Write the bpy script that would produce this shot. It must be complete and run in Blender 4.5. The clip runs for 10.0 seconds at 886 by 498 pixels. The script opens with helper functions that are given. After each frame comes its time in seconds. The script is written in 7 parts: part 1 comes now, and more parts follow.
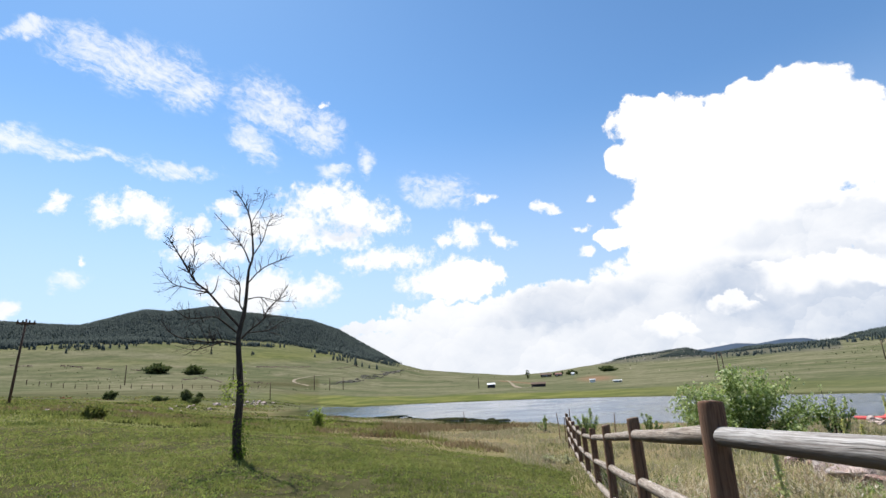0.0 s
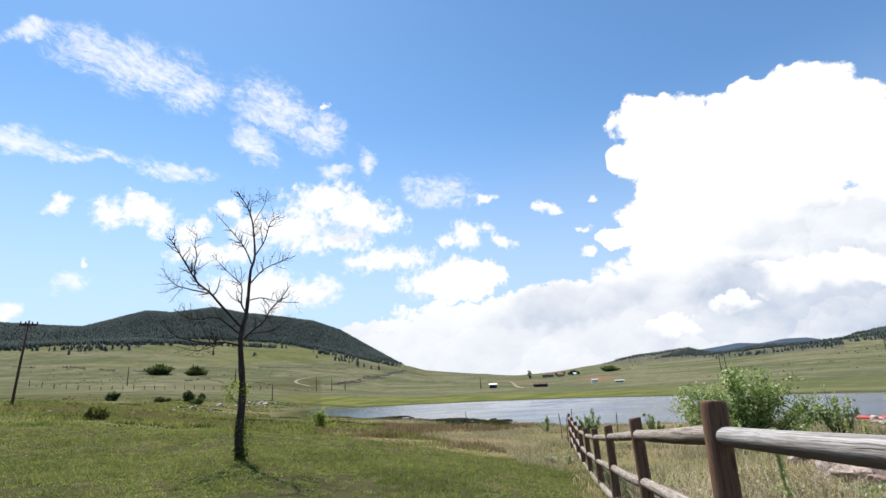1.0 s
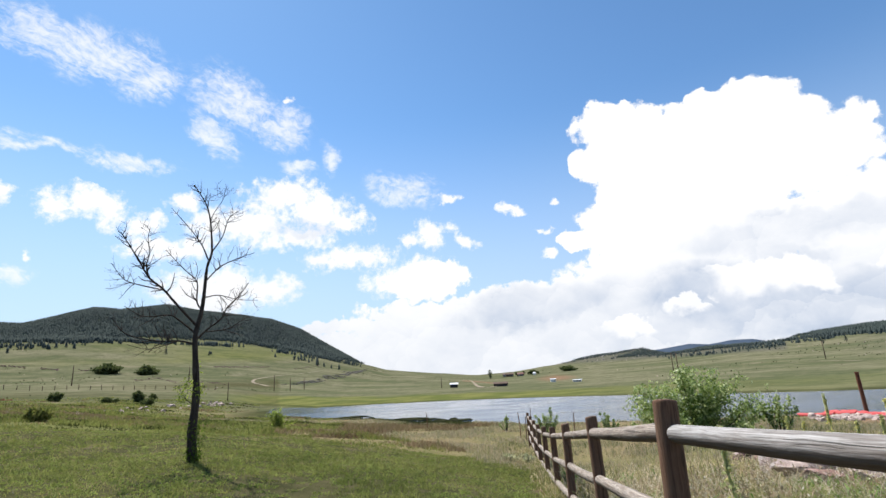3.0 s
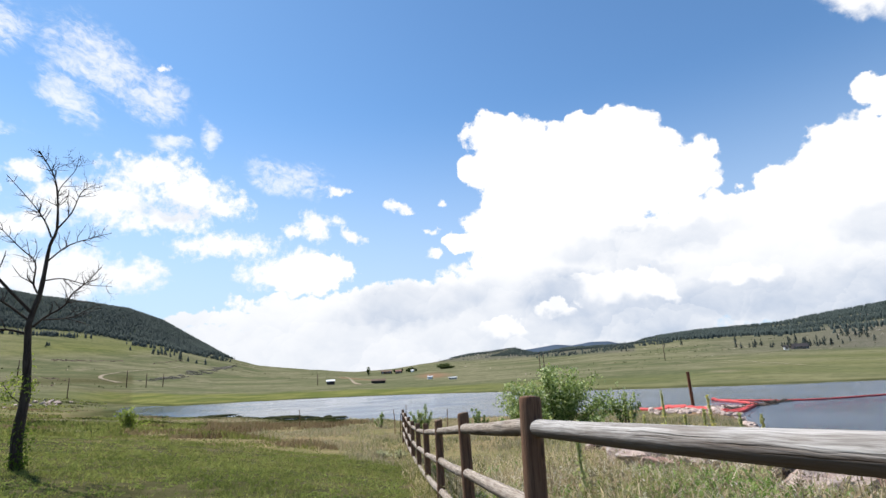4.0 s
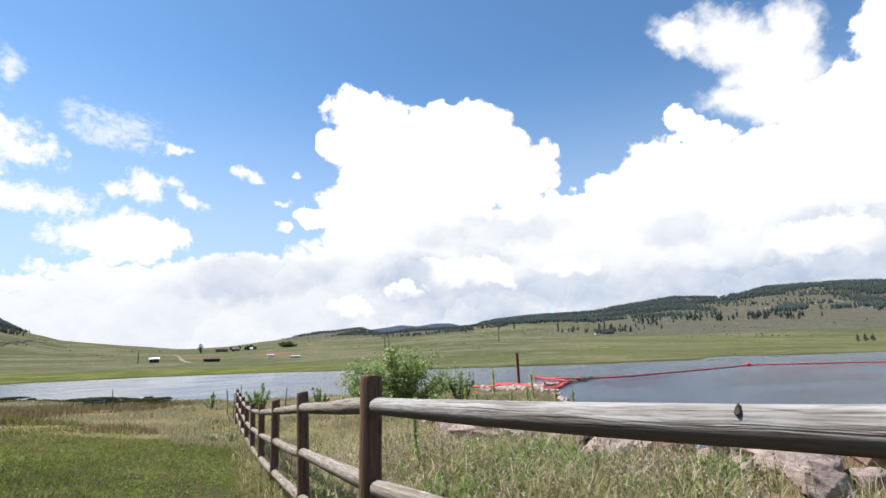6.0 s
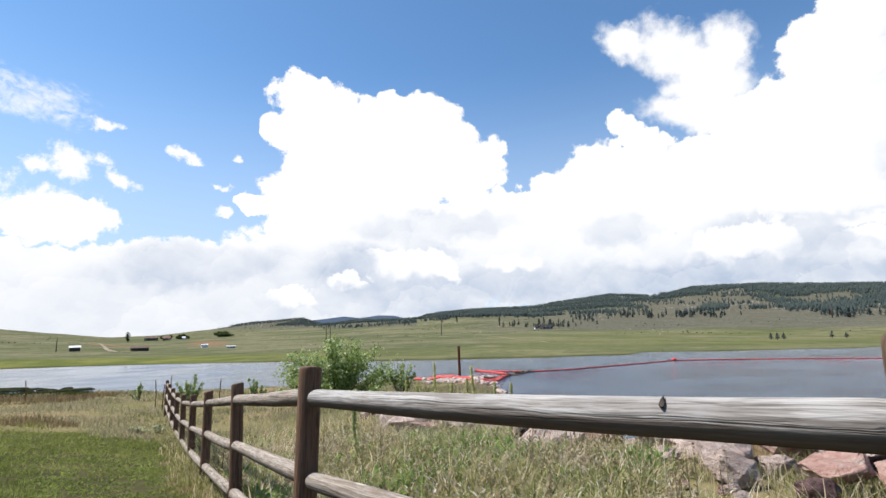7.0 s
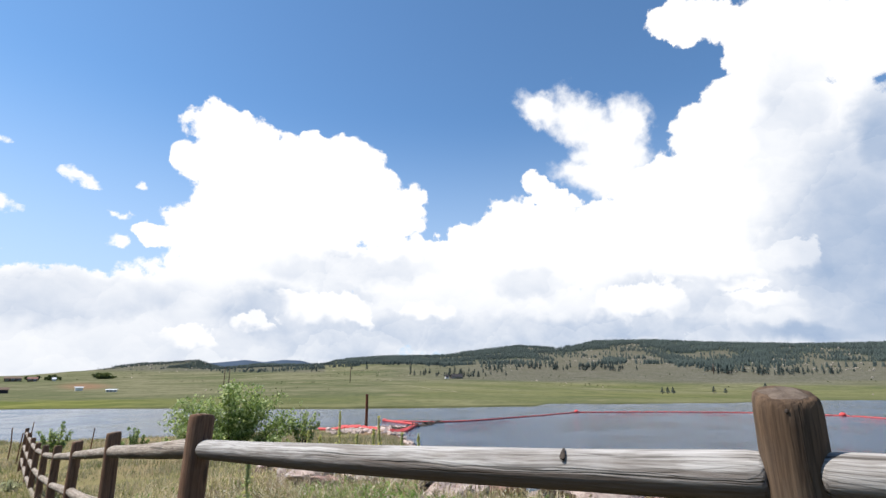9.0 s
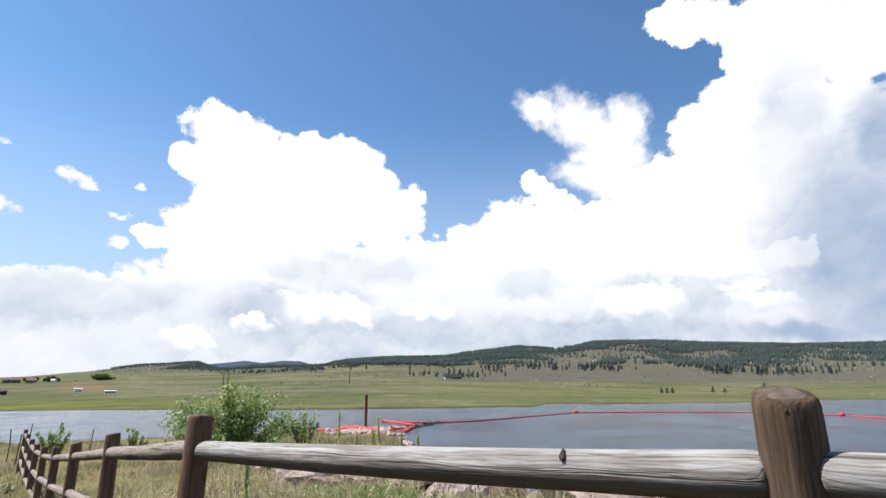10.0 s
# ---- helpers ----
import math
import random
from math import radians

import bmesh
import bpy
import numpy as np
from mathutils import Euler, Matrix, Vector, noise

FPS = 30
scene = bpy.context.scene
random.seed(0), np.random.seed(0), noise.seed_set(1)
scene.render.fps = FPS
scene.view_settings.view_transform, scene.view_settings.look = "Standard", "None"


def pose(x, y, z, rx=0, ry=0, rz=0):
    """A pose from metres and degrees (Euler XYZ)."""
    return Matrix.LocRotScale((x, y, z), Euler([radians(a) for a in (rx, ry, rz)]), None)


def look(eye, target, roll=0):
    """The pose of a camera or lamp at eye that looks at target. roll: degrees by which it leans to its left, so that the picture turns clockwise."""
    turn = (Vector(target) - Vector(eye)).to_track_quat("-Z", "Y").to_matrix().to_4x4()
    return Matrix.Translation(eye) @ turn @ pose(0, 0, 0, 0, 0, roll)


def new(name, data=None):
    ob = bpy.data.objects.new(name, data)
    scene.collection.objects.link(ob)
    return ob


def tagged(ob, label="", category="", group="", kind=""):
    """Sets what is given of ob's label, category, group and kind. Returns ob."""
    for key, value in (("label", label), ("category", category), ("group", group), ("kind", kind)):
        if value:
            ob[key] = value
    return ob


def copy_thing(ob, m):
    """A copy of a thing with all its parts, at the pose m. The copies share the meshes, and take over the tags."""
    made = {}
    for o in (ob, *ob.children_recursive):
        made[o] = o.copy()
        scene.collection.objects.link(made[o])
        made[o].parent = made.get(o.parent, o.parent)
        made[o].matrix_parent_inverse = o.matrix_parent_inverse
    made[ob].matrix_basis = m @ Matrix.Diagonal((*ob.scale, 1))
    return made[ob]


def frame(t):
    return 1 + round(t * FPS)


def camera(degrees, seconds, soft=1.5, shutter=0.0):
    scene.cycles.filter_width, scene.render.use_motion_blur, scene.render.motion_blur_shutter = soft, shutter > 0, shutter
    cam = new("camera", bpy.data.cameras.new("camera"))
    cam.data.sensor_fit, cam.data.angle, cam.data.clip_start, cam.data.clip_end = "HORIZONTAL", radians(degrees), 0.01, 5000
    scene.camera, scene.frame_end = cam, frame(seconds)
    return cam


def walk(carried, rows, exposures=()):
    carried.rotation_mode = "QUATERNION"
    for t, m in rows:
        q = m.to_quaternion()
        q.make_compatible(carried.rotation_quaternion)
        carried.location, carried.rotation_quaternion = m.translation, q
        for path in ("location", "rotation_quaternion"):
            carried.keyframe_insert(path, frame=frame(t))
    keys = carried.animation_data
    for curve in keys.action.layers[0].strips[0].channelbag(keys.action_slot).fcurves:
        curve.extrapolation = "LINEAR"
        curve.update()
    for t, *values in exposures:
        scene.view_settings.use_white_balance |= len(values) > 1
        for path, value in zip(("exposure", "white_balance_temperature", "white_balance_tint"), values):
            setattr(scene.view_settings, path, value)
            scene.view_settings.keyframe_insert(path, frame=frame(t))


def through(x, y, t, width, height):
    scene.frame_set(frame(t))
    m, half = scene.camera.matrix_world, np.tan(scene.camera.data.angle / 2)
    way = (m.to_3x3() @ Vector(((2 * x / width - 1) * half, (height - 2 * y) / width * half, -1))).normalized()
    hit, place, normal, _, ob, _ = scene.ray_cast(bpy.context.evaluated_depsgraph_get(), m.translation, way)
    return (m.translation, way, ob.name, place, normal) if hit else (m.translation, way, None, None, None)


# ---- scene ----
cam = camera(82.13, 10.0)
PATH = [
    (0, pose(-0.019, 0.010, 1.35, 104.56, 3.19, -2.15)),
    (0.5, pose(-0.019, 0.010, 1.35, 104.56, 3.20, -2.07)),
    (1, pose(-0.019, 0.010, 1.35, 104.61, 3.30, -1.94)),
    (1.5, pose(-0.019, 0.010, 1.35, 104.67, 3.22, -1.85)),
    (2, pose(-0.019, 0.010, 1.35, 104.56, 3.19, -2.14)),
    (2.2, pose(-0.019, 0.010, 1.35, 104.54, 3.20, -2.42)),
    (2.7, pose(-0.018, 0.010, 1.35, 104.40, 3.27, -4.40)),
    (3.3, pose(-0.016, 0.010, 1.35, 104.18, 3.35, -9.13)),
    (3.5, pose(-0.015, 0.009, 1.35, 104.00, 3.31, -12.02)),
    (4, pose(-0.012, 0.009, 1.35, 103.29, 2.89, -19.47)),
    (4.5, pose(-0.010, 0.008, 1.35, 102.85, 2.50, -24.48)),
    (5, pose(-0.008, 0.007, 1.35, 102.22, 2.49, -28.00)),
    (5.5, pose(-0.007, 0.006, 1.35, 101.84, 2.45, -31.57)),
    (6, pose(-0.005, 0.005, 1.35, 100.33, 2.06, -36.42)),
    (7.5, pose(-0.002, 0.003, 1.35, 99.88, 1.02, -44.71)),
    (8, pose(-0.002, 0.002, 1.35, 100.93, 1.07, -47.20)),
    (8.5, pose(-0.000, 0.001, 1.35, 102.38, 0.39, -51.36)),
    (9, pose(-0.000, 0.000, 1.35, 104.45, -0.12, -52.63)),
    (9.5, pose(-0.000, 0.000, 1.35, 104.47, 0.12, -52.57)),
    (10, pose(-0.000, 0.000, 1.35, 104.50, 0.00, -52.70)),
]
walk(cam, PATH)

# ---------------------------------------------------------------- sky, sun
SUN_AZ, SUN_EL = -32.0, 57.0          # degrees, azimuth clockwise from +y


class Net:
    """Small helper for node trees."""

    def __init__(self, tree):
        self.tree = tree
        tree.nodes.clear()

    def wire(self, value, socket):
        if hasattr(value, "is_output"):
            self.tree.links.new(value, socket)
        else:
            if hasattr(socket.default_value, "__len__") and not hasattr(value, "__len__"):
                value = (value,) * len(socket.default_value)
            if hasattr(value, "__len__") and len(socket.default_value) == 4 and len(value) == 3:
                value = (*value, 1)
            socket.default_value = value

    def math(self, op, a, b=0.0, c=None, clamp=False):
        nd = self.tree.nodes.new("ShaderNodeMath")
        nd.operation, nd.use_clamp = op, clamp
        self.wire(a, nd.inputs[0])
        self.wire(b, nd.inputs[1])
        if c is not None:
            self.wire(c, nd.inputs[2])
        return nd.outputs[0]

    def vec(self, op, a, b=(0, 0, 0), scale=None):
        nd = self.tree.nodes.new("ShaderNodeVectorMath")
        nd.operation = op
        self.wire(a, nd.inputs[0])
        if op != "SCALE":
            self.wire(b, nd.inputs[1])
        if scale is not None:
            self.wire(scale, nd.inputs["Scale"])
        return nd.outputs["Value"] if op in ("LENGTH", "DOT_PRODUCT") else nd.outputs[0]

    def noise(self, at, scale, detail=4.0, rough=0.55, distort=0.0, color=False):
        nd = self.tree.nodes.new("ShaderNodeTexNoise")
        if at is not None:
            self.wire(at, nd.inputs["Vector"])
        nd.inputs["Scale"].default_value = scale
        nd.inputs["Detail"].default_value = detail
        nd.inputs["Roughness"].default_value = rough
        nd.inputs["Distortion"].default_value = distort
        return nd.outputs[1 if color else 0]

    def voronoi(self, at, scale, feature="F1", smooth=0.6):
        nd = self.tree.nodes.new("ShaderNodeTexVoronoi")
        nd.feature = feature
        self.wire(at, nd.inputs["Vector"])
        nd.inputs["Scale"].default_value = scale
        if feature == "SMOOTH_F1":
            nd.inputs["Smoothness"].default_value = smooth
        return nd.outputs[0]

    def ramp(self, fac, low, high, to_low=0.0, to_high=1.0, smooth=True):
        nd = self.tree.nodes.new("ShaderNodeMapRange")
        nd.interpolation_type = "SMOOTHSTEP" if smooth else "LINEAR"
        self.wire(fac, nd.inputs[0])
        for i, v in enumerate((low, high, to_low, to_high)):
            self.wire(v, nd.inputs[i + 1])
        return nd.outputs[0]

    def mix(self, fac, a, b, blend="MIX"):
        nd = self.tree.nodes.new("ShaderNodeMix")
        nd.data_type, nd.blend_type = "RGBA", blend
        self.wire(fac, nd.inputs[0])
        self.wire(a, nd.inputs[6])
        self.wire(b, nd.inputs[7])
        return nd.outputs[2]


WISPS_WEST = [
    (-35.4, 31.5, 3.7, 1.8, 19), (-29.8, 31.4, 6.0, 2.4, 0), (-24.7, 29.9, 3.2, 2.0, 11), (-16.5, 29.6, 4.8, 2.8, -13),
    (-11.2, 27.4, 3.0, 2.5, 3), (-18.8, 25.7, 3.1, 1.5, -34), (-39.5, 22.6, 4.7, 1.1, 5), (-34.7, 22.2, 5.0, 0.7, 4),
    (-26.3, 22.1, 4.6, 0.7, 3), (-5.9, 24.5, 1.2, 1.3, 0), (2.8, 21.1, 3.9, 2.1, -13), (-9.6, 23.1, 2.0, 0.9, 2),
    (-34.5, 10.8, 1.5, 0.9, 4), (-40.3, 31.2, 2.6, 0.9, 22),
]

PUFFS_WEST = [
    (-36.0, 17.2, 1.3, 1.0, 9), (-31.4, 17.1, 2.7, 1.6, 7), (-28.3, 17.7, 3.1, 1.8, 7), (-24.3, 16.8, 2.0, 1.4, 5),
    (-23.7, 14.7, 3.7, 1.3, 4), (-20.6, 18.9, 2.2, 1.1, 4), (-33.4, 12.3, 0.7, 0.5, 5), (-38.3, 7.9, 1.4, 1.0, 3),
    (-11.5, 19.8, 4.8, 2.6, 2), (-7.7, 18.4, 5.5, 3.2, 0), (-14.0, 16.8, 4.6, 2.6, 2), (-4.4, 17.6, 3.2, 1.9, -1),
    (-18.2, 16.9, 3.2, 2.5, 3), (-20.9, 14.4, 4.2, 1.5, 3), (-9.6, 15.5, 5.4, 1.4, 0), (-16.8, 10.1, 6.9, 2.6, 0),
    (-12.1, 10.6, 3.8, 1.7, -1), (-20.7, 10.3, 3.6, 1.9, 1),
]

PUFFS_MID = [
    (6.1, 15.8, 3.3, 1.8, -4), (10.3, 14.7, 1.7, 0.9, -5), (3.1, 15.0, 1.8, 0.8, -3), (-3.2, 13.5, 5.8, 1.4, -2),
    (-6.4, 13.1, 2.3, 0.9, -1), (3.8, 11.5, 5.5, 2.2, -3), (1.2, 10.4, 3.9, 1.4, -3), (15.5, 18.0, 1.7, 0.8, -7),
    (19.2, 12.8, 0.9, 0.5, -7), (19.2, 15.3, 0.9, 0.4, -8), (20.6, 17.9, 0.6, 0.5, -9), (-10.8, 30.5, 0.7, 0.4, 4),
    (8.1, 19.8, 1.5, 0.7, -5),
]

BANK_LOW = [
    (5.4, 10.8, 4.9, 2.1, 1), (-2.0, 6.2, 6.6, 0.8, 0), (4.8, 7.3, 8.0, 1.5, 0), (14.4, 6.6, 9.3, 2.7, -1),
    (22.0, 6.9, 9.4, 3.5, -2), (10.8, 3.8, 17.8, 3.6, -2), (29.4, 3.1, 20.6, 4.3, -3), (-1.8, 3.0, 7.6, 2.8, -1),
    (-5.6, 1.5, 5.6, 1.6, -2), (2.6, 2.1, 11.8, 2.1, -3), (-2.9, 3.5, 5.6, 1.6, -3),
]

TOWER = [
    (26.8, 25.4, 4.1, 2.7, -3), (25.1, 21.6, 3.0, 2.6, -3), (31.4, 23.2, 5.1, 3.5, -5), (35.8, 23.2, 4.1, 3.0, -7),
    (41.4, 23.9, 4.3, 2.9, -9), (44.5, 21.2, 3.3, 2.8, -10), (46.8, 18.6, 4.0, 2.9, -10), (39.6, 18.9, 10.1, 5.2, -7),
    (31.7, 18.4, 7.9, 4.7, -5), (27.0, 15.5, 4.4, 2.7, -3), (29.8, 11.8, 6.6, 4.5, -3), (35.8, 12.7, 12.0, 4.7, -5),
    (32.2, 7.3, 13.8, 4.7, -4), (22.5, 13.8, 2.0, 1.1, -2), (38.3, 25.1, 2.6, 1.5, -8),
]

SHOULDER = [
    (52.7, 14.6, 2.6, 1.6, -11), (48.8, 12.5, 6.6, 3.4, -9), (56.1, 14.3, 4.2, 3.1, -12), (61.2, 16.5, 4.3, 3.7, -15),
    (65.2, 15.0, 3.8, 4.7, -16), (65.7, 20.0, 3.9, 1.2, -20), (52.9, 10.4, 8.7, 4.2, -8), (62.1, 9.5, 6.7, 4.9, -10),
    (49.7, 6.5, 11.6, 4.0, -6), (60.0, 4.3, 10.2, 3.6, -6),
]

ANVIL = [
    (78.9, 19.2, 6.6, 4.3, -9), (81.6, 25.0, 3.4, 3.0, -13), (85.5, 26.2, 4.4, 3.2, -16), (90.7, 28.4, 4.6, 4.1, -20),
    (95.4, 29.2, 4.8, 4.0, -24), (91.2, 21.0, 7.5, 6.3, -16), (86.1, 15.2, 8.0, 5.6, -10), (74.3, 12.7, 15.3, 5.6, -5),
    (92.3, 12.3, 5.2, 6.5, -10), (74.3, 19.2, 3.5, 3.0, -7), (83.6, 21.6, 3.6, 3.0, -10), (85.0, 18.8, 3.4, 2.6, -10), (71.6, 17.6, 3.0, 1.8, -5), (60.7, 17.3, 3.9, 2.4, -2), (63.8, 21.2, 2.5, 1.6, -4),
    (91.2, 5.5, 6.2, 3.9, -4), (76.4, 6.4, 13.8, 4.0, -3), (84.7, 5.1, 10.9, 3.2, -3), (88.2, 7.7, 6.4, 4.7, -6),
    (79.9, 35.3, 2.8, 2.0, -17), (83.9, 34.5, 5.2, 1.9, -19), (87.1, 31.0, 2.9, 2.0, -20), (91.5, 32.8, 5.9, 2.3, -24),
]

WISPS_EAST = [
    (63.6, 29.9, 2.1, 1.3, -26),
]

PLUME = [
    (65.3, 29.4, 3.7, 1.7, -24), (69.5, 27.6, 4.5, 2.6, -38), (72.4, 24.2, 4.6, 3.2, -38), (74.1, 26.3, 2.8, 2.8, -10),
    (70.9, 21.8, 5.0, 2.1, -17),
]

SHADE_MILD = [
    (89.5, 21.7, 3.2, 7.6, -16), (60.0, 4.9, 26.7, 2.1, -1), (35.2, 6.9, 7.0, 2.7, 2), (16.9, 7.2, 8.1, 2.1, 5),
    (62.1, 10.6, 3.8, 1.6, -2), (82.9, 9.3, 6.8, 2.2, -5), (76.7, 8.7, 6.4, 2.3, -4), (42.2, 11.8, 9.4, 1.9, 2),
    (41.2, 9.5, 3.6, 1.0, -12), (-9.0, 16.3, 3.8, 0.9, 0), (40.8, 3.3, 5.8, 1.7, -7),
]

SHADE_DEEP = [
    (92.3, 12.3, 6.0, 9.0, -10), (93.3, 5.3, 5.5, 3.8, -5), (88.1, 4.2, 7.1, 1.4, -3), (95.6, 20.0, 2.3, 4.7, -18),
]

BRIGHT_HEADS = [
    (39.6, 7.3, 4.5, 2.2, 2), (50.5, 7.0, 3.5, 1.4, 0), (25.7, 3.7, 2.5, 1.4, 2), (73.8, 7.4, 4.7, 2.4, -3),
    (84.6, 7.3, 3.5, 1.4, -5), (80.1, 11.3, 5.7, 2.3, -6), (87.9, 11.2, 3.1, 1.6, -8), (31.9, 5.1, 2.2, 1.3, 2),
    (38.3, 7.5, 4.3, 1.3, -9), (41.0, 14.3, 5.5, 1.6, -15), (26.2, 3.3, 2.9, 1.5, -5), (32.3, 4.9, 2.9, 1.0, -7),
    (44.2, 13.9, 3.1, 1.9, -16), (42.6, 6.2, 2.3, 1.1, -9),
]


def sky_world():
    world = bpy.data.worlds.new("sky")
    scene.world = world
    world.use_nodes = True
    net = Net(world.node_tree)
    nodes = world.node_tree.nodes
    way = nodes.new("ShaderNodeTexCoord").outputs["Generated"]
    split = nodes.new("ShaderNodeSeparateXYZ")
    net.wire(way, split.inputs[0])
    x, y, z = split.outputs
    az = net.math("MULTIPLY", net.math("ARCTAN2", x, y), 57.2958)
    el = net.math("MULTIPLY", net.math("ARCSINE", z), 57.2958)
    plane = nodes.new("ShaderNodeCombineXYZ")
    net.wire(az, plane.inputs[0])
    net.wire(el, plane.inputs[1])
    plane = plane.outputs[0]

    def drift(scale, amount, detail):
        """A wander of the cloud outline, in degrees."""
        c = net.noise(way, scale, detail, 0.5, color=True)
        v = net.vec("SUBTRACT", c, (0.5, 0.5, 0.5))
        return net.vec("MULTIPLY", v, (amount * 1.1, amount, 0))

    def field(at, banks, grow=1.25):
        """The nearness to the middle of the nearest of some ellipses: 1 at a middle, 0 outside all."""
        total = None
        for bank in banks:
            for a, e, rx, ry, turn in bank:
                m = nodes.new("ShaderNodeMapping")
                m.vector_type = "TEXTURE"
                net.wire(at, m.inputs[0])
                m.inputs["Location"].default_value = (a, e, 0)
                m.inputs["Rotation"].default_value = (0, 0, radians(turn))
                m.inputs["Scale"].default_value = (rx * grow, ry * grow, 1)
                g = nodes.new("ShaderNodeTexGradient")
                g.gradient_type = "SPHERICAL"
                net.wire(m.outputs[0], g.inputs[0])
                total = g.outputs["Fac"] if total is None else net.math("SMOOTH_MAX", total, g.outputs["Fac"], 0.12)
        return total

    def warp(coarse, detail):
        return net.vec("ADD", net.vec("ADD", plane, drift(7, coarse, 4)), drift(30, detail, 6))

    warped = warp(3.6, 2.8)
    tower = field(warped, (TOWER, SHOULDER, ANVIL, BANK_LOW))
    puffs = field(warped, (PUFFS_WEST, PUFFS_MID), 1.3)
    plume = field(warped, (PLUME,), 1.4)
    wisp = field(warped, (WISPS_WEST, WISPS_EAST), 1.5)
    mild = field(warped, (SHADE_MILD,), 1.55)
    deep = field(warped, (SHADE_DEEP,), 1.6)
    front = field(warped, (BRIGHT_HEADS,), 1.35)

    def billow(at):
        """Cauliflower relief: round heads on round heads."""
        c1, c2 = net.voronoi(at, 17, "SMOOTH_F1", 0.35), net.voronoi(at, 48, "SMOOTH_F1", 0.35)
        n = net.noise(at, 40, 6, 0.62, 0.3)
        s = net.math("ADD", net.math("MULTIPLY", c1, 0.6), net.math("MULTIPLY", c2, 0.32))
        return net.math("SUBTRACT", net.math("MULTIPLY", n, 0.55), s)

    heads = billow(way)
    fine = net.noise(way, 75, 7, 0.68)
    rough = net.math("ADD", heads, 0.12)

    def roughen(base, amount, grit=0.0):
        n = net.math("MULTIPLY", rough, amount)
        if grit:
            n = net.math("ADD", n, net.math("MULTIPLY", net.math("SUBTRACT", fine, 0.5), grit))
        return net.math("ADD", base, net.math("MULTIPLY", n, net.ramp(base, 0.11, 0.19)))

    cover = net.ramp(roughen(tower, 0.40, 0.36), 0.14, 0.27)
    cover = net.math("MAXIMUM", cover, net.ramp(roughen(puffs, 0.60, 1.3), 0.12, 0.70, 0.0, 0.98))
    cover = net.math("MAXIMUM", cover, net.ramp(roughen(plume, 0.30, 0.35), 0.13, 0.62, 0.0, 0.97))
    cover = net.math("MAXIMUM", cover, net.math("MULTIPLY", net.ramp(el, 3.2, 1.4), net.ramp(az, -5.0, 3.0)))
    # thin ice clouds: ripples and streaks drawn out along the wind
    along = net.vec("ADD", plane, net.vec("ADD", drift(9, 3.0, 3), drift(42, 0.9, 4)))
    turned = nodes.new("ShaderNodeMapping")
    turned.inputs["Rotation"].default_value = (0, 0, radians(14))
    net.wire(along, turned.inputs[0])
    streak = net.noise(net.vec("MULTIPLY", turned.outputs[0], (0.22, 0.95, 0.0)), 1.0, 7, 0.62, 0.2)
    ripple = net.noise(net.vec("MULTIPLY", turned.outputs[0], (1.3, 2.1, 0.0)), 1.0, 6, 0.62, 0.3)
    thin = net.math("ADD", net.math("MULTIPLY", streak, 0.55), net.math("MULTIPLY", ripple, 0.55))
    veil = net.math("ADD", wisp, net.math("MULTIPLY", net.math("SUBTRACT", thin, 0.59), 2.6))
    veil = net.math("MULTIPLY", net.ramp(veil, -0.05, 1.05), net.ramp(wisp, 0.08, 0.50, 0.0, 0.78))

    # folds inside the clouds: round heads on round heads, bright above, greyer below
    def heads_lit(scale, wander):
        v = nodes.new("ShaderNodeTexVoronoi")
        v.voronoi_dimensions, v.feature = "2D", "F1"
        at = net.vec("MULTIPLY", net.vec("ADD", plane, wander), (0.82, 1.0, 0.0))
        net.wire(at, v.inputs["Vector"])
        v.inputs["Scale"].default_value = scale
        rel = net.vec("SUBTRACT", at, v.outputs["Position"])
        up = net.vec("DOT_PRODUCT", rel, (-0.34 * scale, 0.94 * scale, 0.0))
        return net.ramp(up, -0.62, 0.62, -1.0, 1.0, smooth=False)

    curl = net.vec("ADD", drift(12, 4.5, 4), drift(40, 1.8, 5))
    curl_small = net.vec("ADD", drift(30, 1.8, 5), drift(110, 0.7, 3))
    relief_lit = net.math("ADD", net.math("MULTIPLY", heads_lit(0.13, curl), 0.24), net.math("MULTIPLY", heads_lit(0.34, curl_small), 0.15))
    relief_lit = net.math("ADD", relief_lit, net.math("MULTIPLY", net.math("SUBTRACT", net.noise(net.vec("MULTIPLY", way, (1, 1, 1.5)), 14, 8, 0.60, 0.3), 0.5), 2.0))
    broad = net.noise(net.vec("ADD", way, (0.3, 0.1, 0.0)), 5, 4, 0.50, 0.3)
    soft = net.math("MULTIPLY", net.ramp(mild, 0.10, 0.60), net.ramp(broad, 0.34, 0.62, 0.20, 0.30))
    hard = net.math("MULTIPLY", net.ramp(deep, 0.02, 0.85), net.ramp(broad, 0.30, 0.62, 0.70, 0.86))
    low = net.math("MULTIPLY", net.ramp(el, 13.0, 3.0, 0.0, 0.30), net.ramp(az, 0.0, 34.0, 0.62, 1.0))
    dim = net.math("ADD", net.math("ADD", soft, low), net.ramp(broad, 0.42, 0.70, 0.0, 0.05))
    heap = net.math("MULTIPLY", net.ramp(roughen(front, 0.7, 0.5), 0.10, 0.24), net.ramp(field(net.vec("SUBTRACT", warped, (0.2, 1.1, 0.0)), (BRIGHT_HEADS,), 1.35), 0.02, 0.42))
    dim = net.math("MULTIPLY", dim, net.math("SUBTRACT", 1.0, net.math("MULTIPLY", heap, 0.85)))
    dim = net.math("MAXIMUM", dim, net.math("MULTIPLY", hard, net.math("SUBTRACT", 1.0, net.math("MULTIPLY", heap, 0.45))))
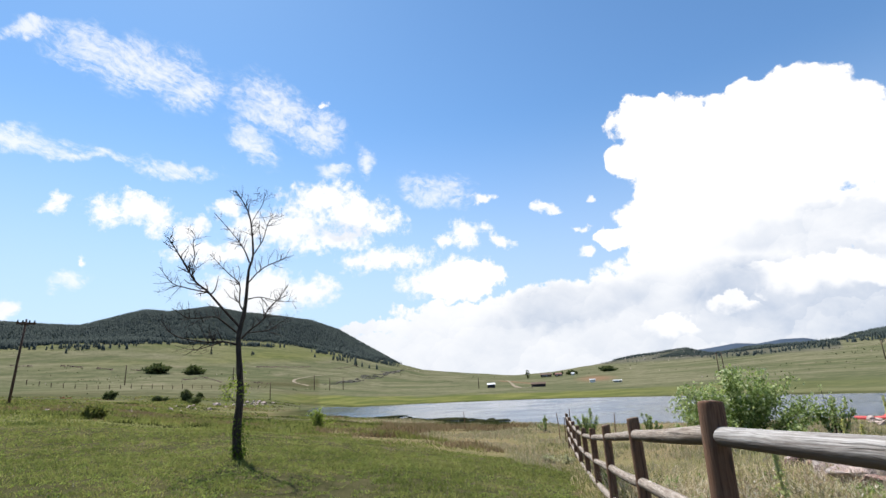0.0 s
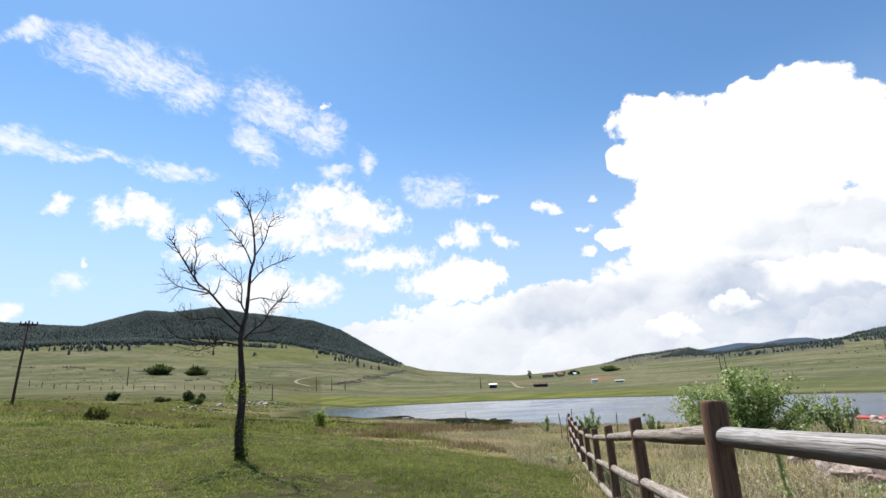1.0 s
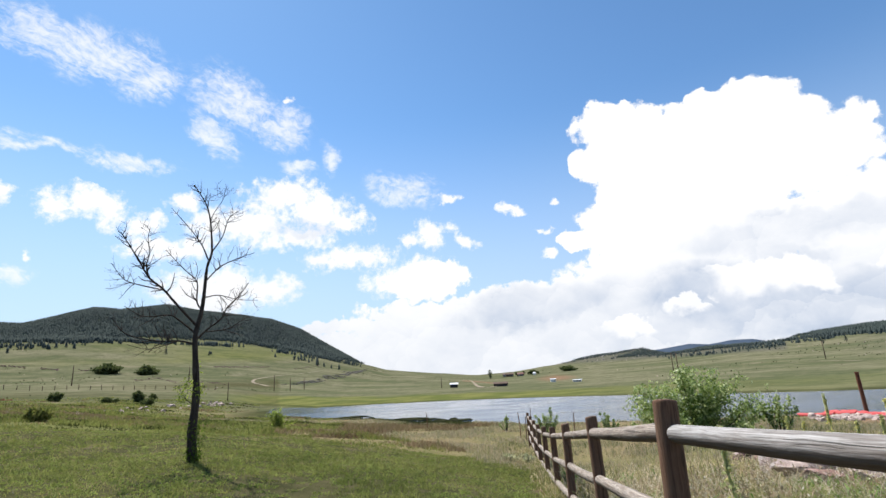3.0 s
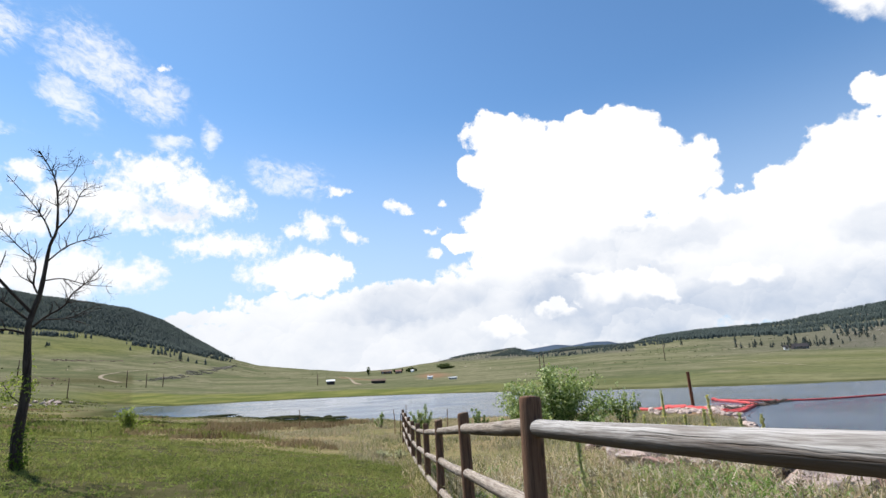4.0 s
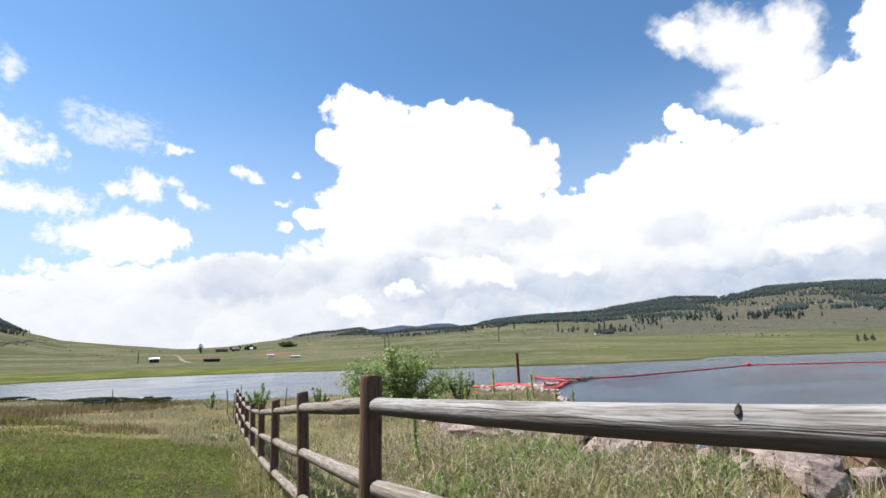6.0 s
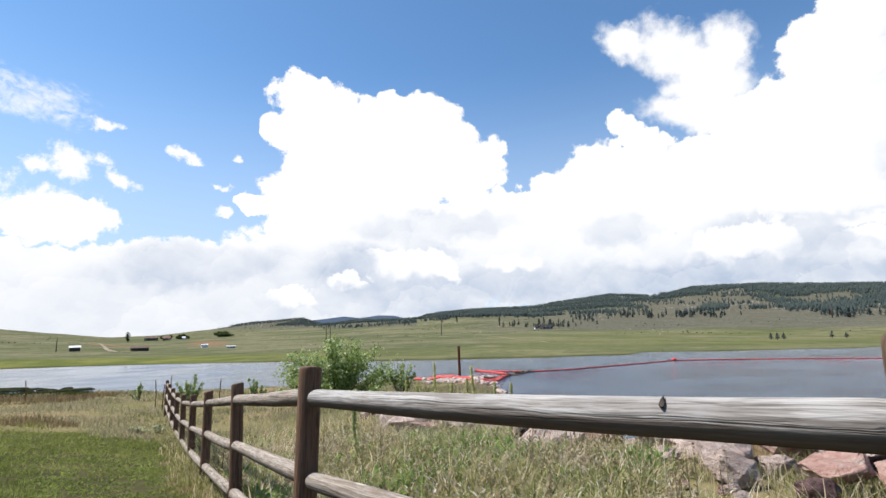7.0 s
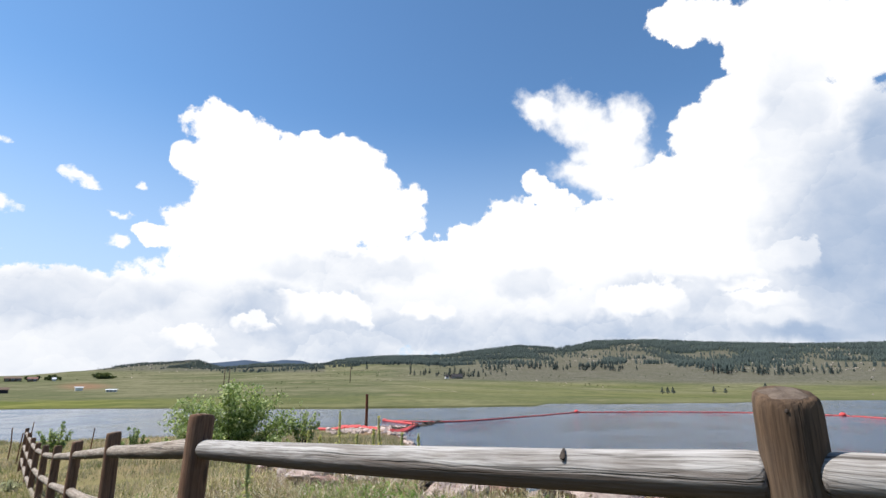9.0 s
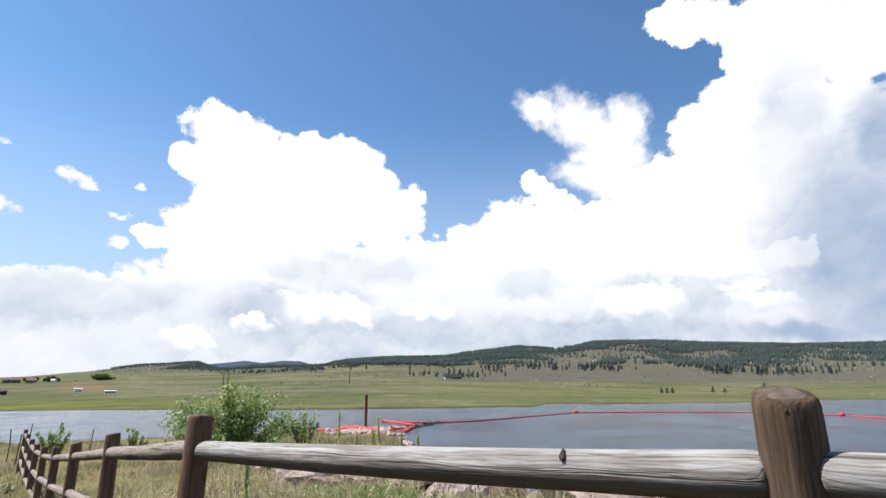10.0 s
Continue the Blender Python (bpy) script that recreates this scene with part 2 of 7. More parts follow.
    swing = net.math("MULTIPLY", net.math("ADD", net.math("MULTIPLY", dim, 0.50), 0.06), net.math("SUBTRACT", 1.0, net.math("MULTIPLY", hard, 0.85)))
    dim = net.math("SUBTRACT", dim, net.math("MULTIPLY", relief_lit, swing), clamp=True)
    white = net.mix(dim, (1.08, 1.08, 1.09), (0.27, 0.40, 0.62))

    sky = nodes.new("ShaderNodeTexSky")
    sky.sky_type, sky.sun_disc = "NISHITA", False
    sky.sun_elevation, sky.sun_rotation = radians(SUN_EL), radians(SUN_AZ)
    sky.altitude, sky.air_density, sky.dust_density, sky.ozone_density = 2400, 1.0, 0.7, 1.2
    blue = net.vec("MULTIPLY", sky.outputs[0], (0.135, 0.179, 0.196))
    haze = net.ramp(el, 30.0, 2.0, 0.0, 0.85)
    blue = net.mix(haze, blue, (0.58, 0.72, 0.92))
    blue = net.vec("MULTIPLY", blue, net.mix(net.ramp(az, -30.0, 40.0), (1.10, 1.08, 1.05), (1.0, 1.0, 1.0)))
    both = net.math("MAXIMUM", cover, veil)
    clear = nodes.new("ShaderNodeBackground")
    clear.inputs[1].default_value = 0.62
    net.wire(net.mix(both, blue, white), clear.inputs[0])
    out = nodes.new("ShaderNodeOutputWorld")
    net.wire(clear.outputs[0], out.inputs[0])


sky_world()

sun = bpy.data.lights.new("sun", "SUN")
sun.energy, sun.angle, sun.color = 5.0, radians(0.55), (1.0, 0.955, 0.89)
sun_ob = new("sun", sun)
_to = Vector((math.sin(radians(SUN_AZ)) * math.cos(radians(SUN_EL)), math.cos(radians(SUN_AZ)) * math.cos(radians(SUN_EL)), math.sin(radians(SUN_EL))))
sun_ob.matrix_world = look(_to * 50, (0, 0, 0))
scene.view_settings.exposure = 0.69

# ---------------------------------------------------------------- materials
def material(name, rough=0.8):
    m = bpy.data.materials.new(name)
    m.use_nodes = True
    net = Net(m.node_tree)
    shader = m.node_tree.nodes.new("ShaderNodeBsdfPrincipled")
    shader.inputs["Roughness"].default_value = rough
    out = m.node_tree.nodes.new("ShaderNodeOutputMaterial")
    m.node_tree.links.new(shader.outputs[0], out.inputs[0])
    return m, net, shader, m.node_tree.nodes


def coords(nodes, kind="Object"):
    return nodes.new("ShaderNodeTexCoord").outputs[kind]


def relief(net, nodes, shader, height, strength=0.4, distance=0.01):
    b = nodes.new("ShaderNodeBump")
    b.inputs["Strength"].default_value, b.inputs["Distance"].default_value = strength, distance
    net.wire(height, b.inputs["Height"])
    net.wire(b.outputs[0], shader.inputs["Normal"])


def field_value(nodes, name):
    a = nodes.new("ShaderNodeAttribute")
    a.attribute_name = name
    return a.outputs["Fac"]


def ground_material():
    m, net, shader, nodes = material("ground", 0.95)
    at = nodes.new("ShaderNodeNewGeometry").outputs["Position"]
    flat = net.vec("MULTIPLY", at, (1, 1, 0.2))
    n_big, n_mid = net.noise(flat, 0.013, 5, 0.6), net.noise(flat, 0.11, 5, 0.6)
    n_small, n_fine = net.noise(flat, 1.3, 6, 0.65), net.noise(flat, 14, 4, 0.6)
    # far pasture
    c = net.mix(net.ramp(n_big, 0.40, 0.60), (0.090, 0.098, 0.052), (0.152, 0.143, 0.090))
    speck = net.noise(flat, 0.45, 6, 0.72)
    blotch = net.noise(flat, 0.05, 6, 0.66)
    c = net.mix(net.ramp(n_mid, 0.45, 0.75, 0, 0.6), c, (0.052, 0.061, 0.033))
    c = net.mix(net.ramp(speck, 0.50, 0.66, 0, 0.6), c, (0.044, 0.050, 0.030))
    c = net.mix(net.ramp(speck, 0.44, 0.30, 0, 0.45), c, (0.172, 0.160, 0.102))
    c = net.mix(net.ramp(blotch, 0.51, 0.58, 0, 0.45), c, (0.060, 0.071, 0.034))
    c = net.mix(net.ramp(blotch, 0.44, 0.38, 0, 0.35), c, (0.150, 0.142, 0.080))
    # bare earth and stones showing through on the slopes
    c = net.mix(net.ramp(net.noise(flat, 0.035, 7, 0.7), 0.56, 0.68, 0, 0.75), c, (0.185, 0.160, 0.112))
    # dry meadow
    dry = net.mix(net.ramp(n_small, 0.3, 0.7), (0.190, 0.155, 0.085), (0.110, 0.112, 0.044))
    dry = net.mix(net.ramp(n_mid, 0.4, 0.62, 0, 0.75), dry, (0.200, 0.150, 0.090))
    c = net.mix(field_value(nodes, "dry"), c, dry)
    # green lush strip by the water
    lush = net.mix(net.ramp(n_mid, 0.38, 0.60), (0.086, 0.100, 0.032), (0.142, 0.142, 0.050))
    lush = net.mix(net.ramp(speck, 0.50, 0.68, 0, 0.55), lush, (0.050, 0.060, 0.022))
    lush = net.mix(net.ramp(blotch, 0.50, 0.60, 0, 0.6), lush, (0.066, 0.082, 0.028))
    c = net.mix(field_value(nodes, "lush"), c, lush)
    # dark wet margin of the lake
    c = net.mix(field_value(nodes, "shore"), c, net.mix(net.ramp(speck, 0.4, 0.6), (0.026, 0.030, 0.014), (0.062, 0.066, 0.028)))
    # mown lawn with clover and worn spots
    lawn = net.mix(net.ramp(n_small, 0.3, 0.7), (0.040, 0.042, 0.019), (0.080, 0.072, 0.038))
    lawn = net.mix(net.ramp(net.noise(flat, 0.5, 5, 0.7), 0.52, 0.70, 0, 0.8), lawn, (0.120, 0.100, 0.062))
    lawn = net.mix(net.ramp(n_fine, 0.45, 0.70, 0, 0.6), lawn, (0.042, 0.050, 0.018))
    c = net.mix(field_value(nodes, "lawn"), c, lawn)
    soil = net.mix(net.ramp(n_small, 0.3, 0.7), (0.15, 0.090, 0.058), (0.22, 0.145, 0.095))
    soil = net.mix(net.ramp(n_fine, 0.45, 0.7, 0, 0.6), soil, (0.12, 0.08, 0.05))
    c = net.mix(field_value(nodes, "soil"), c, soil)
    woods = net.mix(net.ramp(n_mid, 0.35, 0.65), (0.036, 0.048, 0.036), (0.064, 0.073, 0.048))
    stony = net.mix(net.ramp(speck, 0.35, 0.62), (0.132, 0.124, 0.104), (0.066, 0.066, 0.050))
    stony = net.mix(net.ramp(blotch, 0.46, 0.60, 0, 0.7), stony, (0.080, 0.078, 0.056))
    c = net.mix(field_value(nodes, "stony"), c, stony)
    c = net.mix(field_value(nodes, "woods"), c, woods)
    # distance haze laid into the far ridges' base colour as blue
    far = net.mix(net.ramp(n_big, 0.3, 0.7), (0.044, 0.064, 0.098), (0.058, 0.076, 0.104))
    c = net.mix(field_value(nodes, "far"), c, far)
    net.wire(c, shader.inputs["Base Color"])
    shader.inputs["Specular IOR Level"].default_value = 0.0
    relief(net, nodes, shader, net.math("ADD", n_fine, net.math("MULTIPLY", n_small, 2.0)), 0.5, 0.03)
    return m


def water_material():
    m, net, shader, nodes = material("water", 0.12)
    at = nodes.new("ShaderNodeNewGeometry").outputs["Position"]
    near = net.math("ADD", net.math("MULTIPLY", net.noise(net.vec("MULTIPLY", at, (1, 1.8, 1)), 2.4, 5, 0.6, 0.4), 1.7), net.math("MULTIPLY", net.noise(net.vec("MULTIPLY", at, (1, 1.5, 1)), 0.5, 4, 0.6, 0.4), 2.2))
    wide = net.noise(net.vec("MULTIPLY", at, (1, 1.6, 1)), 0.10, 4, 0.6)
    net.wire(net.mix(net.ramp(wide, 0.3, 0.7), (0.014, 0.032, 0.062), (0.024, 0.046, 0.078)), shader.inputs["Base Color"])
    net.wire(net.ramp(wide, 0.35, 0.65, 0.08, 0.20), shader.inputs["Roughness"])
    shader.inputs["IOR"].default_value = 1.333
    shader.inputs["Specular IOR Level"].default_value = 0.8
    # the western arm lies sheltered; the wind ruffles the open water
    own = nodes.new("ShaderNodeSeparateXYZ")
    net.wire(at, own.inputs[0])
    open_water = net.ramp(net.math("ABSOLUTE", net.math("DIVIDE", own.outputs[0], own.outputs[1])), 0.15, 1.0, 0.05, 0.42)
    relief(net, nodes, shader, net.math("ADD", near, net.math("MULTIPLY", wide, 1.5)), 0.8, 0.15)
    bump = [n for n in nodes if n.bl_idname == "ShaderNodeBump"][0]
    net.wire(open_water, bump.inputs["Strength"])
    return m


def wood_material(name, light, dark, grey, axis=2, rough=0.85, shaded_brown=None, cracked=0.85, ringed=0.55, knot_tone=(0.05, 0.032, 0.022)):
    """Weathered round timber: long grain along one axis, drying cracks, knots, grey bloom."""
    m, net, shader, nodes = material(name, rough)
    at = coords(nodes)
    info = nodes.new("ShaderNodeObjectInfo").outputs["Random"]
    shift = nodes.new("ShaderNodeCombineXYZ")
    for i in range(3):
        net.wire(net.math("MULTIPLY", info, 17.0 + 7 * i), shift.inputs[i])
    at = net.vec("ADD", at, shift.outputs[0])
    long = [46.0, 46.0, 46.0]
    long[axis] = 1.6
    warp = net.vec("ADD", at, net.vec("MULTIPLY", net.noise(at, 2.2, 3, 0.5, color=True), (0.035, 0.035, 0.035)))
    grain = net.noise(net.vec("MULTIPLY", warp, tuple(long)), 1.0, 6, 0.65, 0.4)
    fine = [130.0, 130.0, 130.0]
    fine[axis] = 5.0
    fibre = net.noise(net.vec("MULTIPLY", warp, tuple(fine)), 1.0, 3, 0.6)
    crack = [55.0, 55.0, 55.0]
    crack[axis] = 0.9
    split = net.noise(net.vec("MULTIPLY", warp, tuple(crack)), 1.0, 2, 0.5, 0.6)
    cracks = net.ramp(split, 0.30, 0.37, 1.0, 0.0)
    blot = net.noise(at, 4.5, 5, 0.6)
    knot = net.voronoi(net.vec("MULTIPLY", at, tuple(2.2 if i == axis else 6.0 for i in range(3))), 1.0)
    knots = net.ramp(knot, 0.06, 0.16, 1.0, 0.0)
    c = net.mix(net.ramp(grain, 0.30, 0.66), dark, light)
    c = net.mix(net.ramp(blot, 0.42, 0.66, 0.0, 0.42), c, grey)
    if shaded_brown:
        # sun-bleached top; below, the wood's brown is darkened to paint in underside shade
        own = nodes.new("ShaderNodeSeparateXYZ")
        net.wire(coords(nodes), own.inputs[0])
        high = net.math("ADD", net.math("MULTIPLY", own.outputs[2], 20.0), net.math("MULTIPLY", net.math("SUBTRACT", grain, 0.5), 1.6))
        c = net.mix(net.ramp(high, -0.85, 0.25, 0.9, 0.0), c, net.mix(grain, tuple(v * 0.6 for v in shaded_brown), shaded_brown))
    # yearly rings, cut open by the round of the log
    slow = [7.0, 7.0, 7.0]
    slow[axis] = 1.3
    bend = net.vec("MULTIPLY", net.vec("SUBTRACT", net.noise(net.vec("MULTIPLY", at, tuple(slow)), 1.0, 3, 0.5, color=True), (0.5, 0.5, 0.5)), (0.055, 0.055, 0.055))
    heart = net.vec("ADD", net.vec("ADD", coords(nodes), bend), tuple(0.0 if i == axis else (0.026, -0.016, 0.022)[i] for i in range(3)))
    heart = net.vec("MULTIPLY", heart, tuple(0.0 if i == axis else 1.0 for i in range(3)))
    dist = nodes.new("ShaderNodeVectorMath")
    dist.operation = "LENGTH"
    net.wire(heart, dist.inputs[0])
    year = net.math("FRACT", net.math("MULTIPLY", dist.outputs["Value"], 150.0))
    rings = net.math("MULTIPLY", net.ramp(year, 0.45, 0.85), net.ramp(year, 1.0, 0.88))
    c = net.mix(net.math("MULTIPLY", rings, ringed), c, tuple(v * 0.75 for v in dark))
    c = net.mix(net.math("MULTIPLY", net.ramp(fibre, 0.42, 0.68), 0.6), c, tuple(v * 0.6 for v in dark))
    c = net.mix(net.math("MULTIPLY", knots, 0.75), c, knot_tone)
    c = net.mix(net.math("MULTIPLY", cracks, cracked), c, (0.022, 0.017, 0.013))
    net.wire(c, shader.inputs["Base Color"])
    shader.inputs["Specular IOR Level"].default_value = 0.12
    h = net.math("SUBTRACT", net.math("ADD", net.math("MULTIPLY", grain, 0.8), net.math("MULTIPLY", fibre, 0.35)), net.math("ADD", net.math("MULTIPLY", cracks, 1.4 * cracked), net.math("MULTIPLY", rings, 0.5 * ringed)))
    relief(net, nodes, shader, h, 0.7, 0.006)
    return m


def plain_material(name, a, b, scale=8.0, rough=0.8, metal=0.0, bump=0.3, sheen=0.25):
    m, net, shader, nodes = material(name, rough)
    at = coords(nodes)
    n1, n2 = net.noise(at, scale, 6, 0.65), net.noise(at, scale * 7, 4, 0.6)
    c = net.mix(net.ramp(n1, 0.32, 0.68), a, b)
    c = net.mix(net.math("MULTIPLY", n2, 0.4), c, tuple(v * 0.6 for v in a))
    net.wire(c, shader.inputs["Base Color"])
    shader.inputs["Metallic"].default_value = metal
    shader.inputs["Specular IOR Level"].default_value = sheen if rough > 0.5 else 0.5
    relief(net, nodes, shader, net.math("ADD", n1, net.math("MULTIPLY", n2, 0.4)), bump, 0.02)
    return m


def stone_material(name, a, b, dark, lichen):
    """Broken rock: bedding streaks, pits and cracks, lichen blots; every stone its own tone."""
    m, net, shader, nodes = material(name, 0.9)
    own = nodes.new("ShaderNodeObjectInfo").outputs["Random"]
    shift = nodes.new("ShaderNodeCombineXYZ")
    for i in range(3):
        net.wire(net.math("MULTIPLY", own, 11.0 + 5 * i), shift.inputs[i])
    at = net.vec("ADD", coords(nodes), shift.outputs[0])
    beds = net.noise(net.vec("MULTIPLY", at, (2.0, 2.0, 11.0)), 1.6, 6, 0.65, 0.6)
    grit, blot, pits = net.noise(at, 42, 5, 0.7), net.noise(at, 4.0, 5, 0.6), net.noise(at, 13, 6, 0.72, 0.5)
    c = net.mix(net.ramp(beds, 0.34, 0.66), a, b)
    c = net.mix(net.math("MULTIPLY", own, 0.18), c, dark)
    c = net.mix(net.ramp(pits, 0.60, 0.70, 0.0, 0.7), c, dark)
    c = net.mix(net.ramp(blot, 0.58, 0.70, 0.0, 0.7), c, lichen)
    c = net.mix(net.ramp(grit, 0.52, 0.72, 0.0, 0.4), c, dark)
    net.wire(c, shader.inputs["Base Color"])
    shader.inputs["Specular IOR Level"].default_value = 0.2
    relief(net, nodes, shader, net.math("ADD", net.math("SUBTRACT", net.math("MULTIPLY", beds, 1.2), net.math("MULTIPLY", pits, 1.4)), net.math("MULTIPLY", grit, 0.35)), 0.9, 0.05)
    return m


def leaf_material(name, colours, through=0.35, rough=0.6, patch=0.6, own=0.5):
    """Thin leaves or blades: every piece its own tone, light shining through."""
    m, net, shader, nodes = material(name, rough)
    geo = nodes.new("ShaderNodeNewGeometry")
    pick = nodes.new("ShaderNodeValToRGB")
    pick.color_ramp.interpolation = "LINEAR"
    while len(pick.color_ramp.elements) < len(colours):
        pick.color_ramp.elements.new(0.5)
    for i, c in enumerate(colours):
        pick.color_ramp.elements[i].position = i / max(1, len(colours) - 1)
        pick.color_ramp.elements[i].color = (*c, 1)
    spread = net.math("ADD", net.math("MULTIPLY", net.noise(geo.outputs["Position"], patch, 3, 0.6), 0.6), net.math("MULTIPLY", net.noise(geo.outputs["Position"], patch * 0.22, 3, 0.6), 0.4))
    net.wire(net.math("ADD", net.math("MULTIPLY", geo.outputs["Random Per Island"], own), net.math("MULTIPLY", net.math("SUBTRACT", spread, 0.37 + (own - 0.5) * 0.25), 2.2), clamp=True), pick.inputs[0])
    net.wire(pick.outputs[0], shader.inputs["Base Color"])
    shader.inputs["Specular IOR Level"].default_value = 0.02 if rough > 0.5 else 0.2
    glow = nodes.new("ShaderNodeBsdfTranslucent")
    net.wire(net.mix(1.0, pick.outputs[0], (1.0, 1.0, 0.86), "MULTIPLY"), glow.inputs[0])
    blend = nodes.new("ShaderNodeMixShader")
    blend.inputs[0].default_value = through
    m.node_tree.links.new(shader.outputs[0], blend.inputs[1])
    m.node_tree.links.new(glow.outputs[0], blend.inputs[2])
    out = [n for n in nodes if n.bl_idname == "ShaderNodeOutputMaterial"][0]
    m.node_tree.links.new(blend.outputs[0], out.inputs[0])
    return m


GROUND = ground_material()
WATER = water_material()
POST_WOOD = wood_material("post wood", (0.205, 0.118, 0.074), (0.105, 0.058, 0.039), (0.175, 0.120, 0.086), cracked=0.5, ringed=0.3)
RAIL_WOOD = wood_material("rail wood", (0.40, 0.385, 0.37), (0.175, 0.155, 0.140), (0.36, 0.355, 0.35), axis=0, shaded_brown=(0.108, 0.073, 0.055), cracked=0.6, ringed=0.25, knot_tone=(0.50, 0.48, 0.455))
LOW_RAIL_WOOD = wood_material("lower rail wood", (0.36, 0.315, 0.270), (0.145, 0.110, 0.085), (0.38, 0.35, 0.32), axis=0, shaded_brown=(0.115, 0.080, 0.058), cracked=0.6, ringed=0.35, knot_tone=(0.46, 0.43, 0.39))
KNOT_WOOD = plain_material("dark knot", (0.020, 0.015, 0.012), (0.060, 0.044, 0.034), 30.0, 0.8)
BARK = wood_material("dead tree bark", (0.088, 0.068, 0.056), (0.034, 0.026, 0.022), (0.105, 0.088, 0.078))
TWIG = wood_material("scrub twigs", (0.12, 0.095, 0.065), (0.07, 0.055, 0.040), (0.14, 0.12, 0.095))
POLE_WOOD = wood_material("utility pole wood", (0.15, 0.09, 0.065), (0.07, 0.045, 0.035), (0.13, 0.10, 0.085))
RED_ROCK = stone_material("sandstone", (0.33, 0.185, 0.150), (0.48, 0.32, 0.27), (0.095, 0.056, 0.048), (0.45, 0.39, 0.34))
GREY_ROCK = stone_material("pale stone", (0.38, 0.285, 0.248), (0.55, 0.445, 0.40), (0.12, 0.085, 0.072), (0.54, 0.49, 0.44))
DARK_ROCK = stone_material("dark stone", (0.085, 0.048, 0.047), (0.20, 0.120, 0.115), (0.030, 0.020, 0.020), (0.24, 0.21, 0.19))
RUST = plain_material("rusty steel", (0.10, 0.042, 0.026), (0.20, 0.085, 0.045), 6.0, 0.8, 0.25)
BOOM_RED = plain_material("red float fabric", (0.47, 0.045, 0.048), (0.60, 0.11, 0.10), 2.0, 0.65, bump=0.25)
BOOM_DARK = plain_material("wet debris", (0.06, 0.045, 0.035), (0.13, 0.10, 0.08), 4.0, 0.8)
MUD = plain_material("dark wet mud", (0.020, 0.024, 0.012), (0.045, 0.046, 0.024), 1.5, 0.9, sheen=0.0)
TRACK = plain_material("bare dirt", (0.19, 0.155, 0.105), (0.27, 0.22, 0.15), 0.4, 0.95)
SHELF_ROCK = plain_material("shelf stone", (0.085, 0.078, 0.060), (0.150, 0.138, 0.110), 0.6, 0.9, bump=0.5)
OUTCROP = plain_material("outcrop stone", (0.26, 0.225, 0.190), (0.38, 0.34, 0.295), 0.3, 0.9, bump=0.5)
CLAY = plain_material("orange tarp", (0.50, 0.16, 0.07), (0.58, 0.24, 0.12), 2.0, 0.8)
WHITE_WALL = plain_material("white boards", (0.74, 0.74, 0.73), (0.82, 0.82, 0.81), 1.5, 0.7, bump=0.1)
BROWN_WALL = plain_material("brown boards", (0.10, 0.065, 0.045), (0.16, 0.105, 0.075), 1.5, 0.8, bump=0.15)
DARK_WALL = plain_material("dark boards", (0.035, 0.032, 0.035), (0.06, 0.055, 0.058), 1.5, 0.8, bump=0.15)
ROOF_RED = plain_material("red brown roof", (0.16, 0.075, 0.060), (0.22, 0.11, 0.09), 1.0, 0.8)
ROOF_PALE = plain_material("pale metal roof", (0.62, 0.63, 0.64), (0.72, 0.73, 0.74), 1.0, 0.45, 0.3)
GLASS_DARK = plain_material("window glass", (0.02, 0.025, 0.03), (0.03, 0.035, 0.04), 1.0, 0.1, bump=0.0)
# near post's wood, its colour darkened to stand in for shading and corner fall-off
POST_DARKENED = wood_material("shade-darkened near post wood", (0.125, 0.080, 0.050), (0.062, 0.040, 0.027), (0.125, 0.098, 0.076), cracked=0.35, ringed=0.2)
CUT_WOOD = plain_material("weathered cut wood", (0.085, 0.062, 0.047), (0.175, 0.135, 0.105), 22.0, 0.9, bump=0.6)
LAWN = leaf_material("lawn blades", ((0.070, 0.078, 0.028), (0.138, 0.148, 0.048), (0.265, 0.285, 0.085), (0.275, 0.250, 0.115), (0.310, 0.250, 0.165)), 0.5, 0.9, patch=0.9, own=0.5)
LAWN_DRY = leaf_material("worn lawn blades", ((0.052, 0.056, 0.026), (0.095, 0.104, 0.042), (0.145, 0.160, 0.058), (0.175, 0.146, 0.090), (0.240, 0.200, 0.145)), 0.45, 0.9, patch=1.5, own=0.8)
CLOVER = leaf_material("clover leaves", ((0.100, 0.140, 0.038), (0.190, 0.240, 0.062), (0.310, 0.350, 0.115)), 0.45, 0.9, patch=1.0, own=0.5)
FLOWER = leaf_material("clover flowers", ((0.45, 0.44, 0.40), (0.60, 0.58, 0.55)), 0.3)
MEADOW = leaf_material("meadow blades", ((0.118, 0.138, 0.056), (0.205, 0.208, 0.100), (0.305, 0.275, 0.178), (0.43, 0.38, 0.29), (0.32, 0.24, 0.175)), 0.5, patch=0.35, own=0.8)
MARSH = leaf_material("marsh blades", ((0.070, 0.095, 0.026), (0.135, 0.160, 0.046), (0.215, 0.215, 0.075), (0.260, 0.190, 0.105)), 0.5, patch=0.12)
SEDGE = leaf_material("sedge blades", ((0.024, 0.030, 0.011), (0.046, 0.056, 0.020), (0.085, 0.092, 0.032)), 0.35, 0.9, patch=0.3)
PALE_LEAF = leaf_material("pale sage leaves", ((0.26, 0.28, 0.15), (0.42, 0.43, 0.27), (0.58, 0.57, 0.41)), 0.45, 0.8, own=0.9)
FRESH = leaf_material("fresh grass blades", ((0.088, 0.114, 0.034), (0.168, 0.196, 0.060), (0.300, 0.310, 0.112)), 0.5, 0.9, patch=0.5, own=0.7)
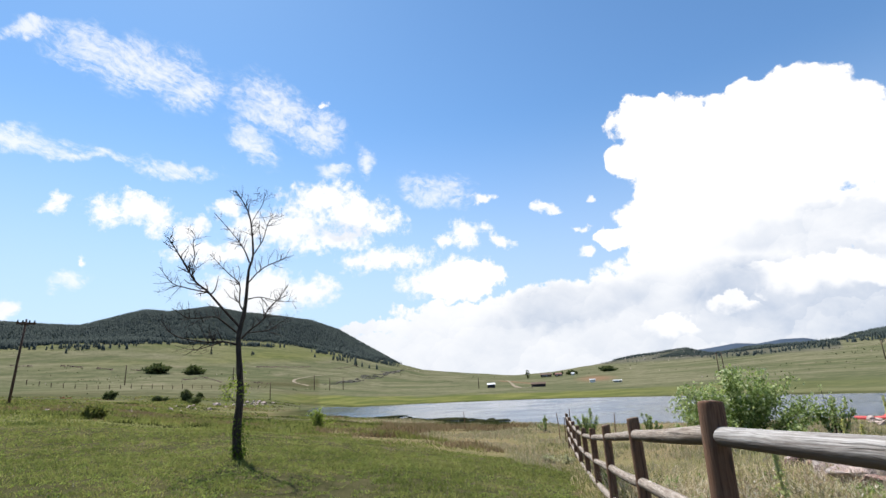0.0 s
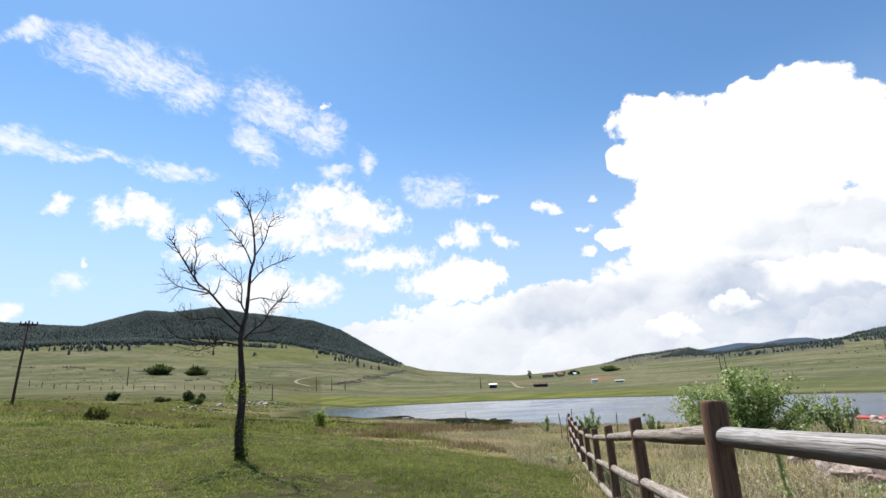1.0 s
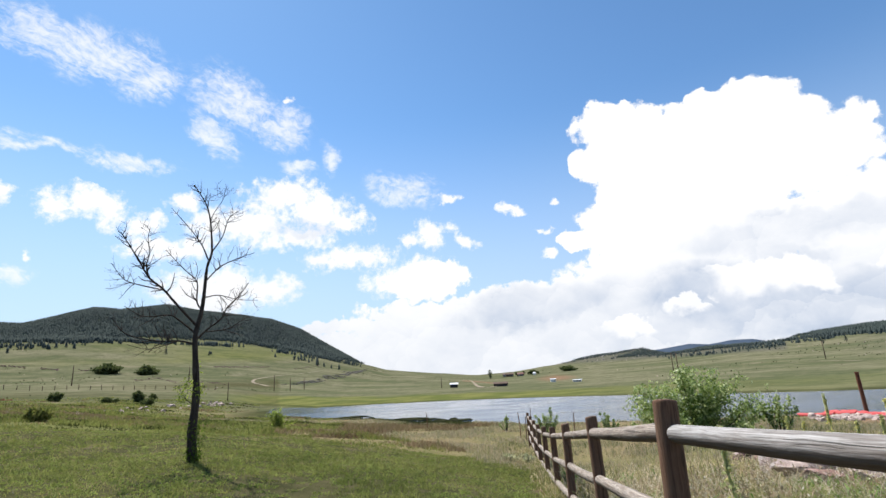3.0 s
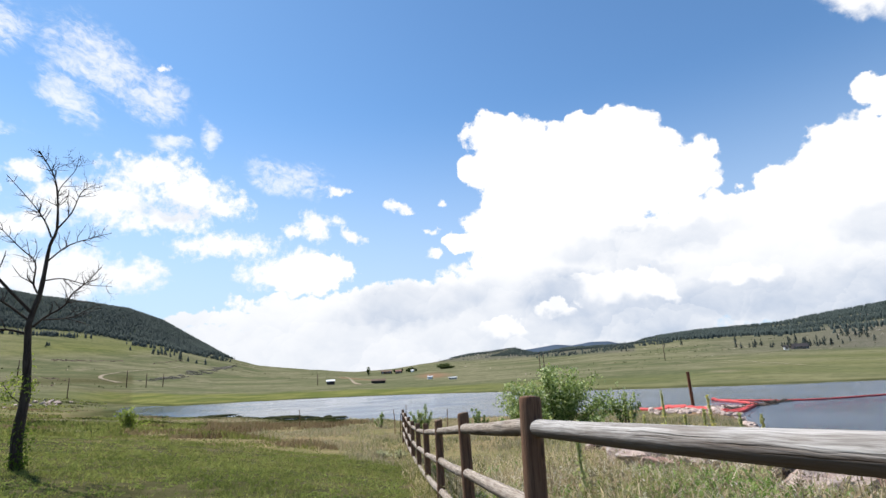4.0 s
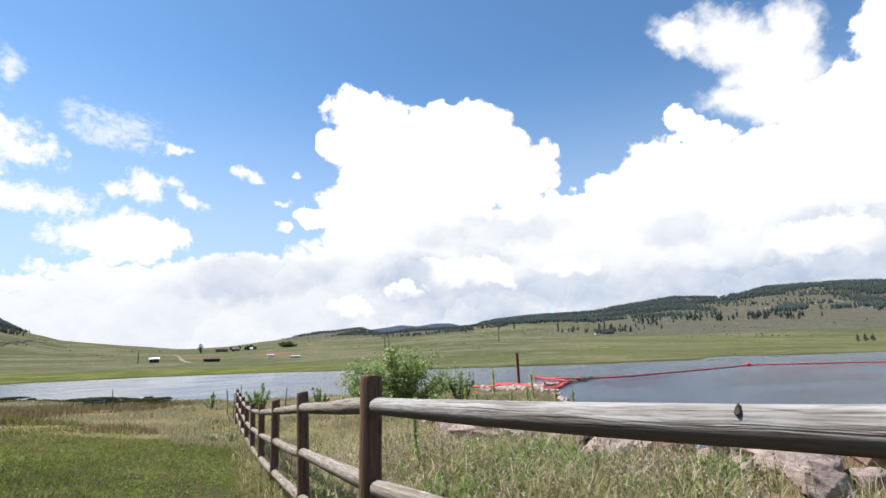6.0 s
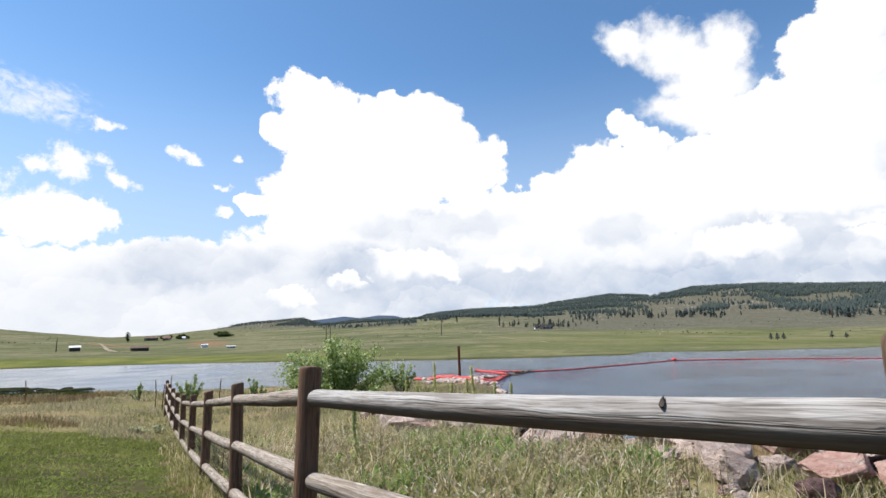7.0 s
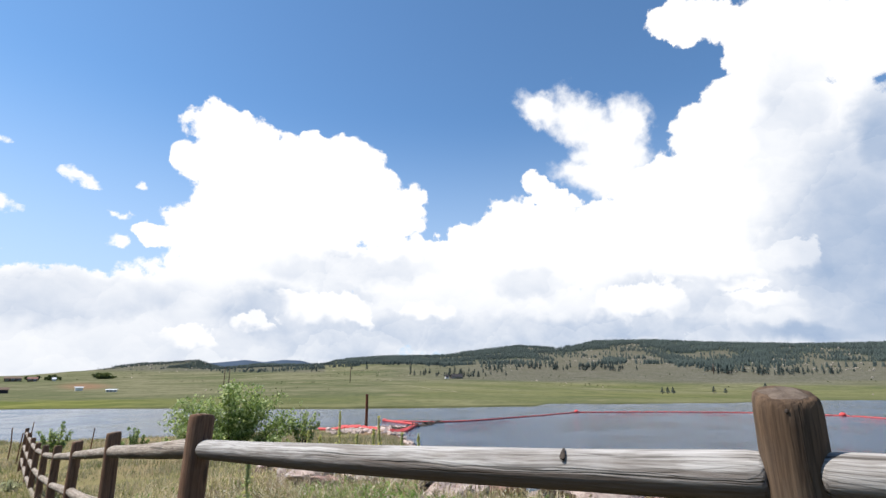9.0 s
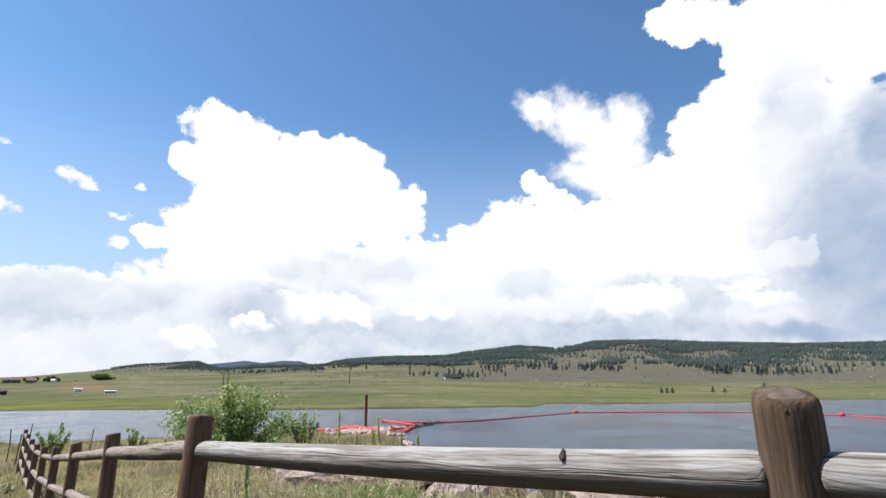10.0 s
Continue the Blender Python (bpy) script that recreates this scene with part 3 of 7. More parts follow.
RUSSET = leaf_material("russet blades", ((0.090, 0.070, 0.040), (0.170, 0.120, 0.072), (0.270, 0.200, 0.135), (0.140, 0.140, 0.060)), 0.45, patch=0.4, own=0.8)
WEEDS = leaf_material("weed blades", ((0.090, 0.098, 0.036), (0.195, 0.205, 0.072), (0.340, 0.335, 0.150), (0.54, 0.455, 0.31), (0.70, 0.57, 0.43)), 0.5, 0.7, patch=0.9, own=0.9)
STRAW = leaf_material("straw strands", ((0.38, 0.30, 0.20), (0.58, 0.49, 0.35), (0.76, 0.69, 0.56)), 0.4, 0.7, own=0.9)
BROAD = leaf_material("weed leaves", ((0.085, 0.150, 0.036), (0.17, 0.26, 0.070), (0.31, 0.40, 0.15)), 0.5, 0.55, own=0.9)
BUSH_LEAF = leaf_material("bush leaves", ((0.090, 0.140, 0.034), (0.170, 0.240, 0.066), (0.290, 0.370, 0.130), (0.520, 0.570, 0.330)), 0.45, 0.38, own=0.95)
SHOOT_LEAF = leaf_material("shoot leaves", ((0.130, 0.180, 0.036), (0.230, 0.290, 0.062), (0.360, 0.410, 0.120)), 0.55, 0.6, own=0.9)
IVY_LEAF = leaf_material("ivy leaves", ((0.045, 0.085, 0.014), (0.090, 0.140, 0.024), (0.170, 0.205, 0.042)), 0.45)
# needle tones lightened and blued to carry the hills' distance haze
PINE = leaf_material("pine needles", ((0.031, 0.042, 0.042), (0.043, 0.056, 0.053), (0.058, 0.073, 0.065)), 0.06, 0.8, patch=0.02, own=0.3)
SHRUB = leaf_material("far shrub leaves", ((0.050, 0.068, 0.028), (0.085, 0.108, 0.044), (0.130, 0.155, 0.068)), 0.45, 0.7)
SAGE = leaf_material("sage tufts", ((0.035, 0.045, 0.018), (0.055, 0.062, 0.026), (0.080, 0.080, 0.038)), 0.2, 0.8)
SPRAY = leaf_material("weed sprays", ((0.200, 0.170, 0.095), (0.310, 0.235, 0.165), (0.440, 0.340, 0.255), (0.270, 0.275, 0.130)), 0.45, 0.8, own=0.9)
BUNCH = leaf_material("bunch grass blades", ((0.130, 0.165, 0.046), (0.240, 0.280, 0.090), (0.400, 0.420, 0.190)), 0.5, 0.6, own=0.9)
CURL = leaf_material("pale weed heads", ((0.46, 0.42, 0.34), (0.66, 0.62, 0.53)), 0.35, 0.8)
SEED = leaf_material("seed heads", ((0.22, 0.19, 0.12), (0.34, 0.30, 0.21), (0.46, 0.42, 0.32)), 0.4, 0.8)
MULLEIN = leaf_material("mullein", ((0.36, 0.40, 0.19), (0.52, 0.52, 0.25), (0.70, 0.62, 0.20)), 0.5, 0.8, own=0.9)
DRY_STALK = leaf_material("dry stalks", ((0.24, 0.19, 0.115), (0.36, 0.29, 0.18)), 0.2, 0.8)


# ---------------------------------------------------------------- building helpers
def mesh_object(name, verts, faces, mat, parent=None, label="", smooth=False):
    me = bpy.data.meshes.new(name)
    verts, faces = np.asarray(verts, dtype=np.float32), np.asarray(faces, dtype=np.int32)
    k = faces.shape[1]
    me.vertices.add(len(verts))
    me.vertices.foreach_set("co", verts.ravel())
    me.loops.add(faces.size)
    me.loops.foreach_set("vertex_index", faces.ravel())
    me.polygons.add(len(faces))
    me.polygons.foreach_set("loop_start", np.arange(0, faces.size, k, dtype=np.int32))
    me.update(calc_edges=True)
    me.validate()
    if smooth:
        me.polygons.foreach_set("use_smooth", np.ones(len(me.polygons), dtype=bool))
    me.materials.append(mat)
    ob = new(name, me)
    if parent:
        ob.parent = parent
    if label:
        tagged(ob, label)
    return ob


def part(name, bm, mat, parent=None, label="", smooth=False):
    me = bpy.data.meshes.new(name)
    bm.to_mesh(me)
    bm.free()
    if smooth:
        me.polygons.foreach_set("use_smooth", np.ones(len(me.polygons), dtype=bool))
    me.materials.append(mat)
    ob = new(name, me)
    if parent:
        ob.parent = parent
    if label:
        tagged(ob, label)
    return ob


def thing(name, at, label, category, group="", turn=0.0):
    ob = new(name)
    ob.matrix_world = pose(*at, 0, 0, turn)
    ob.empty_display_size = 0.2
    return tagged(ob, label, category, group)


def hash2(i, j, seed):
    h = (i * 374761393 + j * 668265263 + seed * 974634777) & 0x7FFFFFFF
    h = ((h ^ (h >> 13)) * 1274126177) & 0x7FFFFFFF
    return ((h ^ (h >> 16)) & 0xFFFF) / 65535.0


def waves(x, y, scale, seed=1, octaves=3):
    """Soft random relief in -1..1 over the plane."""
    total, amp, s = 0.0, 0.5, scale
    for o in range(octaves):
        u, v = np.asarray(x) / s, np.asarray(y) / s
        i, j = np.floor(u).astype(np.int64), np.floor(v).astype(np.int64)
        a, b = u - i, v - j
        a, b = a * a * (3 - 2 * a), b * b * (3 - 2 * b)
        n = (hash2(i, j, seed + o) * (1 - a) + hash2(i + 1, j, seed + o) * a) * (1 - b) + (hash2(i, j + 1, seed + o) * (1 - a) + hash2(i + 1, j + 1, seed + o) * a) * b
        total, amp, s = total + amp * (2 * n - 1), amp * 0.5, s * 0.5
    return total


def box(bm, x0, x1, y0, y1, z0, z1):
    vs = [bm.verts.new(p) for p in ((x0, y0, z0), (x1, y0, z0), (x1, y1, z0), (x0, y1, z0), (x0, y0, z1), (x1, y0, z1), (x1, y1, z1), (x0, y1, z1))]
    for f in ((0, 3, 2, 1), (4, 5, 6, 7), (0, 1, 5, 4), (1, 2, 6, 5), (2, 3, 7, 6), (3, 0, 4, 7)):
        bm.faces.new([vs[i] for i in f])
    return vs


def tube(bm, line, radii, sides=6, cap=True):
    """A round limb along a line of points."""
    line = [Vector(p) for p in line]
    rings = []
    for i, p in enumerate(line):
        way = (line[min(i + 1, len(line) - 1)] - line[max(i - 1, 0)]).normalized()
        a = way.cross(Vector((0.13, 0.97, 0.2))).normalized()
        b = way.cross(a)
        rings.append([bm.verts.new(p + radii[i] * (math.cos(2 * math.pi * k / sides) * a + math.sin(2 * math.pi * k / sides) * b)) for k in range(sides)])
    for r0, r1 in zip(rings, rings[1:]):
        for k in range(sides):
            bm.faces.new((r0[k], r0[(k + 1) % sides], r1[(k + 1) % sides], r1[k]))
    if cap:
        bm.faces.new(rings[0][::-1])
        bm.faces.new(rings[-1])


# ---------------------------------------------------------------- ground and lake
LAKE_Z = -3.15


def table(az, *pairs):
    return np.interp(az, [p[0] for p in pairs], [p[1] for p in pairs])


def shores(az):
    near = table(az, (-40, 60), (-25, 60), (-16, 84), (-11, 92), (-6.7, 78), (-0.7, 69), (2.9, 60), (9, 56), (15, 50), (30, 49), (40, 52), (44, 53),
                 (46.5, 52), (47.8, 47), (48.6, 40), (50, 35), (52, 27), (54, 21), (58, 17), (70, 15), (95, 15), (112, 18), (125, 60), (140, 80))
    far = table(az, (-40, 130), (-25, 140), (-13, 155), (-7.6, 118), (3, 111), (9.7, 106), (15, 102), (27, 92), (36, 86.5), (42, 85), (54, 88), (62.6, 95),
                (63.6, 105), (71, 109), (81, 123), (88, 152), (93, 166), (108, 170), (122, 110), (140, 120))
    return near, far


def wrap(az):
    return (np.asarray(az) + 180.0) % 360.0 - 180.0


def height(x, y):
    """The lie of the land: lawn, bank, lake bed, pasture, wooded ridges."""
    x, y = np.asarray(x, dtype=float), np.asarray(y, dtype=float)
    r, az = np.hypot(x, y), wrap(np.degrees(np.arctan2(x, y)))
    rn, rf = shores(az)
    ra = table(az, (-170, 20), (12, 20), (16, 19.5), (22, 17), (30, 14), (38, 11), (45, 9.3), (95, 9.3), (120, 14), (175, 20))
    za = table(az, (-170, 0.3), (-60, 0.35), (-38, 0.2), (-19, -0.08), (-5, -0.85), (5, -1.35), (14, -1.75), (22, -1.45), (30, -1.12), (38, -0.7), (45, -0.45), (95, -0.45), (120, -0.2), (170, 0.3))
    zn = table(az, (-60, 1.6), (-38, 1.6), (-31, 0.8), (-25, -0.4), (-16, -2.3), (-12.5, LAKE_Z), (124, LAKE_Z), (138, 0.5))
    zm = table(az, (-60, 2.2), (-38, 2.0), (-25, 0.1), (-16, -2.2), (-12.5, LAKE_Z + 0.1), (-10, LAKE_Z - 0.5), (-2, LAKE_Z - 1.6), (112, LAKE_Z - 1.6), (124, LAKE_Z), (138, 1.5))
    zf = table(az, (-60, 3.0), (-38, 2.5), (-25, 1.0), (-16, -1.0), (-12.5, LAKE_Z + 0.3), (-8, LAKE_Z), (116, LAKE_Z), (124, LAKE_Z), (138, 2.5))
    e300 = table(az, (-60, 1.0), (-38, 1.6), (-28, 1.5), (-20, 1.1), (-15, 0.7), (-9, 0.0), (-4, -0.5), (4, -0.8), (14, -0.95), (23, -0.85), (33, -0.7), (47, -0.35), (53, -0.3), (61, -0.6), (70, -0.8), (80, -1.0), (93, -1.0), (120, -0.3), (170, 1.0))
    e850 = table(az, (-60, 5.0), (-38, 4.9), (-28, 5.3), (-20, 4.8), (-15, 4.5), (-9, 3.5), (-4, 2.1), (0, 1.1), (4, 0.7), (10, 0.1), (14, 0.1), (18, 0.4), (23, 0.65), (28, 0.9), (33, 1.2), (40, 1.6), (47, 1.9), (53, 1.6), (61, 1.9), (70, 1.9), (80, 1.5), (93, 1.2), (120, 2.0), (170, 2.5))
    e1400 = table(az, (-60, 7.5), (-38, 6.7), (-33, 6.5), (-28, 8.1), (-25.8, 8.0), (-22, 8.5), (-19, 7.9), (-15, 7.4), (-12, 6.9), (-9, 5.8), (-6, 4.0), (-3, 2.2), (0, 1.3), (4, 0.8), (10, 0.15), (14, 0.25), (18, 0.7), (23, 1.4), (27.5, 1.75),
                  (29, 1.15), (30, 0.95), (33, 1.38), (36.7, 1.5), (39, 1.35), (41, 2.0), (47, 2.4), (53, 2.45), (57, 3.0), (61, 3.5), (65, 3.2), (69, 3.8), (75, 3.9), (80, 3.5), (87, 3.1), (93, 3.0), (120, 3.0), (170, 3.0))
    e4000 = table(az, (-60, 3), (-15, 3), (-4, 1), (10, 0.05), (20, 0.7), (28, 1.5), (30, 1.72), (31.8, 1.98), (33.6, 1.78), (35.6, 2.05), (37.4, 1.98), (38.6, 1.65), (40, 1.5), (46, 1.2), (80, 2.5), (84, 3.1), (87.5, 3.35), (91, 3.1), (96, 2.0), (170, 2.0))
    at = lambda e, d: 1.35 + d * np.tan(np.radians(e))
    one = np.ones_like(r)
    rs = [0 * one, ra, rn, (rn + rf) / 2, rf, 300 * one, 850 * one, 1400 * one, 2300 * one, 4000 * one, 4800 * one]
    zs = [0 * one, za, zn, zm, zf, at(e300, 300), at(e850, 850), at(e1400, 1400), at(np.minimum(e1400, e4000) * 0.75 - 0.1, 2300), at(e4000, 4000), at(e4000 * 0.6, 4800)]
    z = zs[-1].copy()
    for i in range(len(rs) - 1):
        t = np.clip((r - rs[i]) / np.maximum(rs[i + 1] - rs[i], 1e-6), 0, 1)
        if i >= 5:
            t = t * t * (3 - 2 * t) * 0.5 + t * 0.5
        z = np.where((r >= rs[i]) & (r < rs[i + 1]), zs[i] + (zs[i + 1] - zs[i]) * t, z)
    far = np.clip((r - 150) / 500, 0, 1)
    z = z + far * (waves(x, y, 160, 3, 4) * 3.4 + waves(x, y, 34, 4, 3) * 0.9 + waves(x, y, 600, 9, 3) * 4.0 * np.clip((r - 300) / 900, 0, 1))
    close = np.clip((r - 3) / 15, 0.1, 1) * (1 - far)
    wet = np.clip(np.minimum(np.abs(r - rn), np.abs(r - rf)) / 12, 0.12, 1)
    return z + close * wet * (waves(x, y, 7, 5, 4) * 0.16 + waves(x, y, 1.1, 8, 2) * 0.03)


# the fence line: corner post, then straight on
FENCE = [(1.30, -2.72), (1.445, 0.116), (1.588, 2.938)] + [(1.588 + 0.652 * k, 2.938 + 2.825 * k) for k in range(1, 9)]
FENCE_TOP = [1.40, 1.336, 1.155, 0.847, 0.517, 0.19, -0.07, -0.27, -0.38, -0.45, -0.50]


def fence_side(x, y):
    """Metres to the lake side of the fence (positive) or the lawn side."""
    x, y = np.asarray(x), np.asarray(y)
    bend = np.where(y < 2.938, 1.445 + 0.0506 * (y - 0.116), 1.588 + 0.2308 * (y - 2.938))
    return x - bend


def lawn_edge(az):
    return table(az, (-180, 40), (-60, 31), (-38, 30), (-30, 28), (-20, 25), (-9, 23), (-3, 20), (3, 19.5), (10, 19), (14, 17.5), (20, 16))


def zones(x, y):
    r, az = np.hypot(x, y), wrap(np.degrees(np.arctan2(x, y)))
    rn, rf = shores(az)
    z = height(x, y)
    side = fence_side(x, y)
    wob = waves(x, y, 5, 21, 3) + 0.7 * waves(x, y, 14, 22, 2)
    lawn = np.clip((lawn_edge(az) + wob * 2.0 - r) / 2.5 + 0.5, 0, 1) * np.clip(-side / 0.5 + 0.3, 0, 1)
    # a cart track and bare farm yard on the far slopes
    el_here = np.degrees(np.arctan2(z - 1.35, r))
    lawn = np.where((az > 60) | (az < -100), np.clip(-side / 0.5, 0, 1), lawn)
    in_lake = (az > -13) & (az < 124)
    dry = np.clip((140 - r) / 60, 0, 1) * np.where(in_lake, np.clip((rn - r) / 4 + 0.8, 0, 1), np.clip(0.55 + wob, 0, 1))
    dry = np.maximum(dry, np.clip((az - 55) / 12, 0, 0.6) * np.clip((np.degrees(np.arctan2(z - 1.35, r)) - 0.5) / 0.8, 0, 1) * (r > 300))
    shift = np.clip((az + 17.5) / 5, 0, 1)
    lush = (az < 124) * (shift * table(az, (-14, 1), (18, 1), (32, 0.35), (60, 0.25), (95, 0.25)) * np.clip((r - rf + 3) / 3, 0, 1) * np.clip((rf + 58 + wob * 22 - r) / 16, 0, 1) + (1 - shift) * np.clip(0.4 - wob, 0, 0.8) * np.clip((170 - r) / 60, 0, 1))
    lush = np.maximum(lush, np.clip((az - 45) / 12, 0, 0.45) * np.clip((-0.15 - el_here + wob * 0.25) / 0.25, 0, 1) * (r > rf) * np.clip(0.75 + waves(x, y, 60, 38, 3), 0, 1))
    # dark mud and weed along the water's edge
    shore = in_lake * np.clip(1.0 - np.abs(r - rf - 3.0) / np.clip(5.0 + 2.5 * wob, 1.5, 9), 0, 1)
    shore = np.maximum(shore, (az > -13) * (az < 9) * np.clip((r - rn + 9 + wob * 3) / 2.5, 0, 1) * (r < rn + 12))
    shore = np.maximum(shore, (az > -16.6) * (az < -8) * np.clip(1.2 - np.hypot((az + 12.5) / 3.6, (el_here + 2.35) / 0.34) + wob * 0.25, 0, 1) * (r > 40))
    soil = np.clip(1.0 - np.abs(side + 0.05 + wob * 0.2) / 0.45, 0, 0.7) * (r < 26)
    bank = (az > 35) & (az < 115) & (r < np.where(az > 51, 60, 9))
    soil = np.where(bank & (side > 0.3), np.clip((r - 7.0 + wob) / 2.0, 0, 0.95), soil)
    el = el_here
    yard = np.clip(1.3 - np.hypot((az - 18.4) / 1.9, (el + 0.62) / 0.28), 0, 1) + np.clip(1.2 - np.abs(el - (-0.35 - 0.13 * (az - 8.5))) / 0.07, 0, 1) * (az > 8.3) * (az < 12.5)
    high = np.clip((el - 2.6) / 0.8, 0, 1) * (az < 3) * (r > 200)
    lush = np.maximum(lush, high * np.clip(0.35 + waves(x, y, 120, 35, 3), 0, 0.75))
    lawn = np.maximum(lawn, np.clip((1.3 - el) / 0.6, 0, 1) * (az < -11) * (az > -100) * (r > 45) * np.clip(0.40 + waves(x, y, 30, 36, 3) * 1.2, 0, 0.85))
    soil = np.where((az > 43.5) & (az < 54) & (r > 34) & (r < 60), np.clip((az - 43.5) / 1.0 + wob * 0.5, 0, 0.9), soil)
    soil = np.where(r > 90, np.clip(yard, 0, 0.9), soil)
    tree_line = table(az, (-180, 3), (-60, 5.0), (-38, 4.9), (-28, 5.3), (-20, 4.8), (-15, 4.5), (-9, 3.5), (-4, 2.5), (-2, 2.5), (0, 2.2), (12, 1.6), (20, 1.5), (23, 1.3), (26, 1.25), (28.2, 0.95), (29.8, 0.80), (33, 0.85), (36.6, 1.1), (39, 1.2), (41, 1.6), (45, 1.95), (50, 1.8), (55, 1.7), (60, 1.85), (63.8, 1.8), (66, 2.4), (68, 2.9), (70.5, 2.7), (72.8, 2.5), (74.5, 2.3), (76.3, 2.0), (78, 1.9), (82, 1.6), (95, 1.4), (120, 2.5))
    woods = np.clip((el - tree_line + waves(x, y, 160, 31, 4) * np.where(az > 38, 0.9, np.where(az > 10, 0.7, 1.3))) / 0.25, 0, 1) * (r > 600)
    # clearings break the woods of the eastern ridge and the low hump
    clear = np.where(az > 56, np.clip(waves(x, y, 60, 64, 3) * 4.0 + 0.30 + np.clip(el - tree_line - 0.8, 0, 1) * 2.2, 0.04, 1), np.where(az > 8, np.clip(waves(x, y, 70, 63, 3) * 3.0 + 0.7, 0.08, 1), 1.0))
    woods = woods * clear
    # weight of the haze-blue ground colour, rising from 2300 m
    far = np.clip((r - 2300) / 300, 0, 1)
    stony = np.clip((az - 44) / 14, 0, 1) * np.clip((el + 0.20 + waves(x, y, 90, 37, 3) * 0.7) / 0.5, 0, 0.9) * (r > 300)
    stony = np.maximum(stony, (az > 12) * (az < 40) * np.clip((el - 0.65) / 0.3, 0, 0.85) * (r > 300))
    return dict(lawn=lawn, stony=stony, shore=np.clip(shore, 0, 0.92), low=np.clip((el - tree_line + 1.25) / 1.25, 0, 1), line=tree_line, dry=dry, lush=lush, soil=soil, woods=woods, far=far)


def build_ground():
    fine = np.arange(-48, 102, 0.34)
    rest = np.arange(104, 312 - 0.1, 4.0)
    azs = np.radians(np.concatenate([fine, rest]))
    rs = np.concatenate([[0.0], np.concatenate([[0.01, 0.3], np.geomspace(0.8, 4800, 300)])])
    A, R = np.meshgrid(azs, rs[1:])
    X, Y = R * np.sin(A), R * np.cos(A)
    X, Y = np.concatenate([[0.0], X.ravel()]), np.concatenate([[0.0], Y.ravel()])
    Z = height(X, Y)
    n, k = len(azs), len(rs) - 1
    i, j = np.meshgrid(np.arange(n), np.arange(k - 1))
    i, j = i.ravel(), j.ravel()
    quads = np.stack([1 + j * n + i, 1 + j * n + (i + 1) % n, 1 + (j + 1) * n + (i + 1) % n, 1 + (j + 1) * n + i], 1)[:, ::-1]
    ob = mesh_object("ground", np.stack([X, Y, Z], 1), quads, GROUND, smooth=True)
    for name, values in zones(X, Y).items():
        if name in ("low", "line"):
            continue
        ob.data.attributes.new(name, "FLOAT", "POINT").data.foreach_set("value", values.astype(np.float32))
    tagged(ob, "rolling grassland with mown lawn, dry meadow and wooded ridges", "ground", kind="structure")


build_ground()


def build_lake():
    """A level sheet of water, its rim hidden under the banks."""
    azs = np.arange(-14, 126, 1.0)
    rn, rf = shores(azs)
    rings = [np.stack([(rn + (rf - rn) * t - 1.5 + 3 * t) * np.sin(np.radians(azs)), (rn + (rf - rn) * t - 1.5 + 3 * t) * np.cos(np.radians(azs)), np.full(len(azs), LAKE_Z)], 1) for t in np.linspace(0, 1, 12)]
    n = len(azs)
    faces = [(a * n + b, a * n + b + 1, (a + 1) * n + b + 1, (a + 1) * n + b) for a in range(11) for b in range(n - 1)]
    ob = mesh_object("water", np.concatenate(rings), np.array(faces)[:, ::-1], WATER)
    tagged(ob, "rippled grey-blue lake between grassy shores", "lake", kind="structure")


build_lake()


def ground_z(x, y):
    return float(height(np.array([x]), np.array([y]))[0])


# ---------------------------------------------------------------- the post-and-rail fence
def post_mesh(length, radius, seed, lean):
    rng = random.Random(seed)
    bm = bmesh.new()
    sides, rings = 20, []
    zs = [-length, -length * 0.7, -length * 0.4, -0.2, -0.05, -0.018, -0.006, 0.0]
    grow = [1.03, 1.0, 1.0, 0.99, 0.985, 0.97, 0.93, 0.86]
    lumps = [rng.uniform(-0.035, 0.035) for _ in range(sides)]
    for z, g in zip(zs, grow):
        ring = []
        for k in range(sides):
            a = 2 * math.pi * k / sides
            rr = radius * g * (1 + lumps[k] + 0.015 * math.sin(3 * a + z * 5 + seed))
            px, py = rr * math.cos(a), rr * math.sin(a)
            ring.append(bm.verts.new((px, py, z + (lean[0] * px + lean[1] * py if z > -0.1 else 0))))
        rings.append(ring)
    for r0, r1 in zip(rings, rings[1:]):
        for k in range(sides):
            bm.faces.new((r0[k], r0[(k + 1) % sides], r1[(k + 1) % sides], r1[k]))
    bm.faces.new(rings[-1])
    bm.faces.new(rings[0][::-1])
    return bm


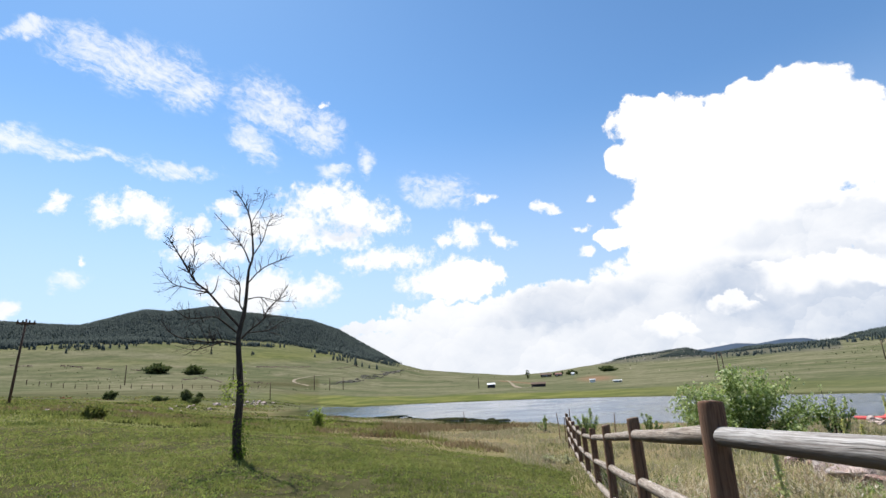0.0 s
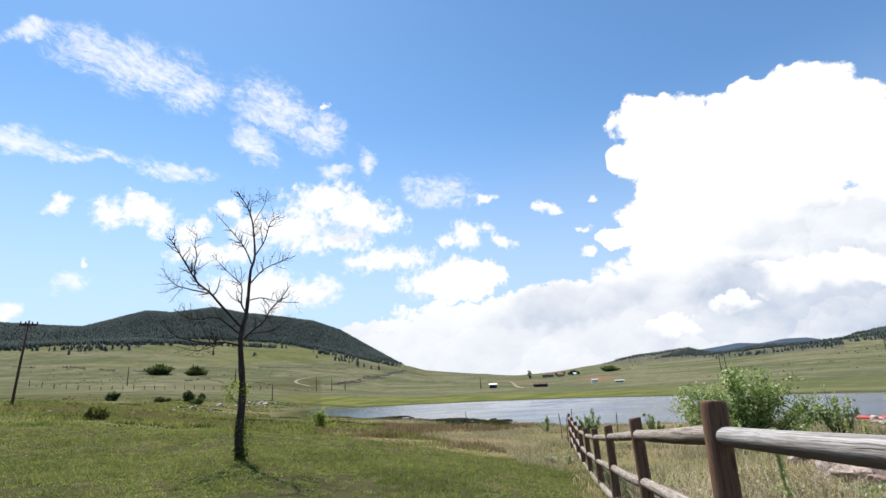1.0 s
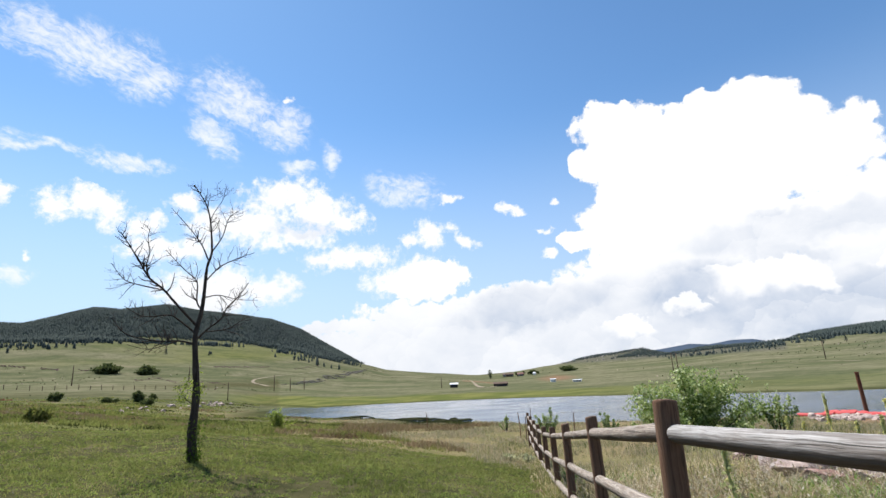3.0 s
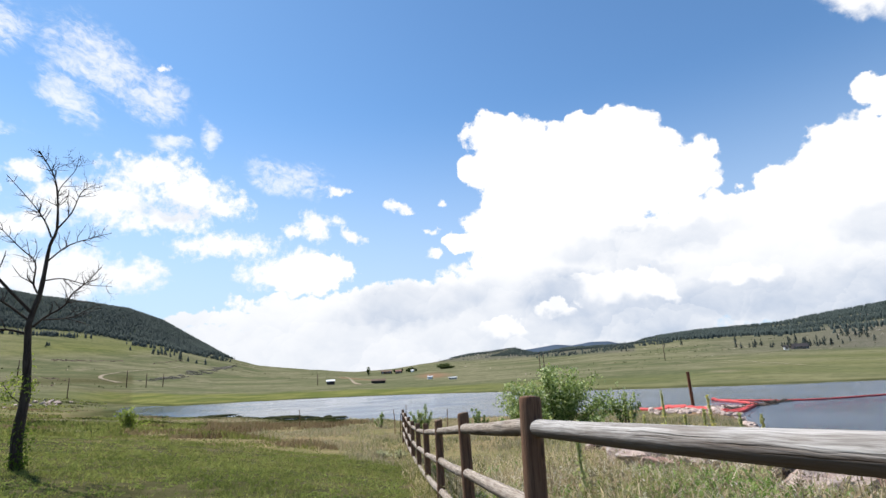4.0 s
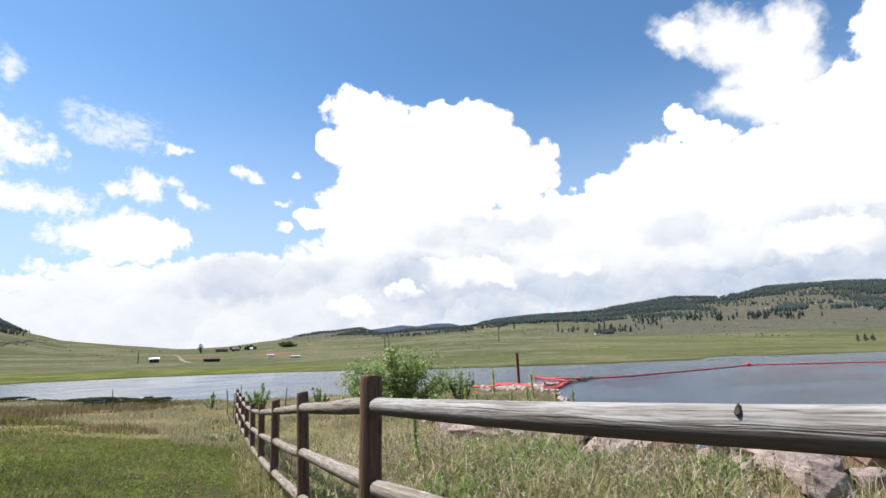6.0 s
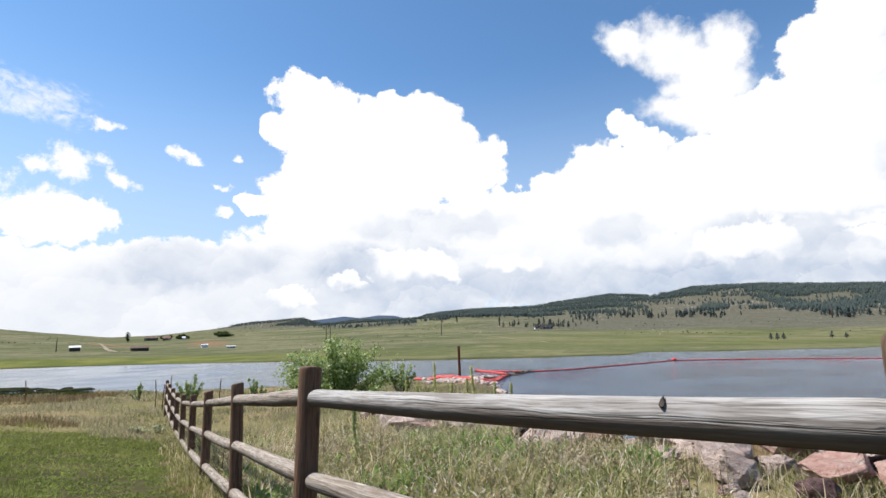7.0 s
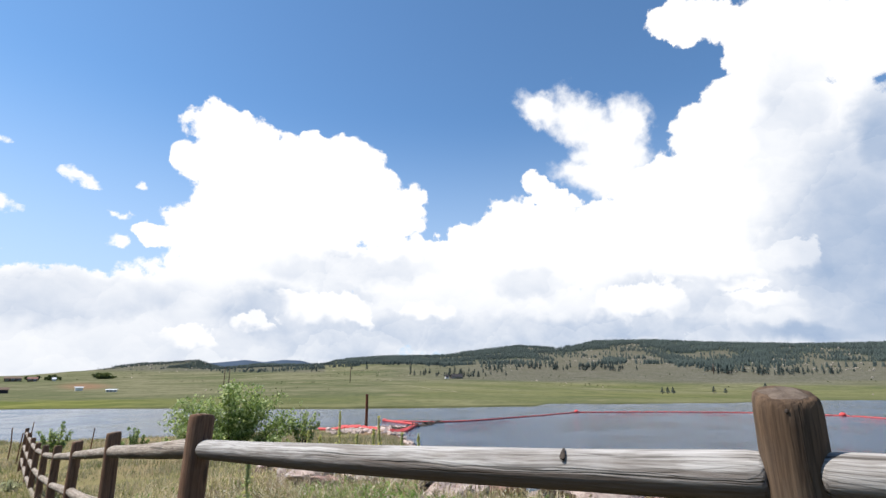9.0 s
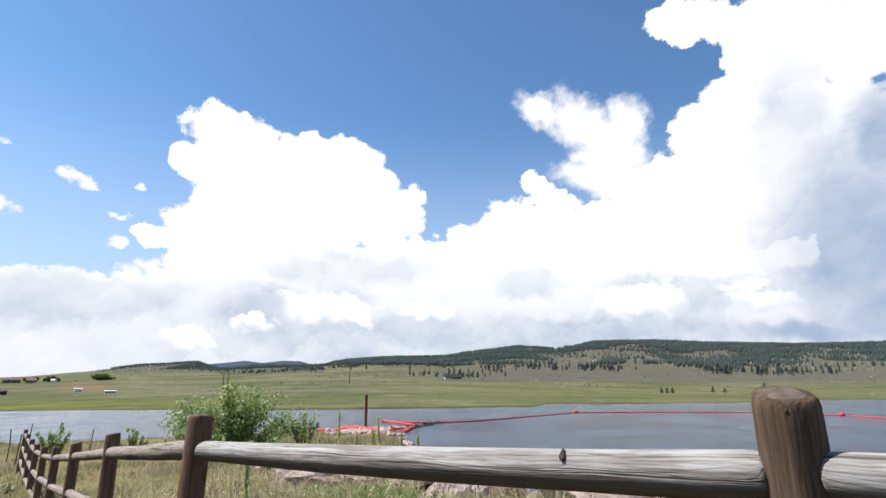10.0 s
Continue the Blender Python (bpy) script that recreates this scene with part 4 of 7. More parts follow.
def rail_mesh(length, r0, r1, seed):
    """A round rail along x: bullet ends that step down to a tenon, a slight bow, swellings."""
    rng = random.Random(seed)
    bm = bmesh.new()
    sides, rings = 20, []
    xs = [-0.06, 0.0, 0.001, 0.012, 0.04, 0.09] + [0.09 + (length - 0.18) * i / 14 for i in range(1, 14)] + [length - 0.09, length - 0.04, length - 0.012, length - 0.001, length, length + 0.06]
    k0 = [0.60, 0.70, 0.85, 0.94, 0.99, 1.0]
    gs = k0 + [1.0] * 13 + k0[::-1]
    bow, sag = rng.uniform(-0.012, 0.012), rng.uniform(-0.012, 0.006)
    lumps = [rng.uniform(-0.03, 0.03) for _ in range(sides)]
    for x, g in zip(xs, gs):
        t = min(1, max(0, x / length))
        rad = (r0 + (r1 - r0) * t) * g * (1 + 0.022 * math.sin(7 * t + seed) + 0.012 * math.sin(19 * t + 2 * seed))
        oy, oz = bow * math.sin(math.pi * t), sag * math.sin(math.pi * t)
        ring = []
        for k in range(sides):
            a = 2 * math.pi * k / sides
            rr = rad * (1 + lumps[k] * g * g)
            ring.append(bm.verts.new((x, oy + rr * math.cos(a), oz + rr * math.sin(a))))
        rings.append(ring)
    for ra_, rb_ in zip(rings, rings[1:]):
        for k in range(sides):
            bm.faces.new((ra_[k], rb_[k], rb_[(k + 1) % sides], ra_[(k + 1) % sides]))
    bm.faces.new(rings[0])
    bm.faces.new(rings[-1][::-1])
    return bm


fence = thing("fence", (FENCE[1][0], FENCE[1][1], ground_z(*FENCE[1])), "weathered round post-and-rail timber fence across the grass", "fence")
inv = fence.matrix_world.inverted()
for i, ((x, y), top) in enumerate(zip(FENCE, FENCE_TOP)):
    lean = (0.24, 0.10) if i == 1 else (0.12 * math.sin(i * 2.1), 0.12 * math.cos(i * 3.3))
    ob = part("post", post_mesh(top - ground_z(x, y) + 0.25, 0.069 if i < 3 else 0.066, 11 + i, lean), POST_DARKENED if i == 1 else POST_WOOD, fence, "brown stained round post with a domed top" if i == 1 else "", True)
    bm = bmesh.new()
    cut = 0.061 if i < 3 else 0.058
    for k in range(2):
        ring = [bm.verts.new((cut * (0.95 - 0.42 * k) * math.cos(j * math.pi / 8) + 0.004 * math.sin(j * 2.3 + i), cut * (0.95 - 0.42 * k) * math.sin(j * math.pi / 8), -0.004 + 0.009 * k + 0.002 * math.sin(j * 1.7 + i) + cut * (0.95 - 0.42 * k) * (lean[0] * math.cos(j * math.pi / 8) + lean[1] * math.sin(j * math.pi / 8)))) for j in range(16)]
        if k:
            for j in range(16):
                bm.faces.new((last[j], last[(j + 1) % 16], ring[(j + 1) % 16], ring[j]))
            bm.faces.new(ring)
        last = ring
    part("cut_end", bm, CUT_WOOD, ob, "weathered sawn top", True)
    if i == 1:
        bm = bmesh.new()
        bmesh.ops.create_icosphere(bm, subdivisions=2, radius=1.0)
        for v in bm.verts:
            v.co = Vector((v.co.x * 0.004, v.co.y * 0.005, v.co.z * 0.006)) + Vector((-0.0655, -0.006, -0.036))
        part("drill_hole", bm, KNOT_WOOD, ob, "small dark drill hole", True)
    rng = random.Random(40 + i)
    ob.matrix_local = inv @ pose(x, y, top - (0.014 if i == 1 else 0.0), rng.uniform(-1.5, 1.5), rng.uniform(-1.5, 1.5), 0 if i == 1 else rng.uniform(0, 360))
for i in range(len(FENCE) - 1):
    a, b = Vector((*FENCE[i], FENCE_TOP[i])), Vector((*FENCE[i + 1], FENCE_TOP[i + 1]))
    for drop in (0.185, 0.655, 1.125):
        rng = random.Random(i * 7 + int(drop * 100))
        p, q = a - Vector((0, 0, drop + rng.uniform(-0.012, 0.012))), b - Vector((0, 0, drop + rng.uniform(-0.012, 0.012)))
        if i == 1 and drop < 0.2:
            p.z -= 0.014
            q.z += 0.012
        way = (q - p).normalized()
        p, q = p + way * 0.050, q - way * 0.050
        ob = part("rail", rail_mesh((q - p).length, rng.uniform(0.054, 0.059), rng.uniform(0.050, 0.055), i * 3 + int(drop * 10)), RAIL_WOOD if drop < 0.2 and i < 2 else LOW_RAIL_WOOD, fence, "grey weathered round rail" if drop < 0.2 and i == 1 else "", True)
        m = way.to_track_quat("X", "Z").to_matrix().to_4x4()
        ob.matrix_local = inv @ Matrix.Translation(p) @ m @ pose(0, 0, 0, rng.uniform(-8, 8))
        if i == 1 and drop < 0.2:
            # the dark wedge of a broken-off branch
            bm = bmesh.new()
            bmesh.ops.create_icosphere(bm, subdivisions=3, radius=1.0)
            for v in bm.verts:
                taper = 0.62 - 0.5 * v.co.z
                v.co = Vector((v.co.x * 0.012 * taper + 0.004 * v.co.z, v.co.y * 0.004, v.co.z * 0.024)) * (1 + 0.3 * noise.noise(v.co * 2.5))
            knot = part("knot", bm, KNOT_WOOD, ob, "dark split knot", True)
            knot.matrix_local = pose(0.50, 0.037, 0.037, 45, 0, 0)

# ---------------------------------------------------------------- the bare tree
TREE_AT = (-4.056, 11.824)
TRUNK = [(0.01, -0.15), (-0.04, 0.59), (0.0, 1.3), (-0.04, 1.91), (-0.09, 2.53), (-0.06, 2.82), (0.01, 3.17), (0.04, 3.57), (0.07, 4.17), (0.15, 4.52), (0.09, 5.22), (0.0, 5.61), (-0.17, 5.92), (-0.3, 6.12)]
BOUGHS = [
    (0.050, [(-0.06, 2.82), (-0.52, 3.33), (-0.77, 3.62), (-1.04, 3.85), (-1.21, 4.12), (-1.49, 4.59), (-1.64, 4.81)]),
    (0.026, [(-1.04, 3.85), (-1.12, 4.1), (-1.07, 4.38), (-1.11, 4.64), (-1.08, 4.9)]),
    (0.026, [(-0.77, 3.62), (-1.24, 3.72), (-1.52, 3.83), (-1.77, 4.16)]),
    (0.038, [(-0.09, 2.68), (-0.44, 2.96), (-0.63, 3.05), (-1.08, 3.01), (-1.43, 3.21)]),
    (0.036, [(-0.09, 2.44), (-0.41, 2.51), (-0.79, 2.51), (-1.36, 2.65), (-1.63, 2.97)]),
    (0.022, [(-0.41, 2.51), (-0.67, 2.42), (-0.97, 2.34), (-1.34, 2.44)]),
    (0.040, [(-0.02, 2.57), (0.13, 2.74), (0.41, 2.97), (0.52, 3.21), (0.73, 3.44), (0.94, 3.75)]),
    (0.024, [(0.11, 2.7), (0.54, 2.75), (0.78, 2.9), (0.99, 3.03)]),
    (0.028, [(0.05, 3.83), (0.33, 4.15), (0.67, 4.33), (1.06, 4.48)]),
    (0.034, [(0.01, 3.17), (-0.1, 3.39), (-0.12, 3.83), (-0.37, 4.09), (-0.79, 4.55)]),
    (0.024, [(0.07, 3.47), (0.35, 3.54), (0.77, 3.46), (1.21, 3.47)]),
    (0.030, [(0.08, 4.34), (-0.06, 4.65), (-0.29, 4.96), (-0.72, 5.42)]),
    (0.026, [(0.15, 4.52), (0.35, 4.85), (0.46, 5.24), (0.62, 5.39)]),
    (0.018, [(0.09, 5.22), (0.13, 5.4), (0.32, 5.71), (0.35, 5.96)]),
    (0.014, [(0.02, 5.61), (0.04, 5.82), (0.27, 5.97)]),
]


def smooth_line(points, steps=4):
    """A soft curve through some points."""
    pts = [Vector(p) for p in points]
    pts = [2 * pts[0] - pts[1]] + pts + [2 * pts[-1] - pts[-2]]
    out = []
    for a, b, c, d in zip(pts, pts[1:], pts[2:], pts[3:]):
        for s in range(steps):
            t = s / steps
            out.append(0.5 * (2 * b + (c - a) * t + (2 * a - 5 * b + 4 * c - d) * t * t + (3 * b - a - 3 * c + d) * t ** 3))
    out.append(pts[-2])
    return out


def twigs(bm, line, radius, rng, level=0):
    """Side shoots along a branch, each forking again."""
    total = sum((b - a).length for a, b in zip(line, line[1:]))
    count = max(2, int(total / (0.088 if level == 0 else 0.10)))
    for n in range(count):
        f = rng.uniform(0.25, 1.0)
        k = min(len(line) - 2, int(f * (len(line) - 1)))
        at, way = line[k], (line[k + 1] - line[k]).normalized()
        side = way.cross(Vector((rng.uniform(-0.5, 0.5), 1, rng.uniform(-0.5, 0.5)))).normalized() * rng.choice((-1, 1)) + Vector((0, rng.uniform(-0.7, 0.7), 0))
        length = rng.uniform(0.16, 0.52) * (1.25 - 0.6 * f) * (1.0 if level == 0 else 0.5)
        d = (way * rng.uniform(0.4, 0.9) + side * 0.9 + Vector((0, 0, 0.25))).normalized()
        pts = [at]
        for s in range(4):
            d = (d + Vector((rng.uniform(-0.42, 0.42), rng.uniform(-0.42, 0.42), rng.uniform(-0.2, 0.35)))).normalized()
            pts.append(pts[-1] + d * length / 4)
        r = max(0.0035, radius * (1 - 0.6 * f) * 0.4) if level == 0 else 0.0032
        tube(bm, pts, [r, r * 0.8, r * 0.65, r * 0.5, r * 0.3], 4 if level == 0 else 3, False)
        if level == 0:
            twigs(bm, pts, r, rng, 1)


def leaf_cloud(bm, centre, spread, count, size, rng):
    """Loose leaves, each a small folded blade."""
    for _ in range(count):
        p = Vector(centre) + Vector((rng.gauss(0, spread[0]), rng.gauss(0, spread[1]), rng.gauss(0, spread[2])))
        n = Vector((rng.uniform(-1, 1), rng.uniform(-1, 1), rng.uniform(-0.2, 1))).normalized()
        a = n.orthogonal().normalized()
        a = Matrix.Rotation(rng.uniform(0, 6.28), 3, n) @ a
        b, s = n.cross(a), size * rng.uniform(0.6, 1.3)
        v = [bm.verts.new(q) for q in (p - a * s * 0.5, p + b * s * 0.3 + n * s * 0.08, p + a * s * 0.5, p - b * s * 0.3 + n * s * 0.08)]
        bm.faces.new((v[0], v[1], v[2]))
        bm.faces.new((v[0], v[2], v[3]))


def build_tree():
    base = ground_z(*TREE_AT)
    tree = thing("bare_tree", (*TREE_AT, base), "leafless dark dead tree on the lawn with ivy on its trunk", "tree", turn=18.9)
    up = -0.04 - base
    bm = bmesh.new()
    line = smooth_line([(s, 0, z + up) for s, z in TRUNK], 3)
    n = len(line)
    radii = [0.125 * (1 - 0.0) if i == 0 else 0.010 + 0.095 * (1 - (line[i].z / 6.4)) ** 1.5 for i in range(n)]
    tube(bm, line, [r * (1 + 0.06 * math.sin(i * 2.3)) for i, r in enumerate(radii)], 12)
    rng = random.Random(5)
    twigs(bm, line[int(n * 0.62):], 0.03, rng)
    part("trunk", bm, BARK, tree, smooth=True)
    for r, pts in BOUGHS:
        bm = bmesh.new()
        depth, bend = rng.uniform(-0.5, 0.5), rng.uniform(-0.2, 0.2)
        far = max(0.01, abs(pts[-1][0] - pts[0][0]) + abs(pts[-1][1] - pts[0][1]))
        line = smooth_line([(s, (abs(s - pts[0][0]) + abs(z - pts[0][1])) / far * depth, z + up) for s, z in pts], 4)
        k = len(line)
        tube(bm, line, [max(0.005, r * 0.62 * (1 - 0.75 * i / k)) for i in range(k)], 7, False)
        twigs(bm, line, r, rng)
        part("limb", bm, BARK, tree, smooth=True)
    bm = bmesh.new()
    for a in range(34):
        t = a / 34
        leaf_cloud(bm, (0.02 + 0.10 * math.cos(a * 2.4), -0.06 + 0.1 * math.sin(a * 2.4), 0.05 + 0.75 * t * t), (0.05, 0.05, 0.06), 16, 0.055, rng)
    tagged(part("ivy", bm, IVY_LEAF, tree, "green ivy round the foot of the trunk"), kind="stuff")
    bm = bmesh.new()
    for a in range(30):
        leaf_cloud(bm, (rng.uniform(-0.38, 0.12), rng.uniform(-0.2, 0.15), 1.45 + rng.gauss(0, 0.17)), (0.05, 0.05, 0.06), 11, 0.06, rng)
    tagged(part("shoot", bm, SHOOT_LEAF, tree, "bright green leafy shoot on the trunk"), kind="stuff")
    bm = bmesh.new()
    tube(bm, [(0, 0, 1.1), (-0.2, -0.05, 1.3), (-0.36, -0.08, 1.55)], [0.012, 0.009, 0.004], 5)
    part("sprig", bm, BARK, tree)


build_tree()


# ---------------------------------------------------------------- bushes by the lake
def build_bush(name, x, y, wide, tall, leaves, size, label, seed, mat=None, lobes=9):
    rng = random.Random(seed)
    z = ground_z(x, y)
    bush = thing(name, (x, y, z), label, "bush", turn=-math.degrees(math.atan2(x, y)))
    bm = bmesh.new()
    tips = []
    for n in range(lobes * 3):
        a, lean = rng.uniform(0, 6.28), rng.random() ** 0.7
        tip = Vector((math.cos(a) * lean * wide * 0.5, math.sin(a) * lean * wide * 0.4, tall * (1.0 - 0.55 * lean * lean) * rng.uniform(0.6, 1.12)))
        mid = Vector((tip.x * 0.62, tip.y * 0.62, tip.z * 0.5))
        line = smooth_line([(tip.x * 0.1, tip.y * 0.1, -0.1), mid, tip], 4)
        tube(bm, line, [0.02 * (1 - 0.85 * i / len(line)) for i in range(len(line))], 4, False)
        tips += line[(1 if mat else 3):]
    part("stem", bm, BARK if mat is None or mat is PALE_LEAF else TWIG, bush)
    bm = bmesh.new()
    for n in range(leaves // 8):
        leaf_cloud(bm, rng.choice(tips), (wide * (0.07 if mat else 0.03), wide * (0.07 if mat else 0.03), tall * (0.07 if mat else 0.04)), 8, size, rng)
    tagged(part("foliage", bm, mat or BUSH_LEAF, bush), kind="stuff")
    return bush


def polar(az, r):
    return r * math.sin(radians(az)), r * math.cos(radians(az))


# ---------------------------------------------------------------- boulders of the bank
def boulder_mesh(seed, flat=0.7):
    """A broken block of stone: split faces, chipped edges, rough skin."""
    rng = random.Random(seed)
    bm = bmesh.new()
    for _ in range(15):
        d = Vector((rng.gauss(0, 1), rng.gauss(0, 1), rng.gauss(0, 1))).normalized() * rng.uniform(0.75, 1.0)
        bm.verts.new((d.x * 0.55, d.y * 0.45, d.z * 0.42 * flat))
    bmesh.ops.convex_hull(bm, input=bm.verts)
    bmesh.ops.delete(bm, geom=[v for v in bm.verts if not v.link_faces], context="VERTS")
    bmesh.ops.dissolve_limit(bm, angle_limit=0.3, verts=bm.verts, edges=bm.edges)
    bmesh.ops.bevel(bm, geom=list(bm.edges), offset=0.012, segments=1, affect="EDGES")
    bmesh.ops.triangulate(bm, faces=list(bm.faces))
    for _ in range(2):
        long = [e for e in bm.edges if e.calc_length() > 0.07]
        bmesh.ops.subdivide_edges(bm, edges=long, cuts=1, use_grid_fill=True)
        bmesh.ops.triangulate(bm, faces=[f for f in bm.faces if len(f.verts) > 3])
    shift = Vector((seed * 3.1, seed * 1.7, 0))
    bm.normal_update()
    for v in bm.verts:
        p = v.co * 3.2 + shift
        d = noise.noise(p) * 0.040 + noise.noise(p * 3.1) * 0.022 + noise.noise(p * 8.0) * 0.010
        v.co += v.normal * d
    me = bpy.data.meshes.new("boulder")
    bm.to_mesh(me)
    bm.free()
    return me


def spot(az, el, start=60.0):
    """Where a line of sight meets the land: the place on the ground on that bearing that lies at that angle."""
    r = np.geomspace(start, 4500, 900)
    x, y = r * math.sin(radians(az)), r * math.cos(radians(az))
    z = height(x, y)
    e = np.degrees(np.arctan2(z - 1.35, r))
    k = int(np.argmax(e >= el)) if (e >= el).any() else int(np.argmax(e))
    return float(x[k]), float(y[k]), float(z[k]), float(r[k])


BOULDERS = [boulder_mesh(s, 0.65 + 0.07 * (s % 5)) for s in range(9)]
for me, mat in zip(BOULDERS, (RED_ROCK, GREY_ROCK, RED_ROCK, GREY_ROCK, DARK_ROCK, GREY_ROCK, RED_ROCK, GREY_ROCK, DARK_ROCK)):
    me.materials.append(mat)
ROCK_WORDS = ("angular pink sandstone boulder on the lake bank", "pale grey angular boulder on the lake bank", "dark brown broken boulder on the lake bank")


def boulder(kind, x, y, size, turn, tip=(0, 0), sink=0.12, z=None, stretch=1.0):
    me = BOULDERS[kind]
    ob = new("boulder", me)
    gz = ground_z(x, y) if z is None else z
    ob.matrix_world = Matrix.LocRotScale((x, y, gz + size * (0.2 * stretch - sink)), Euler((radians(tip[0]), radians(tip[1]), radians(turn))), (size * 1.1, size * 1.1, size * 1.1 * stretch))
    label = ROCK_WORDS[2] if kind in (4, 8) else ROCK_WORDS[1] if kind in (1, 3, 5, 7) else ROCK_WORDS[0]
    tagged(ob, label, "boulder", "boulders of the bank")


rng = random.Random(77)
# the large ones that show under the top rail
for kind, x, y, size, turn, tx, ty in (
        (1, 7.4, 3.61, 0.66, 20, 15, 10), (4, 8.25, 3.17, 0.62, 80, 0, 12), (3, 6.76, 2.41, 0.85, 10, 12, -14), (0, 8.11, 2.07, 1.15, -10, 18, 5),
        (5, 7.95, 1.43, 1.0, 40, 10, 0), (6, 8.81, 1.26, 0.62, 100, 0, 0), (8, 7.9, 0.8, 0.75, 15, 0, 20), (7, 6.9, 1.95, 0.5, 60, 0, 0),
        (1, 7.43, 5.08, 0.6, 0, 14, 0), (0, 7.67, 4.75, 0.42, 45, 0, 10), (3, 7.19, 5.72, 0.5, 120, 0, 0), (5, 7.0, 6.32, 0.62, 70, 10, 0),
        (2, 6.3, 7.25, 0.75, 150, 12, 0), (6, 7.71, 4.42, 0.5, 35, 0, 0), (0, 7.0, -0.1, 0.9, 35, 12, 0), (3, 7.9, -0.8, 0.8, 85, 0, 10),
        (5, 6.35, 2.95, 0.55, 25, 0, 8), (3, 6.15, 2.15, 0.62, 75, 8, 0), (0, 6.75, 1.35, 0.85, 140, 10, 6), (6, 6.9, 0.75, 0.8, 10, 0, -10), (1, 6.2, 0.55, 0.6, 55, 0, 0), (8, 6.0, 1.35, 0.42, 95, 0, 0),
        (1, 9.0, 2.6, 0.9, 15, 10, 0), (2, 8.9, 4.0, 0.8, 65, 0, 8), (7, 8.6, 5.2, 0.7, 25, 6, 0), (3, 7.9, 6.4, 0.7, 105, 0, 0), (0, 9.3, 0.6, 0.9, 75, 0, 8)):
    boulder(kind, x, y, size * 0.92, turn, (tx, ty), -0.10)
# long slabs and blocks that break out of the weeds
for n, (az, el, size, kind) in enumerate(((38.6, -10.9, 0.8, 1), (40.3, -10.6, 0.95, 3), (41.8, -10.2, 0.8, 1), (34.7, -9.6, 0.6, 4), (35.8, -9.5, 0.6, 2), (46.7, -11.0, 0.9, 5), (44.5, -11.0, 0.75, 3), (48.8, -11.2, 0.8, 1))):
    x, y, z, r = spot(az, el, 4)
    boulder(kind, x, y, size, 20 + n * 35, (6, 10 * (-1) ** n), -0.02, stretch=1.4)
# stones half sunk in the weeds further along
for n, (az, el, size) in enumerate(((34.6, -9.0, 0.5), (37.2, -10.2, 0.8), (38.6, -10.0, 0.8), (40.2, -10.2, 0.6), (43.2, -10.5, 0.7), (45.4, -10.4, 0.55), (47.0, -10.8, 0.6), (48.6, -10.6, 0.75), (50.4, -10.8, 0.6), (52.0, -10.6, 0.7), (54.1, -10.8, 0.6), (42.0, -9.6, 0.4))):
    x, y, z, r = spot(az, el, 5)
    boulder((1, 3, 0, 7, 5, 6)[n % 6], x, y, size, n * 47, (12, 8 * (-1) ** n), 0.0, stretch=1.15)
# the rest of the bank, down to the water
for _ in range(105):
    az, r = rng.uniform(52, 104), rng.uniform(7.8, 15.5)
    rn_here = float(shores(np.array([az]))[0][0])
    if r < rn_here + 0.8:
        boulder(rng.randrange(9), *polar(az, r), rng.uniform(0.35, 0.95), rng.uniform(0, 360), (rng.uniform(-25, 25), rng.uniform(-25, 25)), 0.08)
for _ in range(54):
    x, y = rng.uniform(4.6, 7.6), rng.uniform(-0.6, 3.4)
    boulder(rng.choice((0, 2, 3, 6, 7)), x, y, rng.uniform(0.08, 0.22), rng.uniform(0, 360), (0, 0), 0.05)
# stones of the small point where the float line is tied, and of the shore beside it
def stone_heap(places, seed):
    rng = random.Random(seed)
    bm = bmesh.new()
    for x, y, size in places:
        z = max(ground_z(x, y), LAKE_Z) + size * 0.10
        made = [bm.verts.new((x + size * rng.uniform(0.3, 0.62) * math.cos(a), y + size * rng.uniform(0.3, 0.62) * math.sin(a), z + size * rng.uniform(-0.3, 0.34))) for a in [rng.uniform(0, 6.28) for _ in range(11)]]
        got = bmesh.ops.convex_hull(bm, input=made)
        bmesh.ops.delete(bm, geom=[v for v in made if not v.link_faces], context="VERTS")
    return bm


places = []
for _ in range(110):
    az, r = rng.gauss(45.2, 1.5), rng.gauss(47.4, 1.6)
    places.append((*polar(az, r), rng.uniform(0.16, 0.42)))
for _ in range(130):
    t = rng.random()
    az = 46.8 + 4.2 * t + rng.gauss(0, 0.7)
    places.append((*polar(az, float(shores(np.array([az]))[0][0]) - 0.6 + rng.gauss(0, 1.1)), rng.uniform(0.25, 0.65)))
for _ in range(90):
    az = rng.uniform(45.2, 48.8)
    places.append((*polar(az, 49.5 + (az - 45.2) * 0.7 + rng.gauss(0, 0.9)), rng.uniform(0.2, 0.5)))
for _ in range(150):
    az, r = rng.uniform(40.5, 50.0), rng.uniform(37, 47)
    if r < float(shores(np.array([az]))[0][0]) + 0.3:
        places.append((*polar(az, r), rng.uniform(0.2, 0.6)))
tagged(part("shore_stones", stone_heap(places, 3), GREY_ROCK), "pale angular stones heaped along the lake shore", "stones", kind="stuff")
